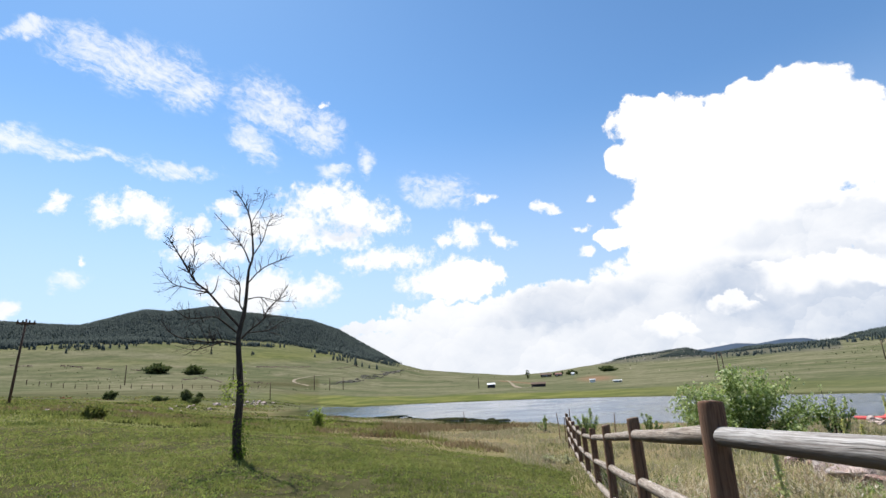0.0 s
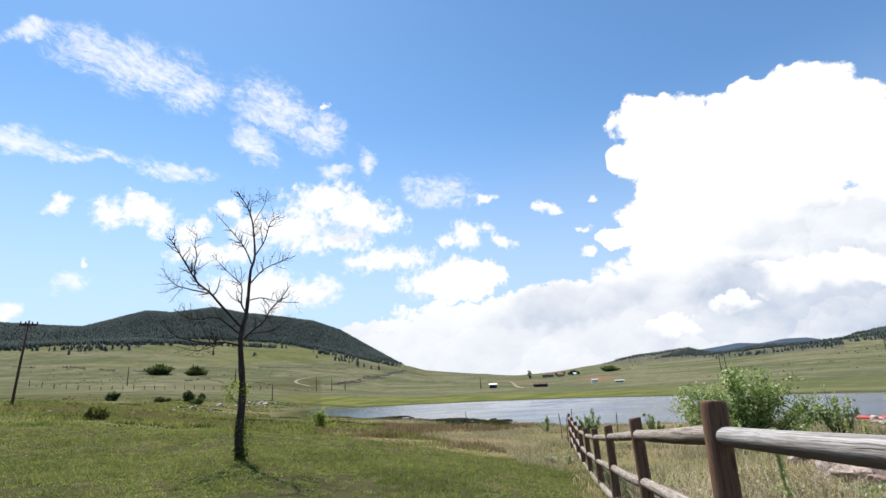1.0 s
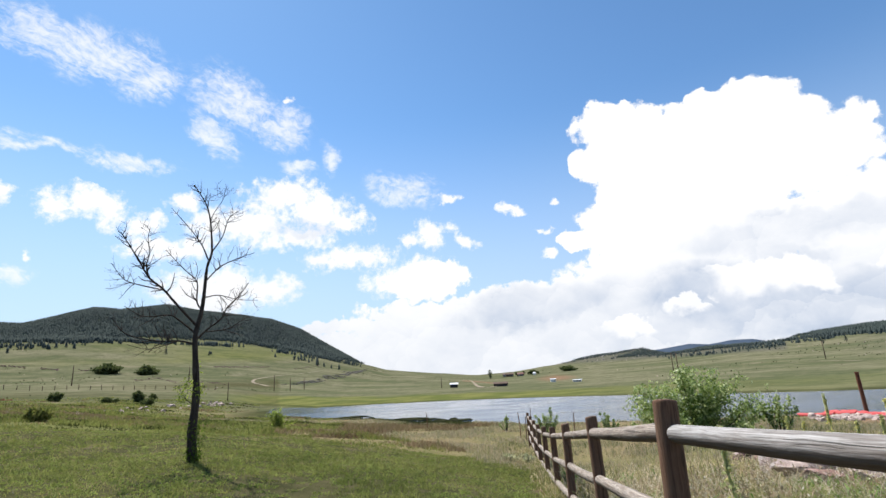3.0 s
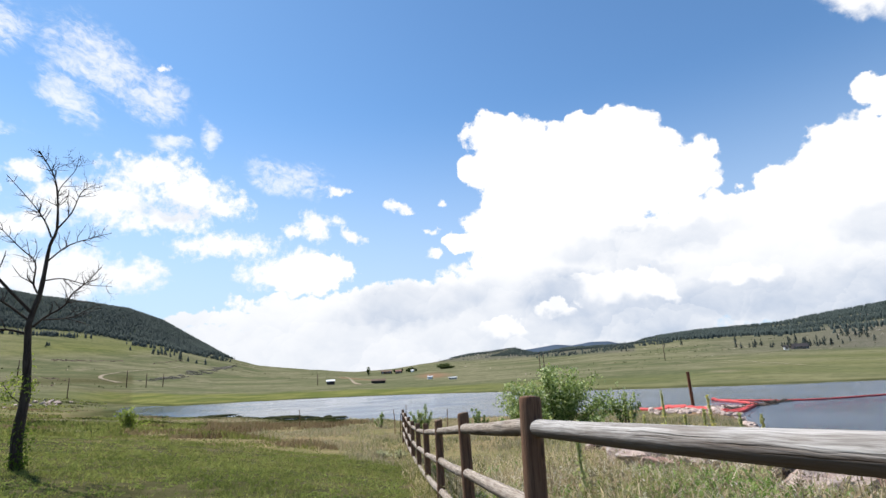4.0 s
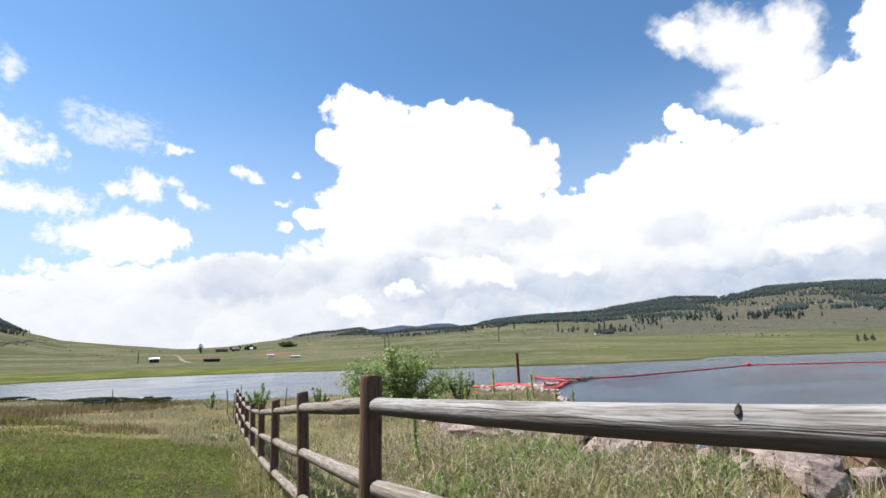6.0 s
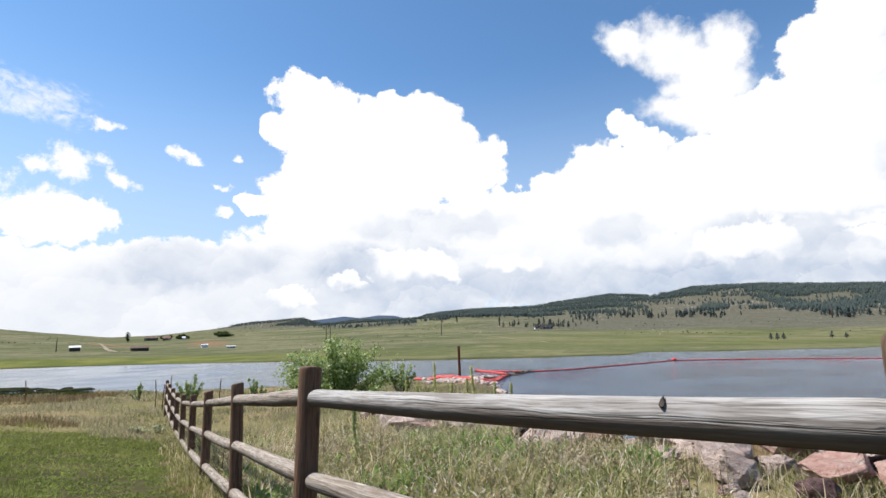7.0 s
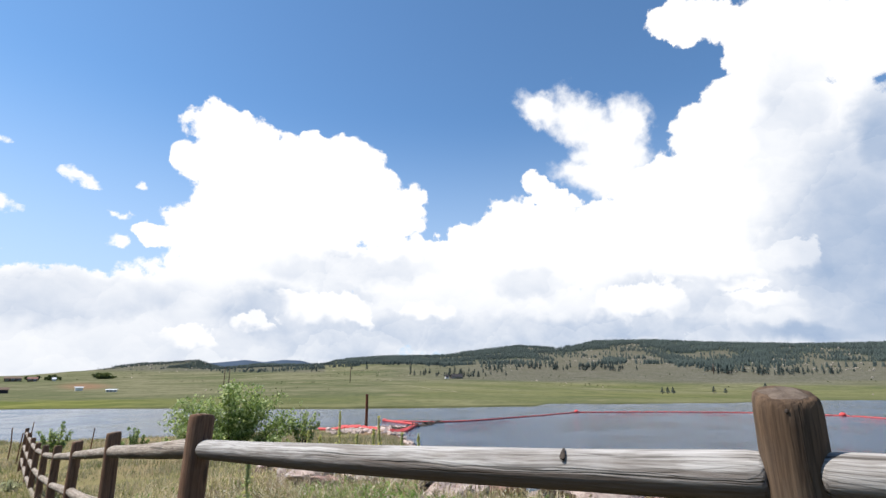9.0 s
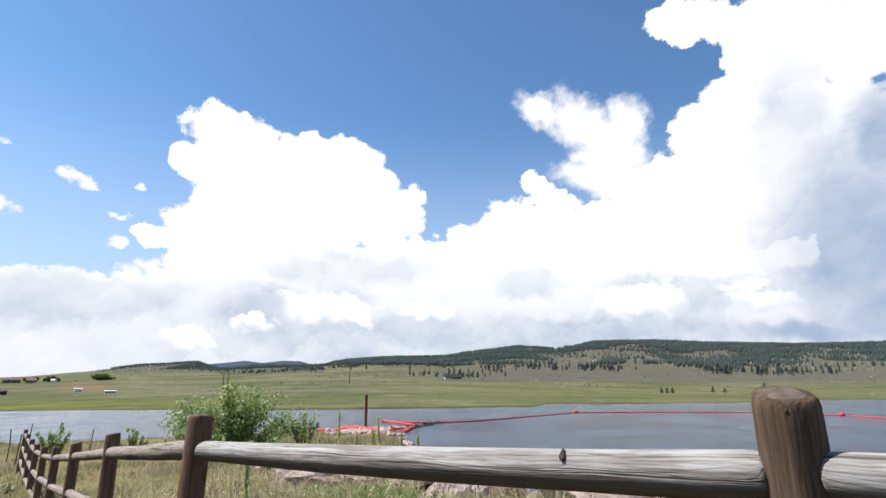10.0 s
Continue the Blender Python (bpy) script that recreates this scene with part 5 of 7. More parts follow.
# pale stones in the far meadow
for _ in range(44):
    a, e, wa = rng.choice(((-33.0, -0.45, 0.7), (-23.9, -1.2, 0.5), (-21.0, -1.2, 0.7), (-17.3, -1.22, 0.9), (-17.3, -1.22, 0.9), (-26.5, -1.1, 1.6)))
    x, y, z, r = spot(a + rng.gauss(0, wa), e + rng.gauss(0, 0.13), 30)
    boulder(rng.choice((1, 3, 5)), x, y, r * rng.uniform(0.004, 0.010), rng.uniform(0, 360), (0, 0), 0.05)

# ---------------------------------------------------------------- lake side bushes
build_bush("bush", *polar(31.2, 24.0), 5.6, 2.7, 12500, 0.125, "large leafy green bush standing at the lake edge", 3, lobes=14)
build_bush("bush", *polar(38.0, 24.5), 1.7, 1.7, 1300, 0.105, "slim green bush beside a larger one at the lake", 4, lobes=5)
build_bush("bush", *polar(27.2, 25.0), 2.2, 1.1, 1900, 0.09, "low yellow-green bush at the lake edge", 6, lobes=5)
build_bush("bush", *polar(22.9, 30.0), 1.3, 1.2, 1000, 0.10, "small green shrub in the dry meadow", 7, lobes=4)
build_bush("bush", *polar(16.9, 34.0), 1.9, 1.5, 1400, 0.11, "small green shrub at the end of the fence", 8, lobes=5)
build_bush("bush", *polar(12.6, 38.0), 1.0, 1.1, 700, 0.10, "small green shrub in the dry meadow", 9, lobes=4)
build_bush("bush", *polar(-11.2, 34.0), 1.7, 1.15, 900, 0.13, "small bright green shrub in the meadow", 10, SHOOT_LEAF, 5)
for n, (az, r, w, h) in enumerate(((12.6, 19.5, 0.8, 0.30), (14.6, 19.0, 0.6, 0.35))):
    build_bush("sage_clump", *polar(az, r), w, h, 520, 0.075, "pale grey-green sage clump at the edge of the lawn", 60 + n, PALE_LEAF, 4)
for az, el, w, h, words, mat in (
        (-31.0, -1.55, 2.1, 1.25, "round pale green shrub in the wet meadow", MARSH), (-30.0, 0.02, 1.3, 0.75, "dark olive scrub bush in the far meadow", SHRUB), (-26.0, -0.38, 1.4, 0.5, "low olive scrub bush in the far meadow", SHRUB),
        (-23.84, -0.48, 1.2, 0.9, "dark olive scrub bush in the far meadow", SHRUB), (-23.0, -0.86, 1.3, 0.7, "dark olive scrub bush in the far meadow", SHRUB), (-22.62, -0.34, 0.8, 0.55, "low olive scrub bush in the far meadow", SHRUB),
        (-26.36, 2.24, 2.3, 0.86, "broad dark green shrub on the pasture", SHRUB), (-23.21, 1.99, 2.1, 0.80, "broad dark green shrub on the pasture", SHRUB), (15.9, -0.1, 1.0, 0.45, "broad dark green shrub on the pasture", SHRUB), (19.6, 0.05, 1.9, 0.5, "broad dark green shrub on the pasture", SHRUB)):
    x, y, z, r = spot(az, el, 30)
    k = radians(1) * r
    build_bush("bush", x, y, w * k, h * k, 1900, 0.085 * k * (w + h), words, int(az * -10 + 500), mat, 8)


# ---------------------------------------------------------------- mullein and dry stalks
def stalk(x, y, tall, seed, dry=False):
    rng = random.Random(seed)
    z = ground_z(x, y)
    ob = thing("mullein" if not dry else "dry_stalk", (x, y, z), "tall pale green mullein stalk among grass" if not dry else "thin dry straw-coloured weed stalk among grass", "weed", "tall weeds by the bank")
    bm = bmesh.new()
    lean = Vector((rng.uniform(-0.04, 0.04), rng.uniform(-0.04, 0.04), 1))
    line = [lean * tall * t + Vector((0.02 * math.sin(3 * t + seed), 0, -0.05 * (1 - t))) for t in (0, 0.3, 0.6, 0.8, 0.93, 1.0)]
    fat = 0.008 if not dry else 0.005
    tube(bm, line, [fat, fat * 0.9, fat * (2.2 if not dry else 0.8), fat * (2.4 if not dry else 0.7), fat * (1.6 if not dry else 0.6), fat * 0.4], 7)
    if not dry:
        for _ in range(240):
            t = rng.uniform(0.55, 1.0)
            leaf_cloud(bm, lean * tall * t, (0.017, 0.017, 0.02), 1, 0.045, rng)
    part("stem", bm, MULLEIN if not dry else DRY_STALK, ob)
    bm = bmesh.new()
    if not dry:
        for n in range(44):
            t, a = rng.uniform(0.0, 0.62), rng.uniform(0, 6.28)
            leaf_cloud(bm, lean * tall * t + Vector((math.cos(a), math.sin(a), 0.2)) * 0.06 * (1 - t), (0.025, 0.025, 0.02), 2, 0.13 * (1 - t), rng)
    else:
        leaf_cloud(bm, lean * tall * 0.93, (0.02, 0.02, 0.07), 14, 0.03, rng)
        leaf_cloud(bm, lean * tall * 0.4, (0.02, 0.02, 0.2), 8, 0.035, rng)
    part("leaves", bm, MULLEIN if not dry else DRY_STALK, ob)


for n, (az, r, tall) in enumerate(((41.7, 15.0, 1.35), (46.0, 13.0, 1.15), (45.3, 13.6, 0.85), (54.3, 13.5, 1.05), (50.0, 13.8, 0.9), (48.3, 14.2, 0.8), (38.6, 16.0, 0.9), (39.8, 15.0, 0.8),
                                    (33.3, 7.2, 1.12), (27.9, 9.5, 1.0), (52.0, 13.8, 0.75), (43.6, 14.4, 0.75))):
    stalk(*polar(az, r), tall, n)
rng = random.Random(9)
for n in range(46):
    az, r = rng.uniform(24, 72), rng.uniform(3.8, 9.5)
    x, y = polar(az, r)
    if fence_side(x, y) > 0.4:
        stalk(x, y, rng.uniform(0.35, 0.85), 100 + n, True)


# ---------------------------------------------------------------- rusty post and float line
def build_rust_post():
    x, y = polar(44.5, 48.6)
    ob = thing("mooring_post", (x, y, max(ground_z(x, y), LAKE_Z) - 0.1), "leaning rusty brown steel mooring post at the water", "post", turn=20)
    bm = bmesh.new()
    tube(bm, [(0, 0, -0.4), (0.0, 0.01, 1.2), (-0.07, 0.0, 3.0)], [0.135, 0.13, 0.125], 12)
    part("pipe", bm, RUST, ob)
    bm = bmesh.new()
    tube(bm, [(-0.07, 0, 2.99), (-0.072, 0, 3.05)], [0.15, 0.145], 12)
    part("cap", bm, RUST, ob)


build_rust_post()


def boom_float(length, radius, seed):
    rng = random.Random(seed)
    bm = bmesh.new()
    xs = (0, 0.03, 0.1, 0.5, 0.9, 0.97, 1.0)
    gs = (0.35, 0.8, 1.0, 1.0, 1.0, 0.8, 0.35)
    tube(bm, [(x * length, 0.03 * math.sin(x * 3 + seed), 0.02 * math.sin(x * 5 + seed)) for x in xs], [g * radius * rng.uniform(0.93, 1.05) for g in gs], 9)
    return bm


def build_boom():
    boom = thing("float_boom", (*polar(46.0, 40.0), LAKE_Z), "red floating containment boom moored across the lake", "boom")
    inv = boom.matrix_world.inverted()
    kinds = [boom_float(1.0, 1.0, s) for s in range(3)]
    meshes = []
    for bm in kinds:
        me = bpy.data.meshes.new("float")
        bm.to_mesh(me)
        bm.free()
        me.materials.append(BOOM_RED)
        me.polygons.foreach_set("use_smooth", np.ones(len(me.polygons), dtype=bool))
        meshes.append(me)

    def lay(points, radius, step):
        line = smooth_line(points, 24)
        run, last = 0.0, line[0]
        for a, b in zip(line, line[1:]):
            run += (b - a).length
            if run >= step:
                ob = new("float", meshes[int(run * 7) % 3])
                ob.parent = boom
                way = b - last
                m = way.normalized().to_track_quat("X", "Z").to_matrix().to_4x4()
                ob.matrix_local = inv @ Matrix.Translation(last) @ m @ Matrix.Diagonal((way.length * 0.97, radius, radius, 1))
                run, last = 0.0, b
        way = line[-1] - last
        if way.length > 0.3:
            ob = new("float", meshes[0])
            ob.parent = boom
            ob.matrix_local = inv @ Matrix.Translation(last) @ way.normalized().to_track_quat("X", "Z").to_matrix().to_4x4() @ Matrix.Diagonal((way.length * 0.97, radius, radius, 1))

    w = LAKE_Z + 0.05
    lay([(43.8, 41.7, w), (47.8, 35.1, w), (60.0, 32.6, w), (72.4, 31.2, w)], 0.09, 1.9)
    lay([(72.4, 31.2, w), (80.5, 22.5, w), (87.2, 11.8, w), (88.0, 0.8, w), (83.6, -4.4, w), (74.0, -12.0, w)], 0.09, 1.9)
    # slack end hauled over the stones of the point, then out to the corner again
    lay([(*polar(41.6, 47.4), -2.66), (*polar(43.0, 46.4), -2.52), (*polar(43.6, 46.2), -2.46), (*polar(44.7, 45.9), -2.64), (*polar(45.4, 45.5), -2.74), (*polar(46.6, 45.0), -2.90), (*polar(48.3, 47.3), w), (*polar(49.05, 50.2), w), (*polar(49.9, 54.6), w)], 0.19, 1.2)
    lay([(*polar(39.6, 47.6), -2.80), (*polar(40.8, 47.0), -2.80), (*polar(42.2, 46.4), -2.66), (*polar(43.3, 46.2), -2.50), (*polar(44.37, 45.6), -2.68), (*polar(45.4, 45.0), -2.82), (*polar(47.0, 45.0), -2.95)], 0.17, 1.3)
    lay([(*polar(44.9, 46.2), -2.60), (*polar(45.9, 45.6), -2.74), (*polar(47.2, 45.4), -2.9), (*polar(48.5, 49.0), w), (*polar(49.9, 54.4), w)], 0.145, 1.4)
    lay([(*polar(45.2, 47.0), -2.65), (*polar(46.4, 46.4), -2.75), (*polar(48.0, 47.4), -2.95), (*polar(49.3, 53.0), w)], 0.11, 1.2)
    lay([(*polar(49.9, 54.4), w), (*polar(49.0, 56.6), w), (43.8, 41.7, w)], 0.15, 1.5)
    for x, y, s in ((72.4, 31.2, 0.36), (88.0, 0.8, 0.42), (43.8, 41.7, 0.27)):
        bm = bmesh.new()
        bmesh.ops.create_icosphere(bm, subdivisions=2, radius=s)
        for v in bm.verts:
            v.co.z *= 0.8
            v.co *= 1 + 0.05 * math.sin(7 * v.co.x + 3 * v.co.y)
        ob = part("buoy", bm, BOOM_RED, boom, "round red buoy", True)
        ob.matrix_local = inv @ pose(x, y, LAKE_Z + s * 0.35)


build_boom()
rng = random.Random(31)
bm = bmesh.new()
for _ in range(150):
    t = rng.random()
    p = Vector((36.0 + 10.5 * t + rng.gauss(0, 0.45), 33.5 + 2.6 * t + rng.gauss(0, 0.3), LAKE_Z + rng.uniform(0.0, 0.16 * (1.1 - t))))
    d = Vector((rng.uniform(-1, 1), rng.uniform(-0.6, 0.6), rng.uniform(-0.1, 0.2))).normalized() * rng.uniform(0.3, 1.1)
    tube(bm, [p, p + d * 0.5 + Vector((0, 0, 0.03)), p + d], [0.05, 0.045, 0.02], 5)
tagged(part("driftwood", bm, BOOM_DARK), "dark wet driftwood caught along the floating boom", "driftwood", kind="stuff")


# ---------------------------------------------------------------- poles
def build_pole(az, e0, e1, cross, start=60.0, lean=0.0, fixed=None):
    if fixed:
        x, y = polar(az, fixed)
        z, r = ground_z(x, y), fixed
    else:
        x, y, z, r = spot(az, e0, start)
    top = 1.35 + r * math.tan(radians(e1)) - z
    ob = thing("utility_pole", (x, y, z), "weathered wooden utility pole standing in the pasture", "utility pole", "utility poles", turn=-az)
    bm = bmesh.new()
    rad = max(0.105, 0.0009 * r * 0.75)
    tube(bm, [(0, 0, -0.6), (lean * 0.5, 0, top * 0.5), (lean, 0, top)], [rad * 1.15, rad, rad * 0.75], 9)
    part("mast", bm, POLE_WOOD, ob, smooth=True)
    if cross:
        bm = bmesh.new()
        box(bm, lean - 0.7, lean + 0.7, -0.18, -0.02, top - 0.5, top - 0.3)
        arm = part("crossarm", bm, POLE_WOOD, ob)
        for k in (-0.62, -0.25, 0.25, 0.62):
            bm = bmesh.new()
            tube(bm, [(lean + k, -0.1, top - 0.3), (lean + k, -0.1, top - 0.18), (lean + k, -0.1, top - 0.1)], [0.05, 0.07, 0.04], 8)
            part("insulator", bm, GLASS_DARK, arm)
    return ob


build_pole(-37.2, 0.3, 7.2, True, lean=0.40, fixed=62.0)
for az, e0, e1 in ((30.0, -0.75, 1.2), (30.45, -0.75, 1.2), (42.6, -0.3, 1.3), (-29.0, 1.3, 3.1), (-19.6, 1.2, 2.6), (-16.0, -0.9, 0.9), (-11.6, -0.2, 1.4), (-10.0, -0.3, 1.0), (-8.6, -0.3, 0.9), (6.0, -1.0, 0.2), (80.0, 0.6, 1.6)):
    build_pole(az, e0, e1, False, 95)


# ---------------------------------------------------------------- farm buildings
def build_house(name, az, el, wide, deep, wall, roof, mat, roof_mat, label, category="shed", windows=0, turn=0.0, overhang=0.25, start=120.0):
    """wide, wall and roof in thousandths of the distance, so that far buildings keep their true look."""
    x, y, z, r = spot(az, el, start)
    k = r / 1000.0
    w, d, h, rf_ = wide * k, deep * k, wall * k, roof * k
    ob = thing(name, (x, y, z - 0.1), label, category, "farm buildings", -az + turn)
    bm = bmesh.new()
    box(bm, -w / 2, w / 2, -d / 2, d / 2, -0.6, h)
    for s in (-1, 1):
        vs = [bm.verts.new(p) for p in ((s * w / 2, -d / 2, h), (s * w / 2, d / 2, h), (s * w / 2, 0, h + rf_))]
        bm.faces.new(vs if s > 0 else vs[::-1])
    part("wall", bm, mat, ob)
    for s in (-1, 1):
        bm = bmesh.new()
        o, t = overhang, 0.14
        y0, y1 = s * (d / 2 + o), 0.0
        z0, z1 = h - o * rf_ / (d / 2), h + rf_
        vs = [bm.verts.new(p) for p in ((-w / 2 - o, y0, z0), (w / 2 + o, y0, z0), (w / 2 + o, y1, z1), (-w / 2 - o, y1, z1), (-w / 2 - o, y0, z0 + t), (w / 2 + o, y0, z0 + t), (w / 2 + o, y1, z1 + t), (-w / 2 - o, y1, z1 + t))]
        for f in ((0, 3, 2, 1), (4, 5, 6, 7), (0, 1, 5, 4), (1, 2, 6, 5), (2, 3, 7, 6), (3, 0, 4, 7)):
            bm.faces.new([vs[i] for i in f])
        bmesh.ops.recalc_face_normals(bm, faces=bm.faces)
        part("roof", bm, roof_mat, ob)
    for n in range(windows):
        bm = bmesh.new()
        cx = -w / 2 + w * (n + 0.5) / windows
        box(bm, cx - w * 0.16 / windows - 0.2, cx + w * 0.16 / windows + 0.2, -d / 2 - 0.05, -d / 2 + 0.02, h * 0.35, h * 0.78)
        pane = part("window", bm, GLASS_DARK, ob)
        bm = bmesh.new()
        hw = w * 0.16 / windows + 0.2
        box(bm, cx - hw - 0.12, cx + hw + 0.12, -d / 2 - 0.09, -d / 2 + 0.01, h * 0.78, h * 0.78 + 0.14)
        box(bm, cx - hw - 0.12, cx + hw + 0.12, -d / 2 - 0.12, -d / 2 + 0.01, h * 0.35 - 0.14, h * 0.35)
        box(bm, cx - hw - 0.12, cx - hw, -d / 2 - 0.09, -d / 2 + 0.01, h * 0.35, h * 0.78)
        box(bm, cx + hw, cx + hw + 0.12, -d / 2 - 0.09, -d / 2 + 0.01, h * 0.35, h * 0.78)
        part("frame", bm, WHITE_WALL, pane, "white window frame")
    return ob


build_house("shed", 7.35, -1.0, 14, 9, 6.5, 2.2, DARK_WALL, ROOF_PALE, "dark wooden shed with a pale metal roof")
build_house("barn", 12.4, -1.15, 26, 11, 5.5, 2.8, DARK_WALL, BROWN_WALL, "long dark open barn with a low roof", "barn")
build_house("house", 13.3, -0.2, 20, 12, 4.5, 2.5, BROWN_WALL, BROWN_WALL, "low brown wooden farmhouse on the hill", "house", 3)
build_house("house", 14.6, -0.2, 12, 10, 4.0, 2.5, BROWN_WALL, ROOF_RED, "small brown farmhouse on the hill", "house", 2)
build_house("shed", 16.1, -0.15, 5, 5, 3.0, 2.0, WHITE_WALL, ROOF_PALE, "small white shed near the farmhouse")
build_house("trailer", 18.0, -1.0, 9.5, 6, 5.0, 1.0, WHITE_WALL, ROOF_PALE, "white box trailer parked on the pasture", "trailer", 0, 8)
build_house("trailer", 20.5, -1.12, 14.5, 6, 3.4, 0.8, WHITE_WALL, ROOF_PALE, "long white trailer parked on the pasture", "trailer", 3, -6)
build_house("house", 54.1, 0.16, 22, 11, 4.0, 4.6, DARK_WALL, DARK_WALL, "dark brown house with a dark gabled roof under pines", "house", 4, 25)
build_house("shed", 53.05, 0.14, 6.0, 5, 4.2, 2.6, WHITE_WALL, DARK_WALL, "small white shed beside the brown house", "shed", 1, 15)


# ---------------------------------------------------------------- conifers
def pine_parts(seed, tall=1.0):
    """Crown and trunk of a ponderosa pine, one metre tall."""
    rng = random.Random(seed)
    crown, trunk = bmesh.new(), bmesh.new()
    tube(trunk, [(0, 0, -0.05), (0.004, 0, 0.5), (0, 0, 0.97)], [0.022, 0.016, 0.003], 6)
    for n in range(70):
        t = rng.uniform(0.16, 0.97)
        reach = 0.27 * (1.02 - t) ** 0.75 * rng.uniform(0.55, 1.15) + 0.015
        a = rng.uniform(0, 6.28)
        tip = Vector((math.cos(a) * reach, math.sin(a) * reach, t - 0.02 - reach * 0.15))
        side = Vector((-math.sin(a), math.cos(a), 0)) * reach * 0.42
        root = Vector((0, 0, t + 0.03))
        lift = Vector((0, 0, 0.035))
        v = [crown.verts.new(p) for p in (root, tip * 0.75 + root * 0.25 + side, tip, tip * 0.75 + root * 0.25 - side, tip * 0.6 + root * 0.4 + lift)]
        for f in ((0, 1, 4), (1, 2, 4), (2, 3, 4), (3, 0, 4), (0, 3, 2), (0, 2, 1)):
            crown.faces.new([v[i] for i in f])
    return crown, trunk


def forest_points(count, seed):
    """Where trees stand on the ridges: thick on the heights, thin and in clumps below."""
    g = np.random.RandomState(seed)
    az = np.where(g.rand(count) < 0.5, g.uniform(-46, 4, count), g.uniform(14, 101, count))
    r = np.sqrt(g.uniform(520 ** 2, 1750 ** 2, count))
    x, y = r * np.sin(np.radians(az)), r * np.cos(np.radians(az))
    z = height(x, y)
    el = np.degrees(np.arctan2(z - 1.35, r))
    field = zones(x, y)
    woods = field["woods"]
    clump = np.clip(waves(x, y, 130, 61, 3) * 2.6 + 0.25, 0, 1) * np.clip(waves(x, y, 30, 62, 2) * 4 + 0.4, 0, 1)
    low = np.where(az > 38, np.clip((el - 0.4) / 1.0, 0, 1) * 0.5, np.where(az < 5, field["low"] ** 1.5 * np.clip((-2 - az) / 4, 0, 1), np.clip((el - 0.75) / 0.6, 0, 0.5)))
    low = np.maximum(low, np.exp(-((az - 52.5) / 3.5) ** 2) * np.clip((el - 0.15) / 0.2, 0, 1) * 0.8)
    # groves on the stony eastern slope: bearing, angle, half widths, thickness
    grove = np.zeros(count)
    for a, e, wa, we, k in ((68.1, 0.75, 0.8, 0.5, 0.8), (67.7, 0.1, 0.35, 0.15, 0.7), (69.6, 1.4, 0.6, 0.4, 0.9), (70.8, 1.85, 1.1, 0.3, 0.9), (71.5, 1.0, 0.8, 0.25, 0.5), (63.8, 1.2, 1.7, 0.25, 0.5), (62.0, 1.2, 0.8, 0.2, 0.5), (77.5, 1.6, 1.3, 0.4, 0.9), (79.6, 1.25, 1.1, 0.5, 0.9), (81.3, 0.9, 1.3, 0.4, 0.9), (69.5, 0.14, 0.4, 0.1, 0.4), (58.0, 1.1, 1.6, 0.25, 0.5), (86.0, 0.5, 3.0, 0.35, 0.7)):
        grove = np.maximum(grove, k * 0.5 * (np.hypot((az - a) / wa, (el - e) / we) < 1.0 + waves(x, y, 25, 66, 2) * 0.6))
    thick = np.maximum(woods, grove)
    keep = g.rand(count) < np.maximum(thick, clump * low)
    tall = g.uniform(5.5, 10.5, count) * np.where((az > 8) & (az < 42), 0.50, np.where(az > 42, 0.78, 0.76)) * np.where(woods > 0.5, 1.0, 0.95)
    return x[keep], y[keep], z[keep], r[keep], tall[keep], woods[keep], g


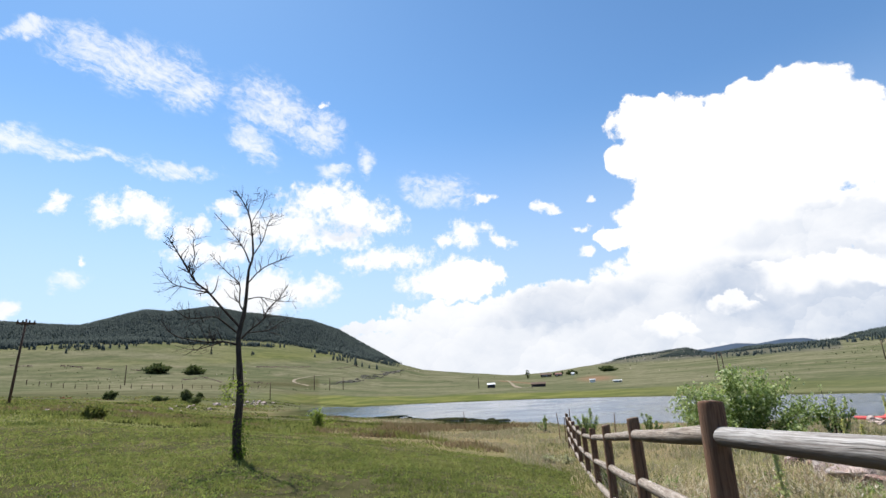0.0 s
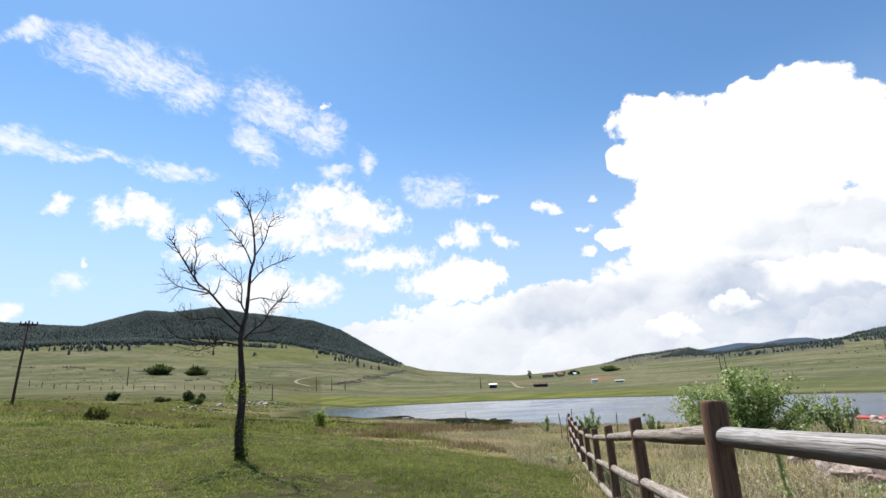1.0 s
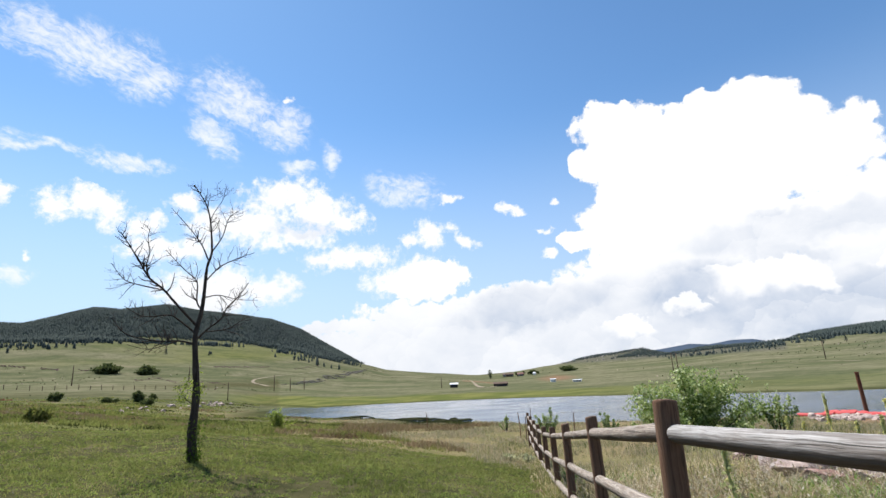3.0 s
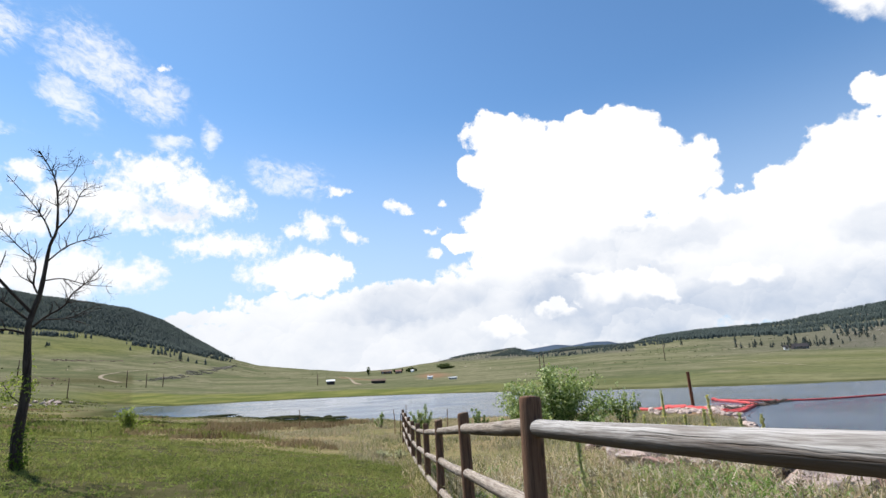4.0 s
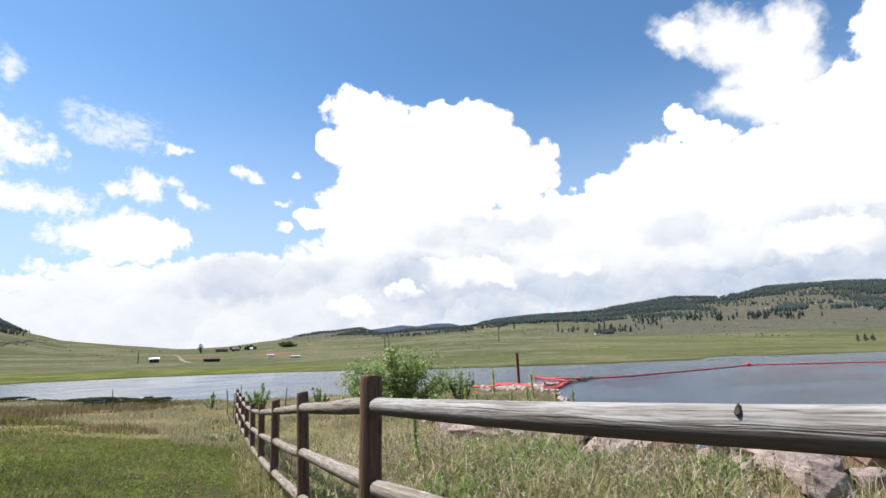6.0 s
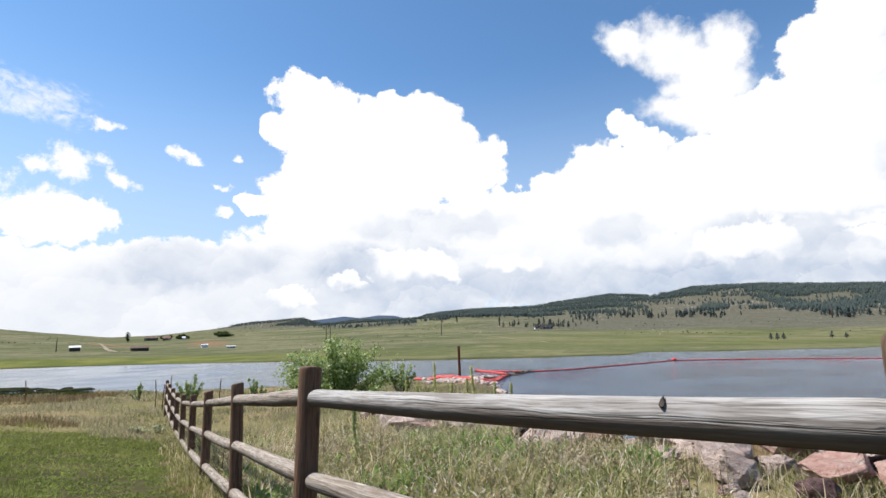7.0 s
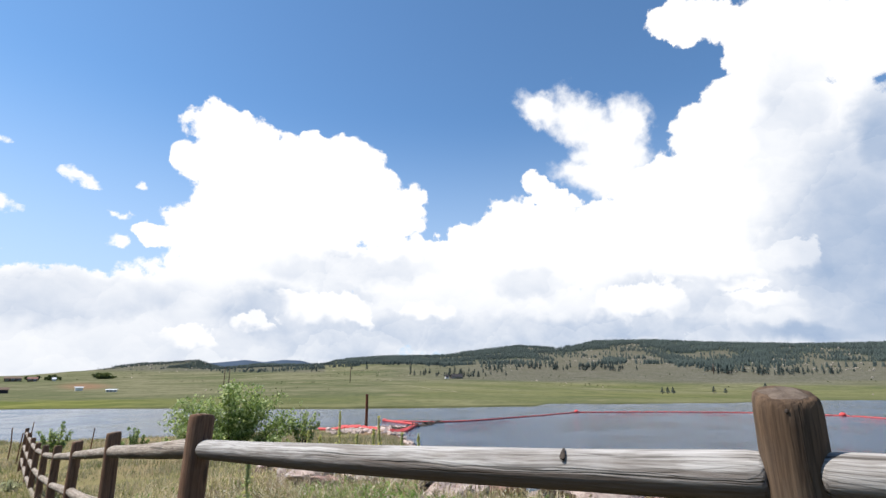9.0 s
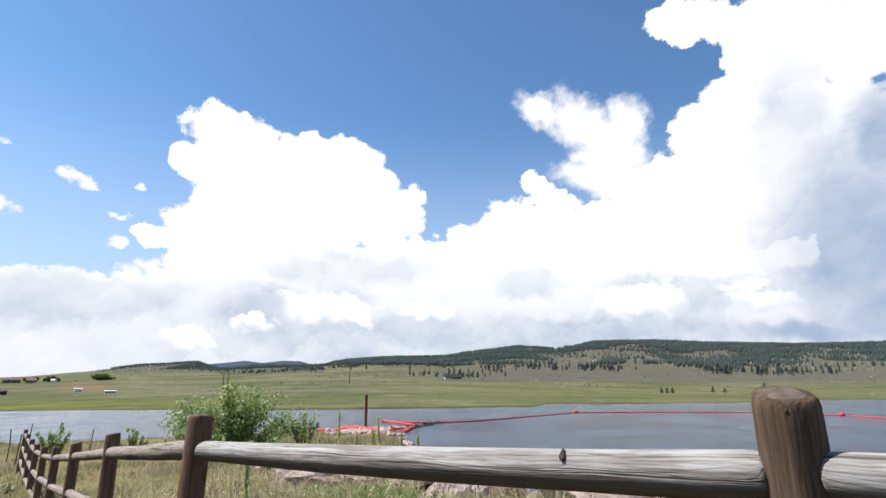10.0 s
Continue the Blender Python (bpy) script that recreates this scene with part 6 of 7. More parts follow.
def build_forest():
    x, y, z, r, tall, woods, g = forest_points(170000, 4)
    single = np.where((woods < 0.2) & (r < 900))[0]
    single = single[np.argsort(r[single])][:150]
    kinds = []
    for s in range(4):
        crown, trunk = pine_parts(s)
        ob = thing("pine_tree", (0, 0, -900), "dark green pine standing on the far hillside", "tree", "pines on the hillside")
        part("crown", crown, PINE, ob)
        part("trunk", trunk, BARK, ob)
        kinds.append(ob)
    # a few that stand alone above the far shore
    for n, (az, el) in enumerate(((75.2, -1.3), (75.7, -1.3), (76.2, -1.29), (79.8, -1.2), (80.8, -1.18), (84.1, -0.85))):
        px, py, pz, pr = spot(az, el, 120)
        ob = copy_thing(kinds[n % 4], pose(px, py, pz, 0, 0, n * 50))
        ob.scale = (pr * 0.020, pr * 0.020, pr * (0.009 if n == 4 else 0.0120))
    # and the row round the brown house
    pick = random.Random(19)
    for n in range(44):
        az, el = (pick.uniform(49.0, 60.0), 0.30 + pick.random() * 0.55) if n % 3 else (54.6 + pick.gauss(0, 0.9), 0.22 + pick.random() * 0.25)
        px, py, pz, pr = spot(az, el, 150)
        ob = copy_thing(kinds[n % 4], pose(px, py, pz, 0, 0, n * 50))
        k = pr * pick.uniform(0.0075, 0.0135)
        ob.scale = (k * 1.2, k * 1.2, k)
    for n, i in enumerate(single):
        if n < 4:
            kinds[n].matrix_world = pose(x[i], y[i], z[i], 0, 0, n * 70)
            kinds[n].scale = (tall[i],) * 3
        else:
            ob = copy_thing(kinds[n % 4], pose(x[i], y[i], z[i], 0, 0, n * 77 % 360))
            ob.scale = (tall[i] * 1.1, tall[i] * 1.1, tall[i])
    rest = np.setdiff1d(np.arange(len(x)), single)
    # two ragged tiers a tree, joined
    m, sides = len(rest), 5
    X, Y, Z, T = x[rest], y[rest], z[rest], tall[rest]
    verts, faces, base = [], [], 0
    for bottom, top, wide in ((0.08, 0.72, 0.25), (0.38, 1.0, 0.20)):
        a = np.linspace(0, 2 * np.pi, sides, endpoint=False)[None, :] + g.uniform(0, 6, (m, 1))
        rad = wide * T[:, None] * g.uniform(0.65, 1.2, (m, sides))
        ring = np.stack([X[:, None] + rad * np.cos(a), Y[:, None] + rad * np.sin(a), Z[:, None] + T[:, None] * (bottom + g.uniform(-0.05, 0.06, (m, sides)))], 2)
        tip = np.stack([X + g.uniform(-0.3, 0.3, m), Y, Z + T * top], 1)[:, None, :]
        verts.append(np.concatenate([ring, tip], 1).reshape(-1, 3))
        k = np.arange(sides)
        f = np.stack([k, (k + 1) % sides, np.full(sides, sides)], 1)[None] + (np.arange(m) * (sides + 1))[:, None, None] + base
        faces.append(f.reshape(-1, 3))
        base += m * (sides + 1)
    ob = mesh_object("forest", np.concatenate(verts), np.concatenate(faces), PINE, smooth=True)
    tagged(ob, "dark pine forest covering the far ridges", "forest", kind="stuff")


build_forest()


def build_far_tree(az, el, tall, wide, seed):
    x, y, z, r = spot(az, el, 150)
    k = r / 1000.0
    rng = random.Random(seed)
    ob = thing("farm_tree", (x, y, z), "tall dark green tree beside the farmhouse", "tree", "trees by the farmhouse", -az)
    bm = bmesh.new()
    tube(bm, [(0, 0, -0.5), (0.1 * k, 0, tall * k * 0.5), (0, 0, tall * k * 0.9)], [0.7 * k, 0.5 * k, 0.1 * k], 7)
    part("trunk", bm, BARK, ob)
    bm = bmesh.new()
    for n in range(26):
        t = rng.uniform(0.22, 1.0)
        leaf_cloud(bm, (rng.gauss(0, wide * k * 0.22), rng.gauss(0, wide * k * 0.22), tall * k * t), (wide * k * 0.12, wide * k * 0.12, tall * k * 0.05), 22, 1.5 * k, rng)
    tagged(part("crown", bm, SHRUB, ob), kind="stuff")


for az, el, tall, wide in ((11.35, -0.3, 15, 5.5), (15.0, -0.1, 6, 4), (14.2, -0.1, 5, 4), (15.5, -0.1, 5, 3), (16.5, -0.1, 5, 3)):
    build_far_tree(az, el, tall, wide, int(az * 10))


# ---------------------------------------------------------------- mud banks at the shallow end
rng = random.Random(15)
for n in range(22):
    az = rng.uniform(-5.0, 7.5)
    r = float(shores(np.array([az]))[0][0]) + abs(rng.gauss(0, 2.6)) - 0.6
    w = rng.choice((0.8, 1.2, 1.6, 2.4, 4.0))
    bm = bmesh.new()
    k_all, ring = 22, []
    a1, a2 = rng.uniform(0, 6), rng.uniform(0, 6)
    for k in range(k_all):
        a = 2 * math.pi * k / k_all
        f = 1 + 0.28 * math.sin(2 * a + a1) + 0.2 * math.sin(5 * a + a2) + rng.uniform(-0.12, 0.12)
        ring.append((w * 0.5 * f * math.cos(a), w * 0.30 * f * math.sin(a)))
    outer = [bm.verts.new((x, y, -0.25)) for x, y in ring]
    inner = [bm.verts.new((x * 0.86, y * 0.86, 0.03 + rng.uniform(0, 0.07))) for x, y in ring]
    crown = [bm.verts.new((x * 0.45, y * 0.45, 0.07 + rng.uniform(0, 0.10))) for x, y in ring]
    top = bm.verts.new((0, 0, 0.13))
    for k in range(k_all):
        q = (k + 1) % k_all
        bm.faces.new((outer[k], outer[q], inner[q], inner[k]))
        bm.faces.new((inner[k], inner[q], crown[q], crown[k]))
        bm.faces.new((crown[k], crown[q], top))
    ob = part("mud_bank", bm, MUD)
    ob.matrix_world = pose(*polar(az, r), LAKE_Z, 0, 0, -az + rng.uniform(-20, 20))
    tagged(ob, "low dark mud bank in the shallow water", "mud bank", "mud banks")


# ---------------------------------------------------------------- cart track on the hillside
def build_track(way_points, wide, label):
    """A strip of bare dirt laid along sight lines over the slope."""
    line = smooth_line([spot(az, el, 130)[:3] for az, el in way_points], 12)
    bm = bmesh.new()
    rows = []
    for i, p in enumerate(line):
        way = line[min(i + 1, len(line) - 1)] - line[max(i - 1, 0)]
        side = Vector((way.y, -way.x, 0)).normalized() * wide * max(0.25, 1.0 - 1.1 * i / len(line)) * (0.8 + 0.3 * math.sin(i * 1.7))
        rows.append([bm.verts.new((q.x, q.y, ground_z(q.x, q.y) + 0.22)) for q in (p - side, p, p + side)])
    for a, b in zip(rows, rows[1:]):
        for k in range(2):
            bm.faces.new((a[k], a[k + 1], b[k + 1], b[k]))
    bmesh.ops.recalc_face_normals(bm, faces=bm.faces)
    tagged(part("cart_track", bm, TRACK), label, "track", kind="structure")


build_track(((-12.2, 0.27), (-12.7, 0.42), (-13.63, 0.72), (-13.5, 1.0), (-12.48, 1.15), (-11.5, 1.26), (-9.8, 1.33), (-8.3, 1.40), (-7.0, 1.52)), 1.7, "pale bare dirt cart track winding over the slope")
build_track(((11.9, -1.19), (10.2, -1.14), (9.5, -0.62), (8.9, -0.30), (7.7, -0.40)), 2.0, "pale dirt track curving down to the barn")
build_track(((39.9, -0.42), (44.4, -0.58), (48.8, -0.66), (51.5, -1.0), (54.5, -1.38)), 1.0, "faint pale track across the lakeside pasture")
build_track(((56.5, 0.05), (54.8, 0.02), (53.2, -0.02), (51.0, 0.02)), 1.0, "pale dirt drive beside the dark house")


# ---------------------------------------------------------------- wire fence of the pasture
wire_fence = None
for n in range(22):
    az = -36.2 + 0.86 * n
    el = float(np.interp(az, (-36, -34.5, -33.2, -31, -28.5, -25.9, -22, -18), (1.62, 1.34, 1.2, 1.0, 0.93, 0.75, 0.55, 0.35)))
    x, y, z, r = spot(az, el, 60)
    if wire_fence is None:
        wire_fence = thing("wire_fence", (x, y, z), "row of thin weathered stakes of a wire fence across the pasture", "fence")
    bm = bmesh.new()
    tall = r * math.tan(radians(0.42)) * (0.85 + 0.3 * hash2(n, 3, 5))
    tube(bm, [(0, 0, -0.3), (0.02 * tall, 0, tall * 0.5), (0.06 * tall * math.sin(n * 2.1), 0, tall)], [r * 0.0005] * 3, 6)
    ob = part("stake", bm, POLE_WOOD, wire_fence)
    ob.matrix_local = wire_fence.matrix_world.inverted() @ pose(x, y, z)


# ---------------------------------------------------------------- rock ledges and rubble of the hillsides
def rubble(name, x, y, size, mat, label, seed, flat=0.6):
    """Many broken stones as one mesh: lopsided blocks of eight faces each."""
    g = np.random.RandomState(seed)
    n = len(x)
    turn = g.uniform(0, 6.28, n)
    z = height(x, y) + size * flat * 0.2
    at = np.stack([x, y, z], 1)
    out = []
    for a, up in ((0, 0), (1.57, 0), (3.14, 0), (4.71, 0), (0.5, 1), (2.8, -1)):
        rad = (g.uniform(0.7, 1.3, n) if up == 0 else g.uniform(0.0, 0.4, n)) * size * 0.5
        out.append(at + np.stack([rad * np.cos(turn + a), rad * np.sin(turn + a), g.uniform(-0.12, 0.12, n) * size + up * size * flat * g.uniform(0.4, 0.7, n)], 1))
    tri = np.array([(0, 1, 4), (1, 2, 4), (2, 3, 4), (3, 0, 4), (1, 0, 5), (2, 1, 5), (3, 2, 5), (0, 3, 5)])
    faces = (tri[None] + (np.arange(n) * 6)[:, None, None]).reshape(-1, 3)
    return tagged(mesh_object(name, np.stack(out, 1).reshape(-1, 3), faces, mat), label, "stones", kind="stuff")


def build_ledges():
    """Low broken ledges: stones strung along the slope at some bearing and angle."""
    g = np.random.RandomState(71)
    xs, ys, ss = [], [], []
    for a0, e0, a1, e1, many, thick in ((-34.0, 3.17, -32.4, 3.0, 60, 0.035), (-31.4, 2.88, -30.1, 2.71, 50, 0.035), (-28.6, 2.62, -27.6, 2.58, 30, 0.03), (-24.2, 1.50, -22.4, 1.64, 45, 0.06), (-22.4, 1.64, -20.7, 1.15, 45, 0.07),
                                        (-17.6, 2.50, -12.0, 2.20, 130, 0.04), (-18.5, 1.1, -16.2, 0.75, 40, 0.05), (-37.5, 3.3, -36.0, 3.2, 30, 0.03), (-9.5, 1.9, -7.0, 2.1, 40, 0.04), (-21, 0.62, -17.0, 0.30, 40, 0.05)):
        for _ in range(many):
            t = g.rand()
            x, y, z, r = spot(a0 + (a1 - a0) * t + g.normal(0, 0.05), e0 + (e1 - e0) * t + g.normal(0, thick), 60)
            xs.append(x)
            ys.append(y)
            ss.append(r * g.uniform(0.0012, 0.0034))
    rubble("ledge_rocks", np.array(xs), np.array(ys), np.array(ss), DARK_ROCK, "dark broken rock ledges on the grassy hillside", 72, 0.45)
    # the stony shelf east of the cart track
    x, y, r, az, g = scatter(70000, -11.0, -2.0, 150, 900, 1.0, 44)
    e = np.degrees(np.arctan2(height(x, y) - 1.35, r))
    mid = np.interp(az, (-10, -7.45, -5, -2.4), (0.38, 0.52, 0.92, 1.36))
    keep = np.abs(e - mid) < np.interp(az, (-10.6, -9.5, -7, -4.5, -2.3), (0.05, 0.22, 0.36, 0.26, 0.08)) * (0.5 + np.clip(waves(x, y, 25, 83, 3) * 1.5 + 0.3, 0, 1))
    keep &= g.rand(len(x)) < np.clip(0.35 + waves(x, y, 9, 84, 2) * 1.6, 0, 1)
    rubble("shelf_rocks", x[keep], y[keep], r[keep] * g.uniform(0.0012, 0.0034, keep.sum()), SHELF_ROCK, "grey-brown rubble on a stony shelf of the slope", 73, 0.5)
    # pale outcrops between the pines of the eastern ridge and on the low hump
    x, y, r, az, g = scatter(9000, 20, 96, 500, 1450, 1.3, 85)
    e = np.degrees(np.arctan2(height(x, y) - 1.35, r))
    lowest = np.where(az < 40, 0.9, np.interp(az, (40, 58, 68, 75, 82, 96), (1.0, 0.75, 0.9, 1.0, 0.2, 0.2)))
    keep = (e > lowest) & (g.rand(len(x)) < np.clip(waves(x, y, 70, 86, 3) * 1.8 - 0.05, 0, 0.5)) & (az > 21) & ((az < 31) | (az > 57))
    rubble("outcrop_rocks", x[keep], y[keep], r[keep] * g.uniform(0.0015, 0.0042, keep.sum()), OUTCROP, "pale rock outcrops between the pines of the ridge", 87, 0.7)


# ---------------------------------------------------------------- meadow clutter
x, y, z, r = spot(-33.4, 0.35, 50)
bm = bmesh.new()
for n in range(5):
    box(bm, -0.9 + n * 0.4, -0.45 + n * 0.4, -0.3 + 0.05 * n, 0.35, -0.1, 0.18 + 0.12 * math.sin(n * 2.1))
tarp = part("tarp", bm, CLAY)
tarp.matrix_world = pose(x, y, z, 0, 6, 30)
tagged(tarp, "crumpled orange tarp lying in the meadow", "tarp")
for n, (az, r, tall) in enumerate(((14.6, 30, 1.3), (14.0, 32, 1.5), (19.6, 30.0, 1.3), (4.2, 40, 1.3), (15.2, 36.0, 1.6))):
    x, y = polar(az, r)
    ob = thing("fence_stake", (x, y, ground_z(x, y)), "thin dark steel stake in the dry meadow", "stake", "meadow stakes")
    bm = bmesh.new()
    tube(bm, [(0, 0, -0.3), (0.02, 0, tall * 0.5), (0.05 * (-1) ** n, 0, tall)], [0.025, 0.025, 0.022], 6)
    part("rod", bm, RUST, ob)


# ---------------------------------------------------------------- grass
def blades(name, x, y, tall, wide, lean, mat, label, category, seed, bends=2, lift=0.0):
    """Many grass blades as one mesh: each a narrow strip that bends over to its tip."""
    g = np.random.RandomState(seed)
    n = len(x)
    z = height(x, y) - 0.015 + lift
    a, b = g.uniform(0, 2 * np.pi, n), g.uniform(0, 2 * np.pi, n)
    side = np.stack([np.cos(a), np.sin(a), np.zeros(n)], 1) * (wide / 2)[:, None]
    bow = np.stack([np.cos(b), np.sin(b), np.zeros(n)], 1) * (tall * lean)[:, None]
    root = np.stack([x, y, z], 1)
    up = np.array([0, 0, 1.0])
    rows = []
    for i in range(bends):
        t = i / bends
        p = root + bow * (t * t) + up * (tall * t * (1 - 0.15 * t * np.minimum(lean, 1)))[:, None]
        rows += [p - side * (1 - 0.35 * t), p + side * (1 - 0.35 * t)]
    rows.append(root + bow + up * (tall * (1 - 0.3 * np.minimum(lean, 1)))[:, None])
    k = len(rows)
    verts = np.stack(rows, 1).reshape(-1, 3)
    tri = []
    for i in range(bends - 1):
        q = 2 * i
        tri += [(q, q + 1, q + 3), (q, q + 3, q + 2)]
    tri.append((k - 3, k - 2, k - 1))
    faces = (np.array(tri)[None] + (np.arange(n) * k)[:, None, None]).reshape(-1, 3)
    ob = mesh_object(name, verts, faces, mat)
    return tagged(ob, label, category, kind="stuff")


def scatter(n, az0, az1, r0, r1, power, seed):
    g = np.random.RandomState(seed)
    az = np.radians(g.uniform(az0, az1, n))
    r = (r0 ** power + (r1 ** power - r0 ** power) * g.rand(n)) ** (1 / power)
    return r * np.sin(az), r * np.cos(az), r, np.degrees(az), g


def banded(name, x, y, r, tall, wide, g, seed):
    """Wet meadow in bands and patches: bright grass, dark sedge, yellow-green and russet growth, each a mesh."""
    az = np.degrees(np.arctan2(x, y))
    pick = waves(az * 0.55, np.log(r) * 26, 2.6, seed + 300, 3) + 0.6 * waves(x, y, 2.5, seed + 301, 2) + g.normal(0, 0.05, len(x))
    for low, high, mat, words in ((-9, -0.30, RUSSET, "russet seeding grass of the wet meadow"), (-0.30, 0.02, MARSH, "yellow-green marsh grass beyond the lawn"), (0.02, 0.34, FRESH, "fresh bright green grass beyond the lawn"), (0.34, 9, SEDGE, "dark green sedge of the wet meadow")):
        k = (pick >= low) & (pick < high)
        blades(name, x[k], y[k], tall[k], wide[k], g.uniform(0.1, 0.8, k.sum()), mat, words, "grass", seed, 2)


def grow_grass():
    # mown lawn with clover
    x, y, r, az, g = scatter(260000, -48, 30, 3.6, 34, 0.5, 1)
    keep = (fence_side(x, y) < -0.12) & (r < lawn_edge(az) + waves(x, y, 5, 21, 3) * 2.0 + 1.0) & (g.rand(len(x)) < np.clip(waves(x, y, 0.7, 51, 3) * 2.2 + 0.55, 0.12, 1))
    x, y, r = x[keep], y[keep], r[keep]
    worn = r + waves(x, y, 3.5, 74, 3) * 7 < 9.0
    xw, yw, rw = x[worn], y[worn], r[worn]
    blades("worn_grass", xw, yw, g.uniform(0.02, 0.06, len(xw)), (0.006 + rw * 0.00075) * g.uniform(0.7, 1.6, len(xw)), g.uniform(0.3, 1.4, len(xw)), LAWN_DRY, "short worn brownish lawn near the path", "grass", 17, 1)
    x, y, r = x[~worn], y[~worn], r[~worn]
    blades("lawn_grass", x, y, g.uniform(0.03, 0.095, len(x)), (0.006 + r * 0.0008) * g.uniform(0.7, 1.6, len(x)), g.uniform(0.2, 1.3, len(x)), LAWN, "short mown green lawn with clover and worn patches", "grass", 2, 1)
    cx, cy, cr, ca, gt = scatter(15000, -48, 28, 4.2, 27, 0.55, 18)
    ok = (fence_side(cx, cy) < -0.3) & (cr < lawn_edge(ca)) & (waves(cx, cy, 3.0, 76, 3) + 0.5 * waves(cx, cy, 0.6, 77, 2) + np.clip((cr - 11) / 14, -0.5, 0.15) > 0.0)
    cx, cy, cr = np.repeat(cx[ok], 11), np.repeat(cy[ok], 11), np.repeat(cr[ok], 11)
    n = len(cx)
    blades("lawn_tuft", cx + gt.normal(0, 0.035, n), cy + gt.normal(0, 0.035, n), gt.uniform(0.05, 0.14, n), (0.006 + cr * 0.0008) * gt.uniform(0.7, 1.5, n), gt.uniform(0.2, 1.0, n), FRESH, "fresh green tufts standing up in the lawn", "grass", 19, 1)
    xn, yn, rn_, an, gn = scatter(60000, -180, 180, 0.5, 9, 1.2, 95)
    kn = (fence_side(xn, yn) < -0.15) & ((rn_ < 3.9) | (np.abs(an + 10) > 40))
    blades("near_grass", xn[kn], yn[kn], gn.uniform(0.02, 0.06, kn.sum()), gn.uniform(0.006, 0.012, kn.sum()), gn.uniform(0.3, 1.4, kn.sum()), LAWN_DRY, "short worn lawn before the fence", "grass", 96, 1)
    # clover in patches, with a few flower heads
    x, y, r, az, g = scatter(130000, -48, 28, 3.8, 28, 0.5, 11)
    keep = (fence_side(x, y) < -0.15) & (r < lawn_edge(az)) & (waves(x, y, 0.2, 75, 2) * 1.2 + 0.7 * waves(x, y, 1.2, 71, 3) + 0.5 * waves(x, y, 6, 72, 2) > 0.12)
    x, y, r = x[keep], y[keep], r[keep]
    blades("clover", x, y, g.uniform(0.03, 0.09, len(x)), (0.010 + r * 0.0011) * g.uniform(0.7, 1.5, len(x)), g.uniform(0.6, 1.6, len(x)), CLOVER, "bright green clover patches in the lawn", "clover", 12, 2)
    x, y, r, az, g = scatter(700, -46, 24, 4.5, 18, 0.6, 15)
    keep = (fence_side(x, y) < -0.3) & (waves(x, y, 2.5, 73, 2) > 0.05)
    blades("clover_flower", x[keep], y[keep], g.uniform(0.035, 0.055, keep.sum()), g.uniform(0.012, 0.02, keep.sum()), g.uniform(0.1, 0.4, keep.sum()), FLOWER, "small white clover flowers in the lawn", "flower", 16, 1)
    # dry meadow beyond the lawn
    x, y, r, az, g = scatter(330000, -46, 50, 13, 72, 0.6, 3)
    rn, _ = shores(az)
    clump = waves(x, y, 2.2, 52, 3)
    keep = (r > lawn_edge(az) - 1.0 + waves(x, y, 5, 21, 3) * 2.0) & (r < np.where(az > -13, rn - np.where(az < 9, 7.5 + 5.0 * waves(x, y, 6, 93, 2), 0.8), 72)) & (g.rand(len(x)) < 0.5 + clump)
    keep &= ~((fence_side(x, y) > 0) & (r < 14)) & ~((az > 43.4 + waves(x, y, 3, 92, 2) * 1.5) & (r > 35) & (g.rand(len(x)) < 0.93))
    x, y, r, clump, az = x[keep], y[keep], r[keep], clump[keep], az[keep]
    # dark sedge along the muddy margin
    xm, ym, rm, am, gm = scatter(60000, -15, 9, 42, 95, 1.0, 35)
    rnm, _ = shores(am)
    km = (rm > rnm - 10 + 4 * waves(xm, ym, 6, 93, 2)) & (rm < rnm + 1.0) & (gm.rand(len(xm)) < 0.45 + waves(xm, ym, 2.5, 97, 2))
    blades("sedge", xm[km], ym[km], gm.uniform(0.05, 0.16, km.sum()), rm[km] * 0.0013 * gm.uniform(0.6, 1.6, km.sum()), gm.uniform(0.1, 0.8, km.sum()), SEDGE, "dark green sedge on the muddy lake margin", "grass", 36, 2)
    # rank scrub of the wet ground beyond
    x2, y2, r2, az2, g2 = scatter(70000, -47, -8, 40, 150, 0.8, 33)
    rn2, rf2 = shores(az2)
    c2 = waves(x2, y2, 6, 59, 3)
    el2 = np.degrees(np.arctan2(height(x2, y2) - 1.35, r2))
    k2 = (np.hypot((az2 + 12.5) / 3.6, (el2 + 2.35) / 0.36) > 1.0 + 0.3 * c2) & (g2.rand(len(x2)) < 0.4 + c2 * 1.4) & ((az2 < -13) | (r2 < rn2 - 1))
    x2, y2, r2, c2 = x2[k2], y2[k2], r2[k2], c2[k2]
    banded("wet_meadow", x2, y2, r2, g2.uniform(0.08, 0.28, len(x2)) * (1 + 1.1 * c2), r2 * 0.0012 * g2.uniform(0.6, 1.8, len(x2)), g2, 34)
    wet = az + waves(x, y, 9, 58, 3) * 22 + np.clip(r - 34, -12, 20) * 0.4 < -1
    banded("marsh_grass", x[wet], y[wet], r[wet], g.uniform(0.10, 0.28, wet.sum()) * (1 + 1.1 * clump[wet]) * np.clip((r[wet] - lawn_edge(az[wet])) / 7 + 0.3, 0.22, 1), (0.006 + r[wet] * 0.0009) * g.uniform(0.6, 1.5, wet.sum()), g, 14)
    x, y, r, clump = x[~wet], y[~wet], r[~wet], clump[~wet]
    az = np.degrees(np.arctan2(x, y))
    el = np.degrees(np.arctan2(height(x, y) - 1.35, r))
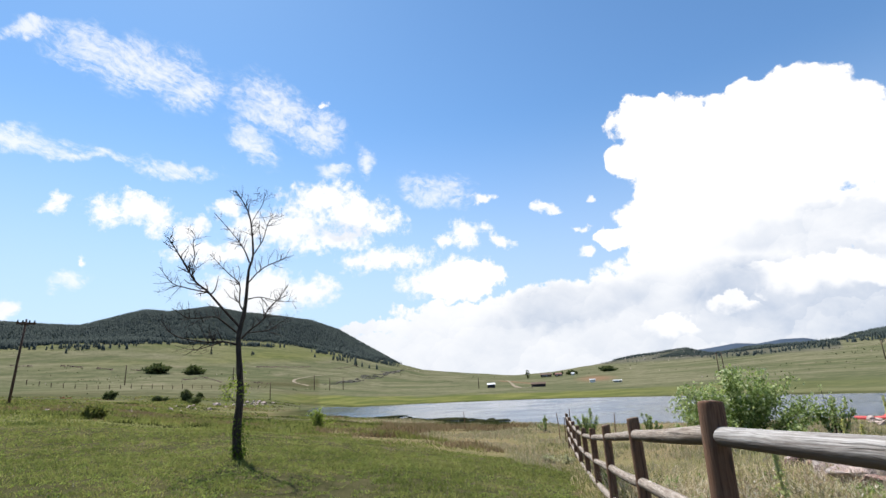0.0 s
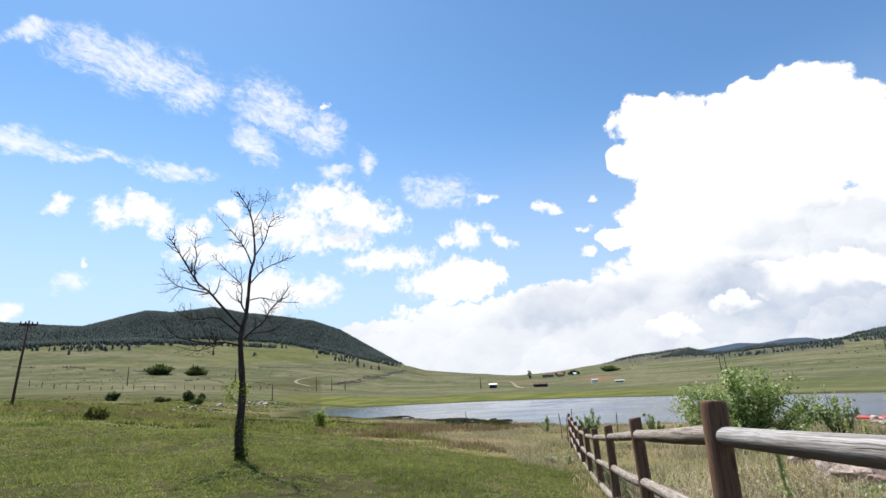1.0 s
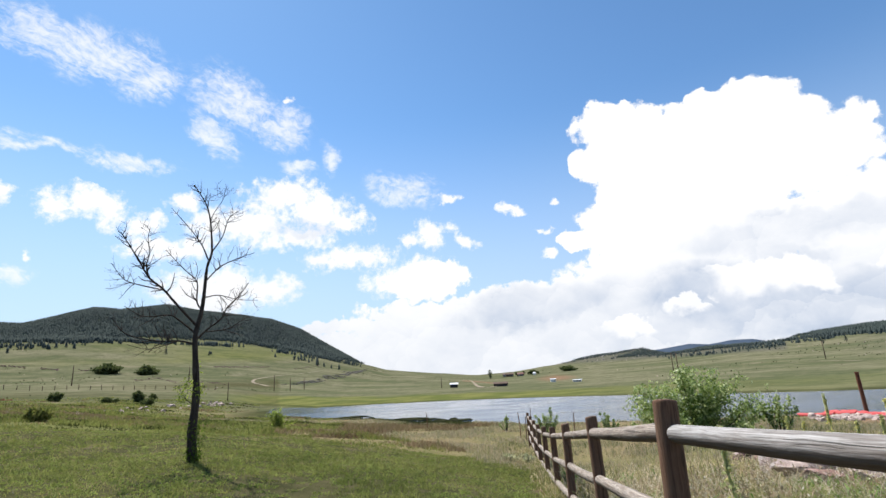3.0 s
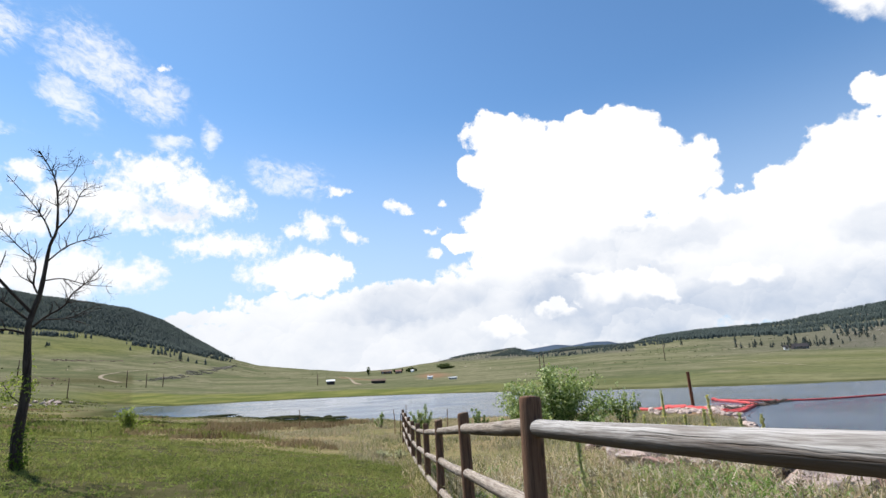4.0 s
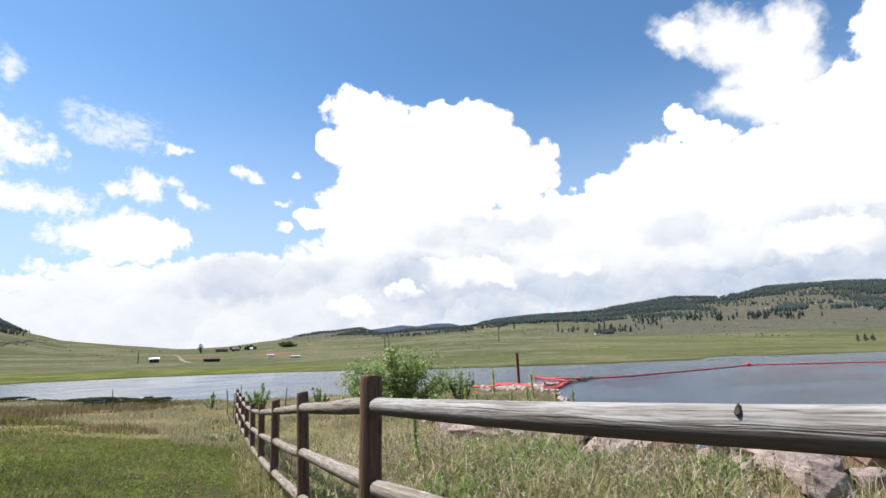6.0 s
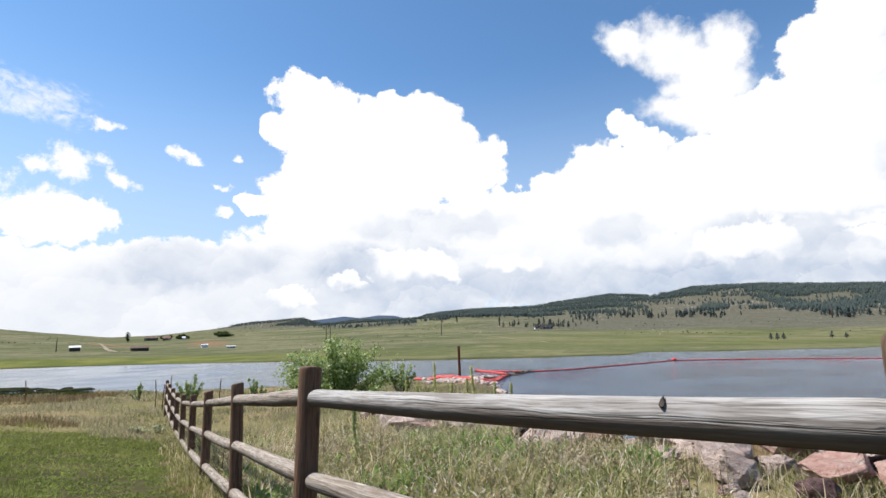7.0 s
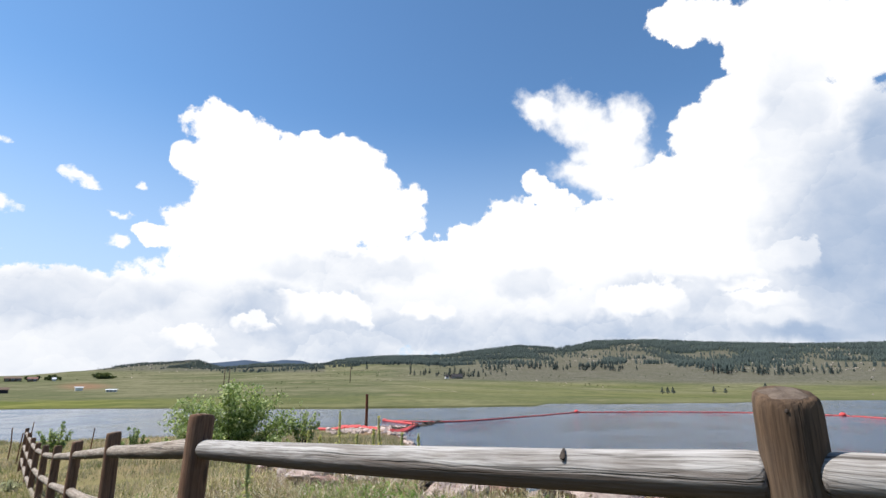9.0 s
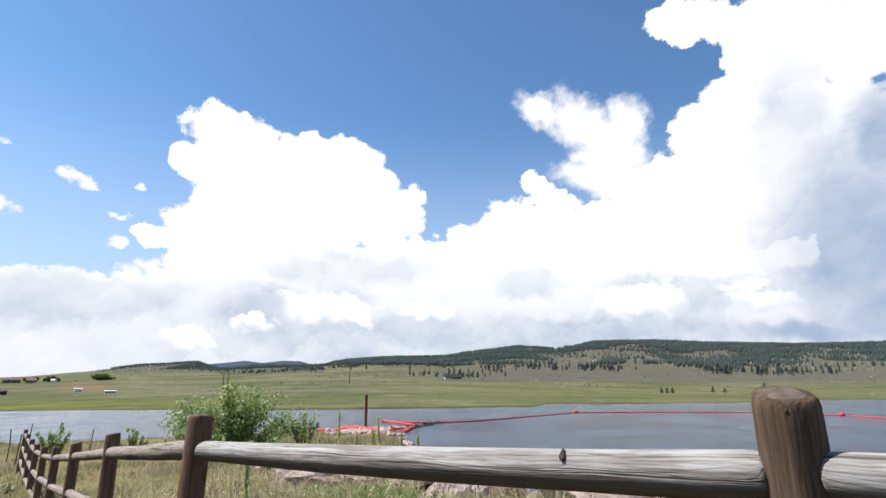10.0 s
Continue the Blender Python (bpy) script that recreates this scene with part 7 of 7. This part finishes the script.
    half = np.interp(az, (-37, -31, -27, -15, -10, 1, 7, 12), (0.12, 0.16, 0.10, 0.3, 0.62, 0.45, 0.25, 0.0))
    russet = np.abs(el - np.interp(az, (-36, -31, -27, -16, -10, 1, 8), (-1.2, -1.8, -2.1, -3.5, -4.35, -4.95, -5.1)) + waves(x, y, 4, 94, 3) * 0.35) < half
    k = russet.sum()
    blades("russet_grass", x[russet], y[russet], g.uniform(0.10, 0.34, k) * (1 + 0.9 * clump[russet]), (0.006 + r[russet] * 0.0008) * g.uniform(0.6, 1.5, k), g.uniform(0.1, 0.6, k), RUSSET, "russet brown seeding grass in the meadow", "grass", 13, 2)
    x, y, r, clump = x[~russet], y[~russet], r[~russet], clump[~russet]
    blades("meadow_grass", x, y, g.uniform(0.06, 0.24, len(x)) * (1 + 1.2 * clump), (0.005 + r * 0.0006) * g.uniform(0.6, 1.5, len(x)), g.uniform(0.1, 0.7, len(x)), MEADOW, "tall dry tan meadow grass mixed with green", "grass", 4, 2)
    # rank growth between the fence and the bank
    x, y, r, az, g = scatter(210000, 14, 150, 1.9, 14.0, 0.8, 5)
    side = fence_side(x, y)
    clump = waves(x, y, 0.8, 53, 3)
    bank = np.where(az > 66, 4.6, np.where(az > 50, 7.2, 14))
    keep = (side > 0.10) & (r < bank + waves(x, y, 1.5, 55, 2) * 1.6) & (g.rand(len(x)) < 0.22 + clump * 1.5)
    x, y, r, clump, az = x[keep], y[keep], r[keep], clump[keep], az[keep]
    blades("bank_grass", x, y, g.uniform(0.10, 0.42, len(x)) * (1 + 0.9 * clump) * np.where(az > 64, 0.5, 1.0), g.uniform(0.007, 0.024, len(x)), g.uniform(0.15, 1.1, len(x)), WEEDS, "rank green and straw-coloured grass behind the fence", "grass", 6, 3)
    # long bleached strands and broad-leaved weeds among it
    x, y, r, az, g = scatter(30000, 14, 106, 1.9, 14.0, 1.2, 65)
    keep = (fence_side(x, y) > 0.10) & (r < np.where(az > 66, 4.4, np.where(az > 50, 7.2, 14)) + waves(x, y, 1.5, 55, 2) * 1.6) & (g.rand(len(x)) < 0.5 + waves(x, y, 0.6, 66, 2) * 1.5)
    x, y = x[keep], y[keep]
    blades("straw", x, y, g.uniform(0.20, 0.60, len(x)), g.uniform(0.004, 0.011, len(x)), g.uniform(0.2, 1.4, len(x)), STRAW, "long bleached straw strands behind the fence", "grass", 67, 3)
    x, y, r, az, g = scatter(60000, 14, 106, 1.9, 13.0, 0.8, 68)
    keep = (fence_side(x, y) > 0.12) & (r < np.where(az > 66, 4.4, np.where(az > 50, 7.0, 13))) & (waves(x, y, 0.5, 69, 2) + 0.6 * waves(x, y, 2.0, 70, 2) > 0.16)
    x, y = x[keep], y[keep]
    blades("weed_leaf", x, y, g.uniform(0.06, 0.16, len(x)), g.uniform(0.018, 0.040, len(x)), g.uniform(0.6, 1.6, len(x)), BROAD, "broad-leaved green weeds among the grass", "weed", 71, 2, g.uniform(0.0, 0.28, len(x)))
    # bunches of coarse bright grass, arching out from one root
    g = np.random.RandomState(101)
    ca, cr = g.uniform(22, 92, 420), g.uniform(2.2, 9.5, 420)
    cx, cy = cr * np.sin(np.radians(ca)), cr * np.cos(np.radians(ca))
    ok = (fence_side(cx, cy) > 0.3) & (cr < np.where(ca > 66, 4.6, np.where(ca > 48, 6.6, 9.5))) & (waves(cx, cy, 1.8, 102, 2) > -0.12)
    cx, cy = np.repeat(cx[ok], 70), np.repeat(cy[ok], 70)
    n = len(cx)
    blades("bunch_grass", cx + g.normal(0, 0.05, n), cy + g.normal(0, 0.05, n), g.uniform(0.14, 0.46, n), g.uniform(0.008, 0.018, n), g.uniform(0.3, 1.3, n), BUNCH, "bright green arching bunches of coarse grass", "grass", 103, 3)
    # bushy seeding weeds: brown-pink sprays and pale curled heads at the top of branching stems
    ca, cr = g.uniform(20, 90, 900), g.uniform(2.6, 12.0, 900)
    cx, cy = cr * np.sin(np.radians(ca)), cr * np.cos(np.radians(ca))
    ok = (fence_side(cx, cy) > 0.3) & (cr < np.where(ca > 66, 4.4, np.where(ca > 50, 6.8, 12.0))) & (waves(cx, cy, 2.4, 104, 2) < 0.22)
    cx, cy = np.repeat(cx[ok], 60), np.repeat(cy[ok], 60)
    n = len(cx)
    up = np.abs(g.normal(0, 0.14, n)) + 0.06
    blades("weed_spray", cx + g.normal(0, 0.09, n), cy + g.normal(0, 0.09, n), g.uniform(0.03, 0.10, n), g.uniform(0.008, 0.020, n), g.uniform(0.4, 1.8, n), SPRAY, "brown-pink seeding sprays of bushy weeds", "weed", 105, 2, up)
    pale = g.rand(n) < 0.24
    blades("weed_curl", cx[pale] + g.normal(0, 0.10, pale.sum()), cy[pale] + g.normal(0, 0.10, pale.sum()), g.uniform(0.015, 0.04, pale.sum()), g.uniform(0.008, 0.018, pale.sum()), g.uniform(0.8, 2.0, pale.sum()), CURL, "pale curled seed heads of bushy weeds", "weed", 106, 2, up[pale] + 0.07)
    # thin flowering stems with pale seed heads above the rest
    x, y, r, az, g = scatter(6500, 15, 100, 2.4, 15, 0.9, 21)
    keep = (fence_side(x, y) > 0.25) & (r < np.where(az > 66, 3.0, np.where(az > 50, 7.5, 15))) & (g.rand(len(x)) < 0.5 + waves(x, y, 1.0, 91, 2))
    x, y = x[keep], y[keep]
    n = len(x)
    tall = g.uniform(0.25, 0.62, n)
    blades("seed_stem", x, y, tall, g.uniform(0.003, 0.005, n), g.uniform(0.0, 0.03, n), DRY_STALK, "thin straw-coloured grass stems behind the fence", "grass", 22, 1)
    for k in range(3):
        blades("seed_head", x + g.uniform(-0.008, 0.008, n), y + g.uniform(-0.008, 0.008, n), g.uniform(0.03, 0.06, n), g.uniform(0.006, 0.012, n), g.uniform(0.2, 0.8, n), SEED, "pale feathery seed heads on thin grass stems", "seed head", 23 + k, 2, tall * (0.72 + 0.11 * k))
    # unmown strip under the rails
    g = np.random.RandomState(27)
    yy = g.uniform(-2, 24, 8000)
    bend = np.where(yy < 2.938, 1.445 + 0.0506 * (yy - 0.116), 1.588 + 0.2308 * (yy - 2.938))
    x = bend - np.abs(g.normal(0, 0.22, len(yy))) + 0.1
    blades("fence_grass", x, yy, g.uniform(0.06, 0.26, len(yy)), g.uniform(0.004, 0.009, len(yy)) + yy.clip(0) * 0.0006, g.uniform(0.1, 0.9, len(yy)), WEEDS, "unmown grass strip along the fence", "grass", 28, 2)
    # strays between the boulders and along the shore
    x, y, r, az, g = scatter(42000, 36, 100, 5.5, 16, 0.8, 7)
    keep = (waves(x, y, 1.3, 57, 2) > np.where(az > 66, 0.24, 0.10)) & (fence_side(x, y) > 0.3)
    x, y, r = x[keep], y[keep], r[keep]
    blades("rock_grass", x, y, g.uniform(0.10, 0.34, len(x)), g.uniform(0.004, 0.010, len(x)), g.uniform(0.1, 0.8, len(x)), WEEDS, "tufts of green grass between the boulders", "grass", 8, 3)


grow_grass()


def pasture_tufts():
    """Sage, tussocks and stones dotted over the far pasture."""
    x, y, r, az, g = scatter(60000, -46, 100, 95, 900, 0.9, 41)
    rn, rf = shores(az)
    z = height(x, y)
    keep = (r > rf + 2) & (g.rand(len(x)) < np.clip(waves(x, y, 60, 81, 4) * 0.8 - 0.12, 0, 1) * np.clip((r - 110) / 200, 0.1, 1))
    x, y, r = x[keep], y[keep], r[keep]
    n = len(x)
    tuft = g.rand(n) < 0.9
    blades("sagebrush", x[tuft], y[tuft], g.uniform(0.2, 0.6, tuft.sum()) + r[tuft] * 0.0004, (0.15 + r[tuft] * 0.0014) * g.uniform(0.5, 1.6, tuft.sum()), g.uniform(0.1, 0.6, tuft.sum()), SAGE, "dark sagebrush tussocks dotted over the pasture", "scrub", 42, 2)
    rock = ~tuft & (r[...] > 150)
    rubble("field_stone", x[rock], y[rock], 0.25 + r[rock] * 0.0014 * g.uniform(0.5, 1.5, rock.sum()), GREY_ROCK, "pale stones scattered over the far pasture", 43, 0.6)


build_ledges()


pasture_tufts()
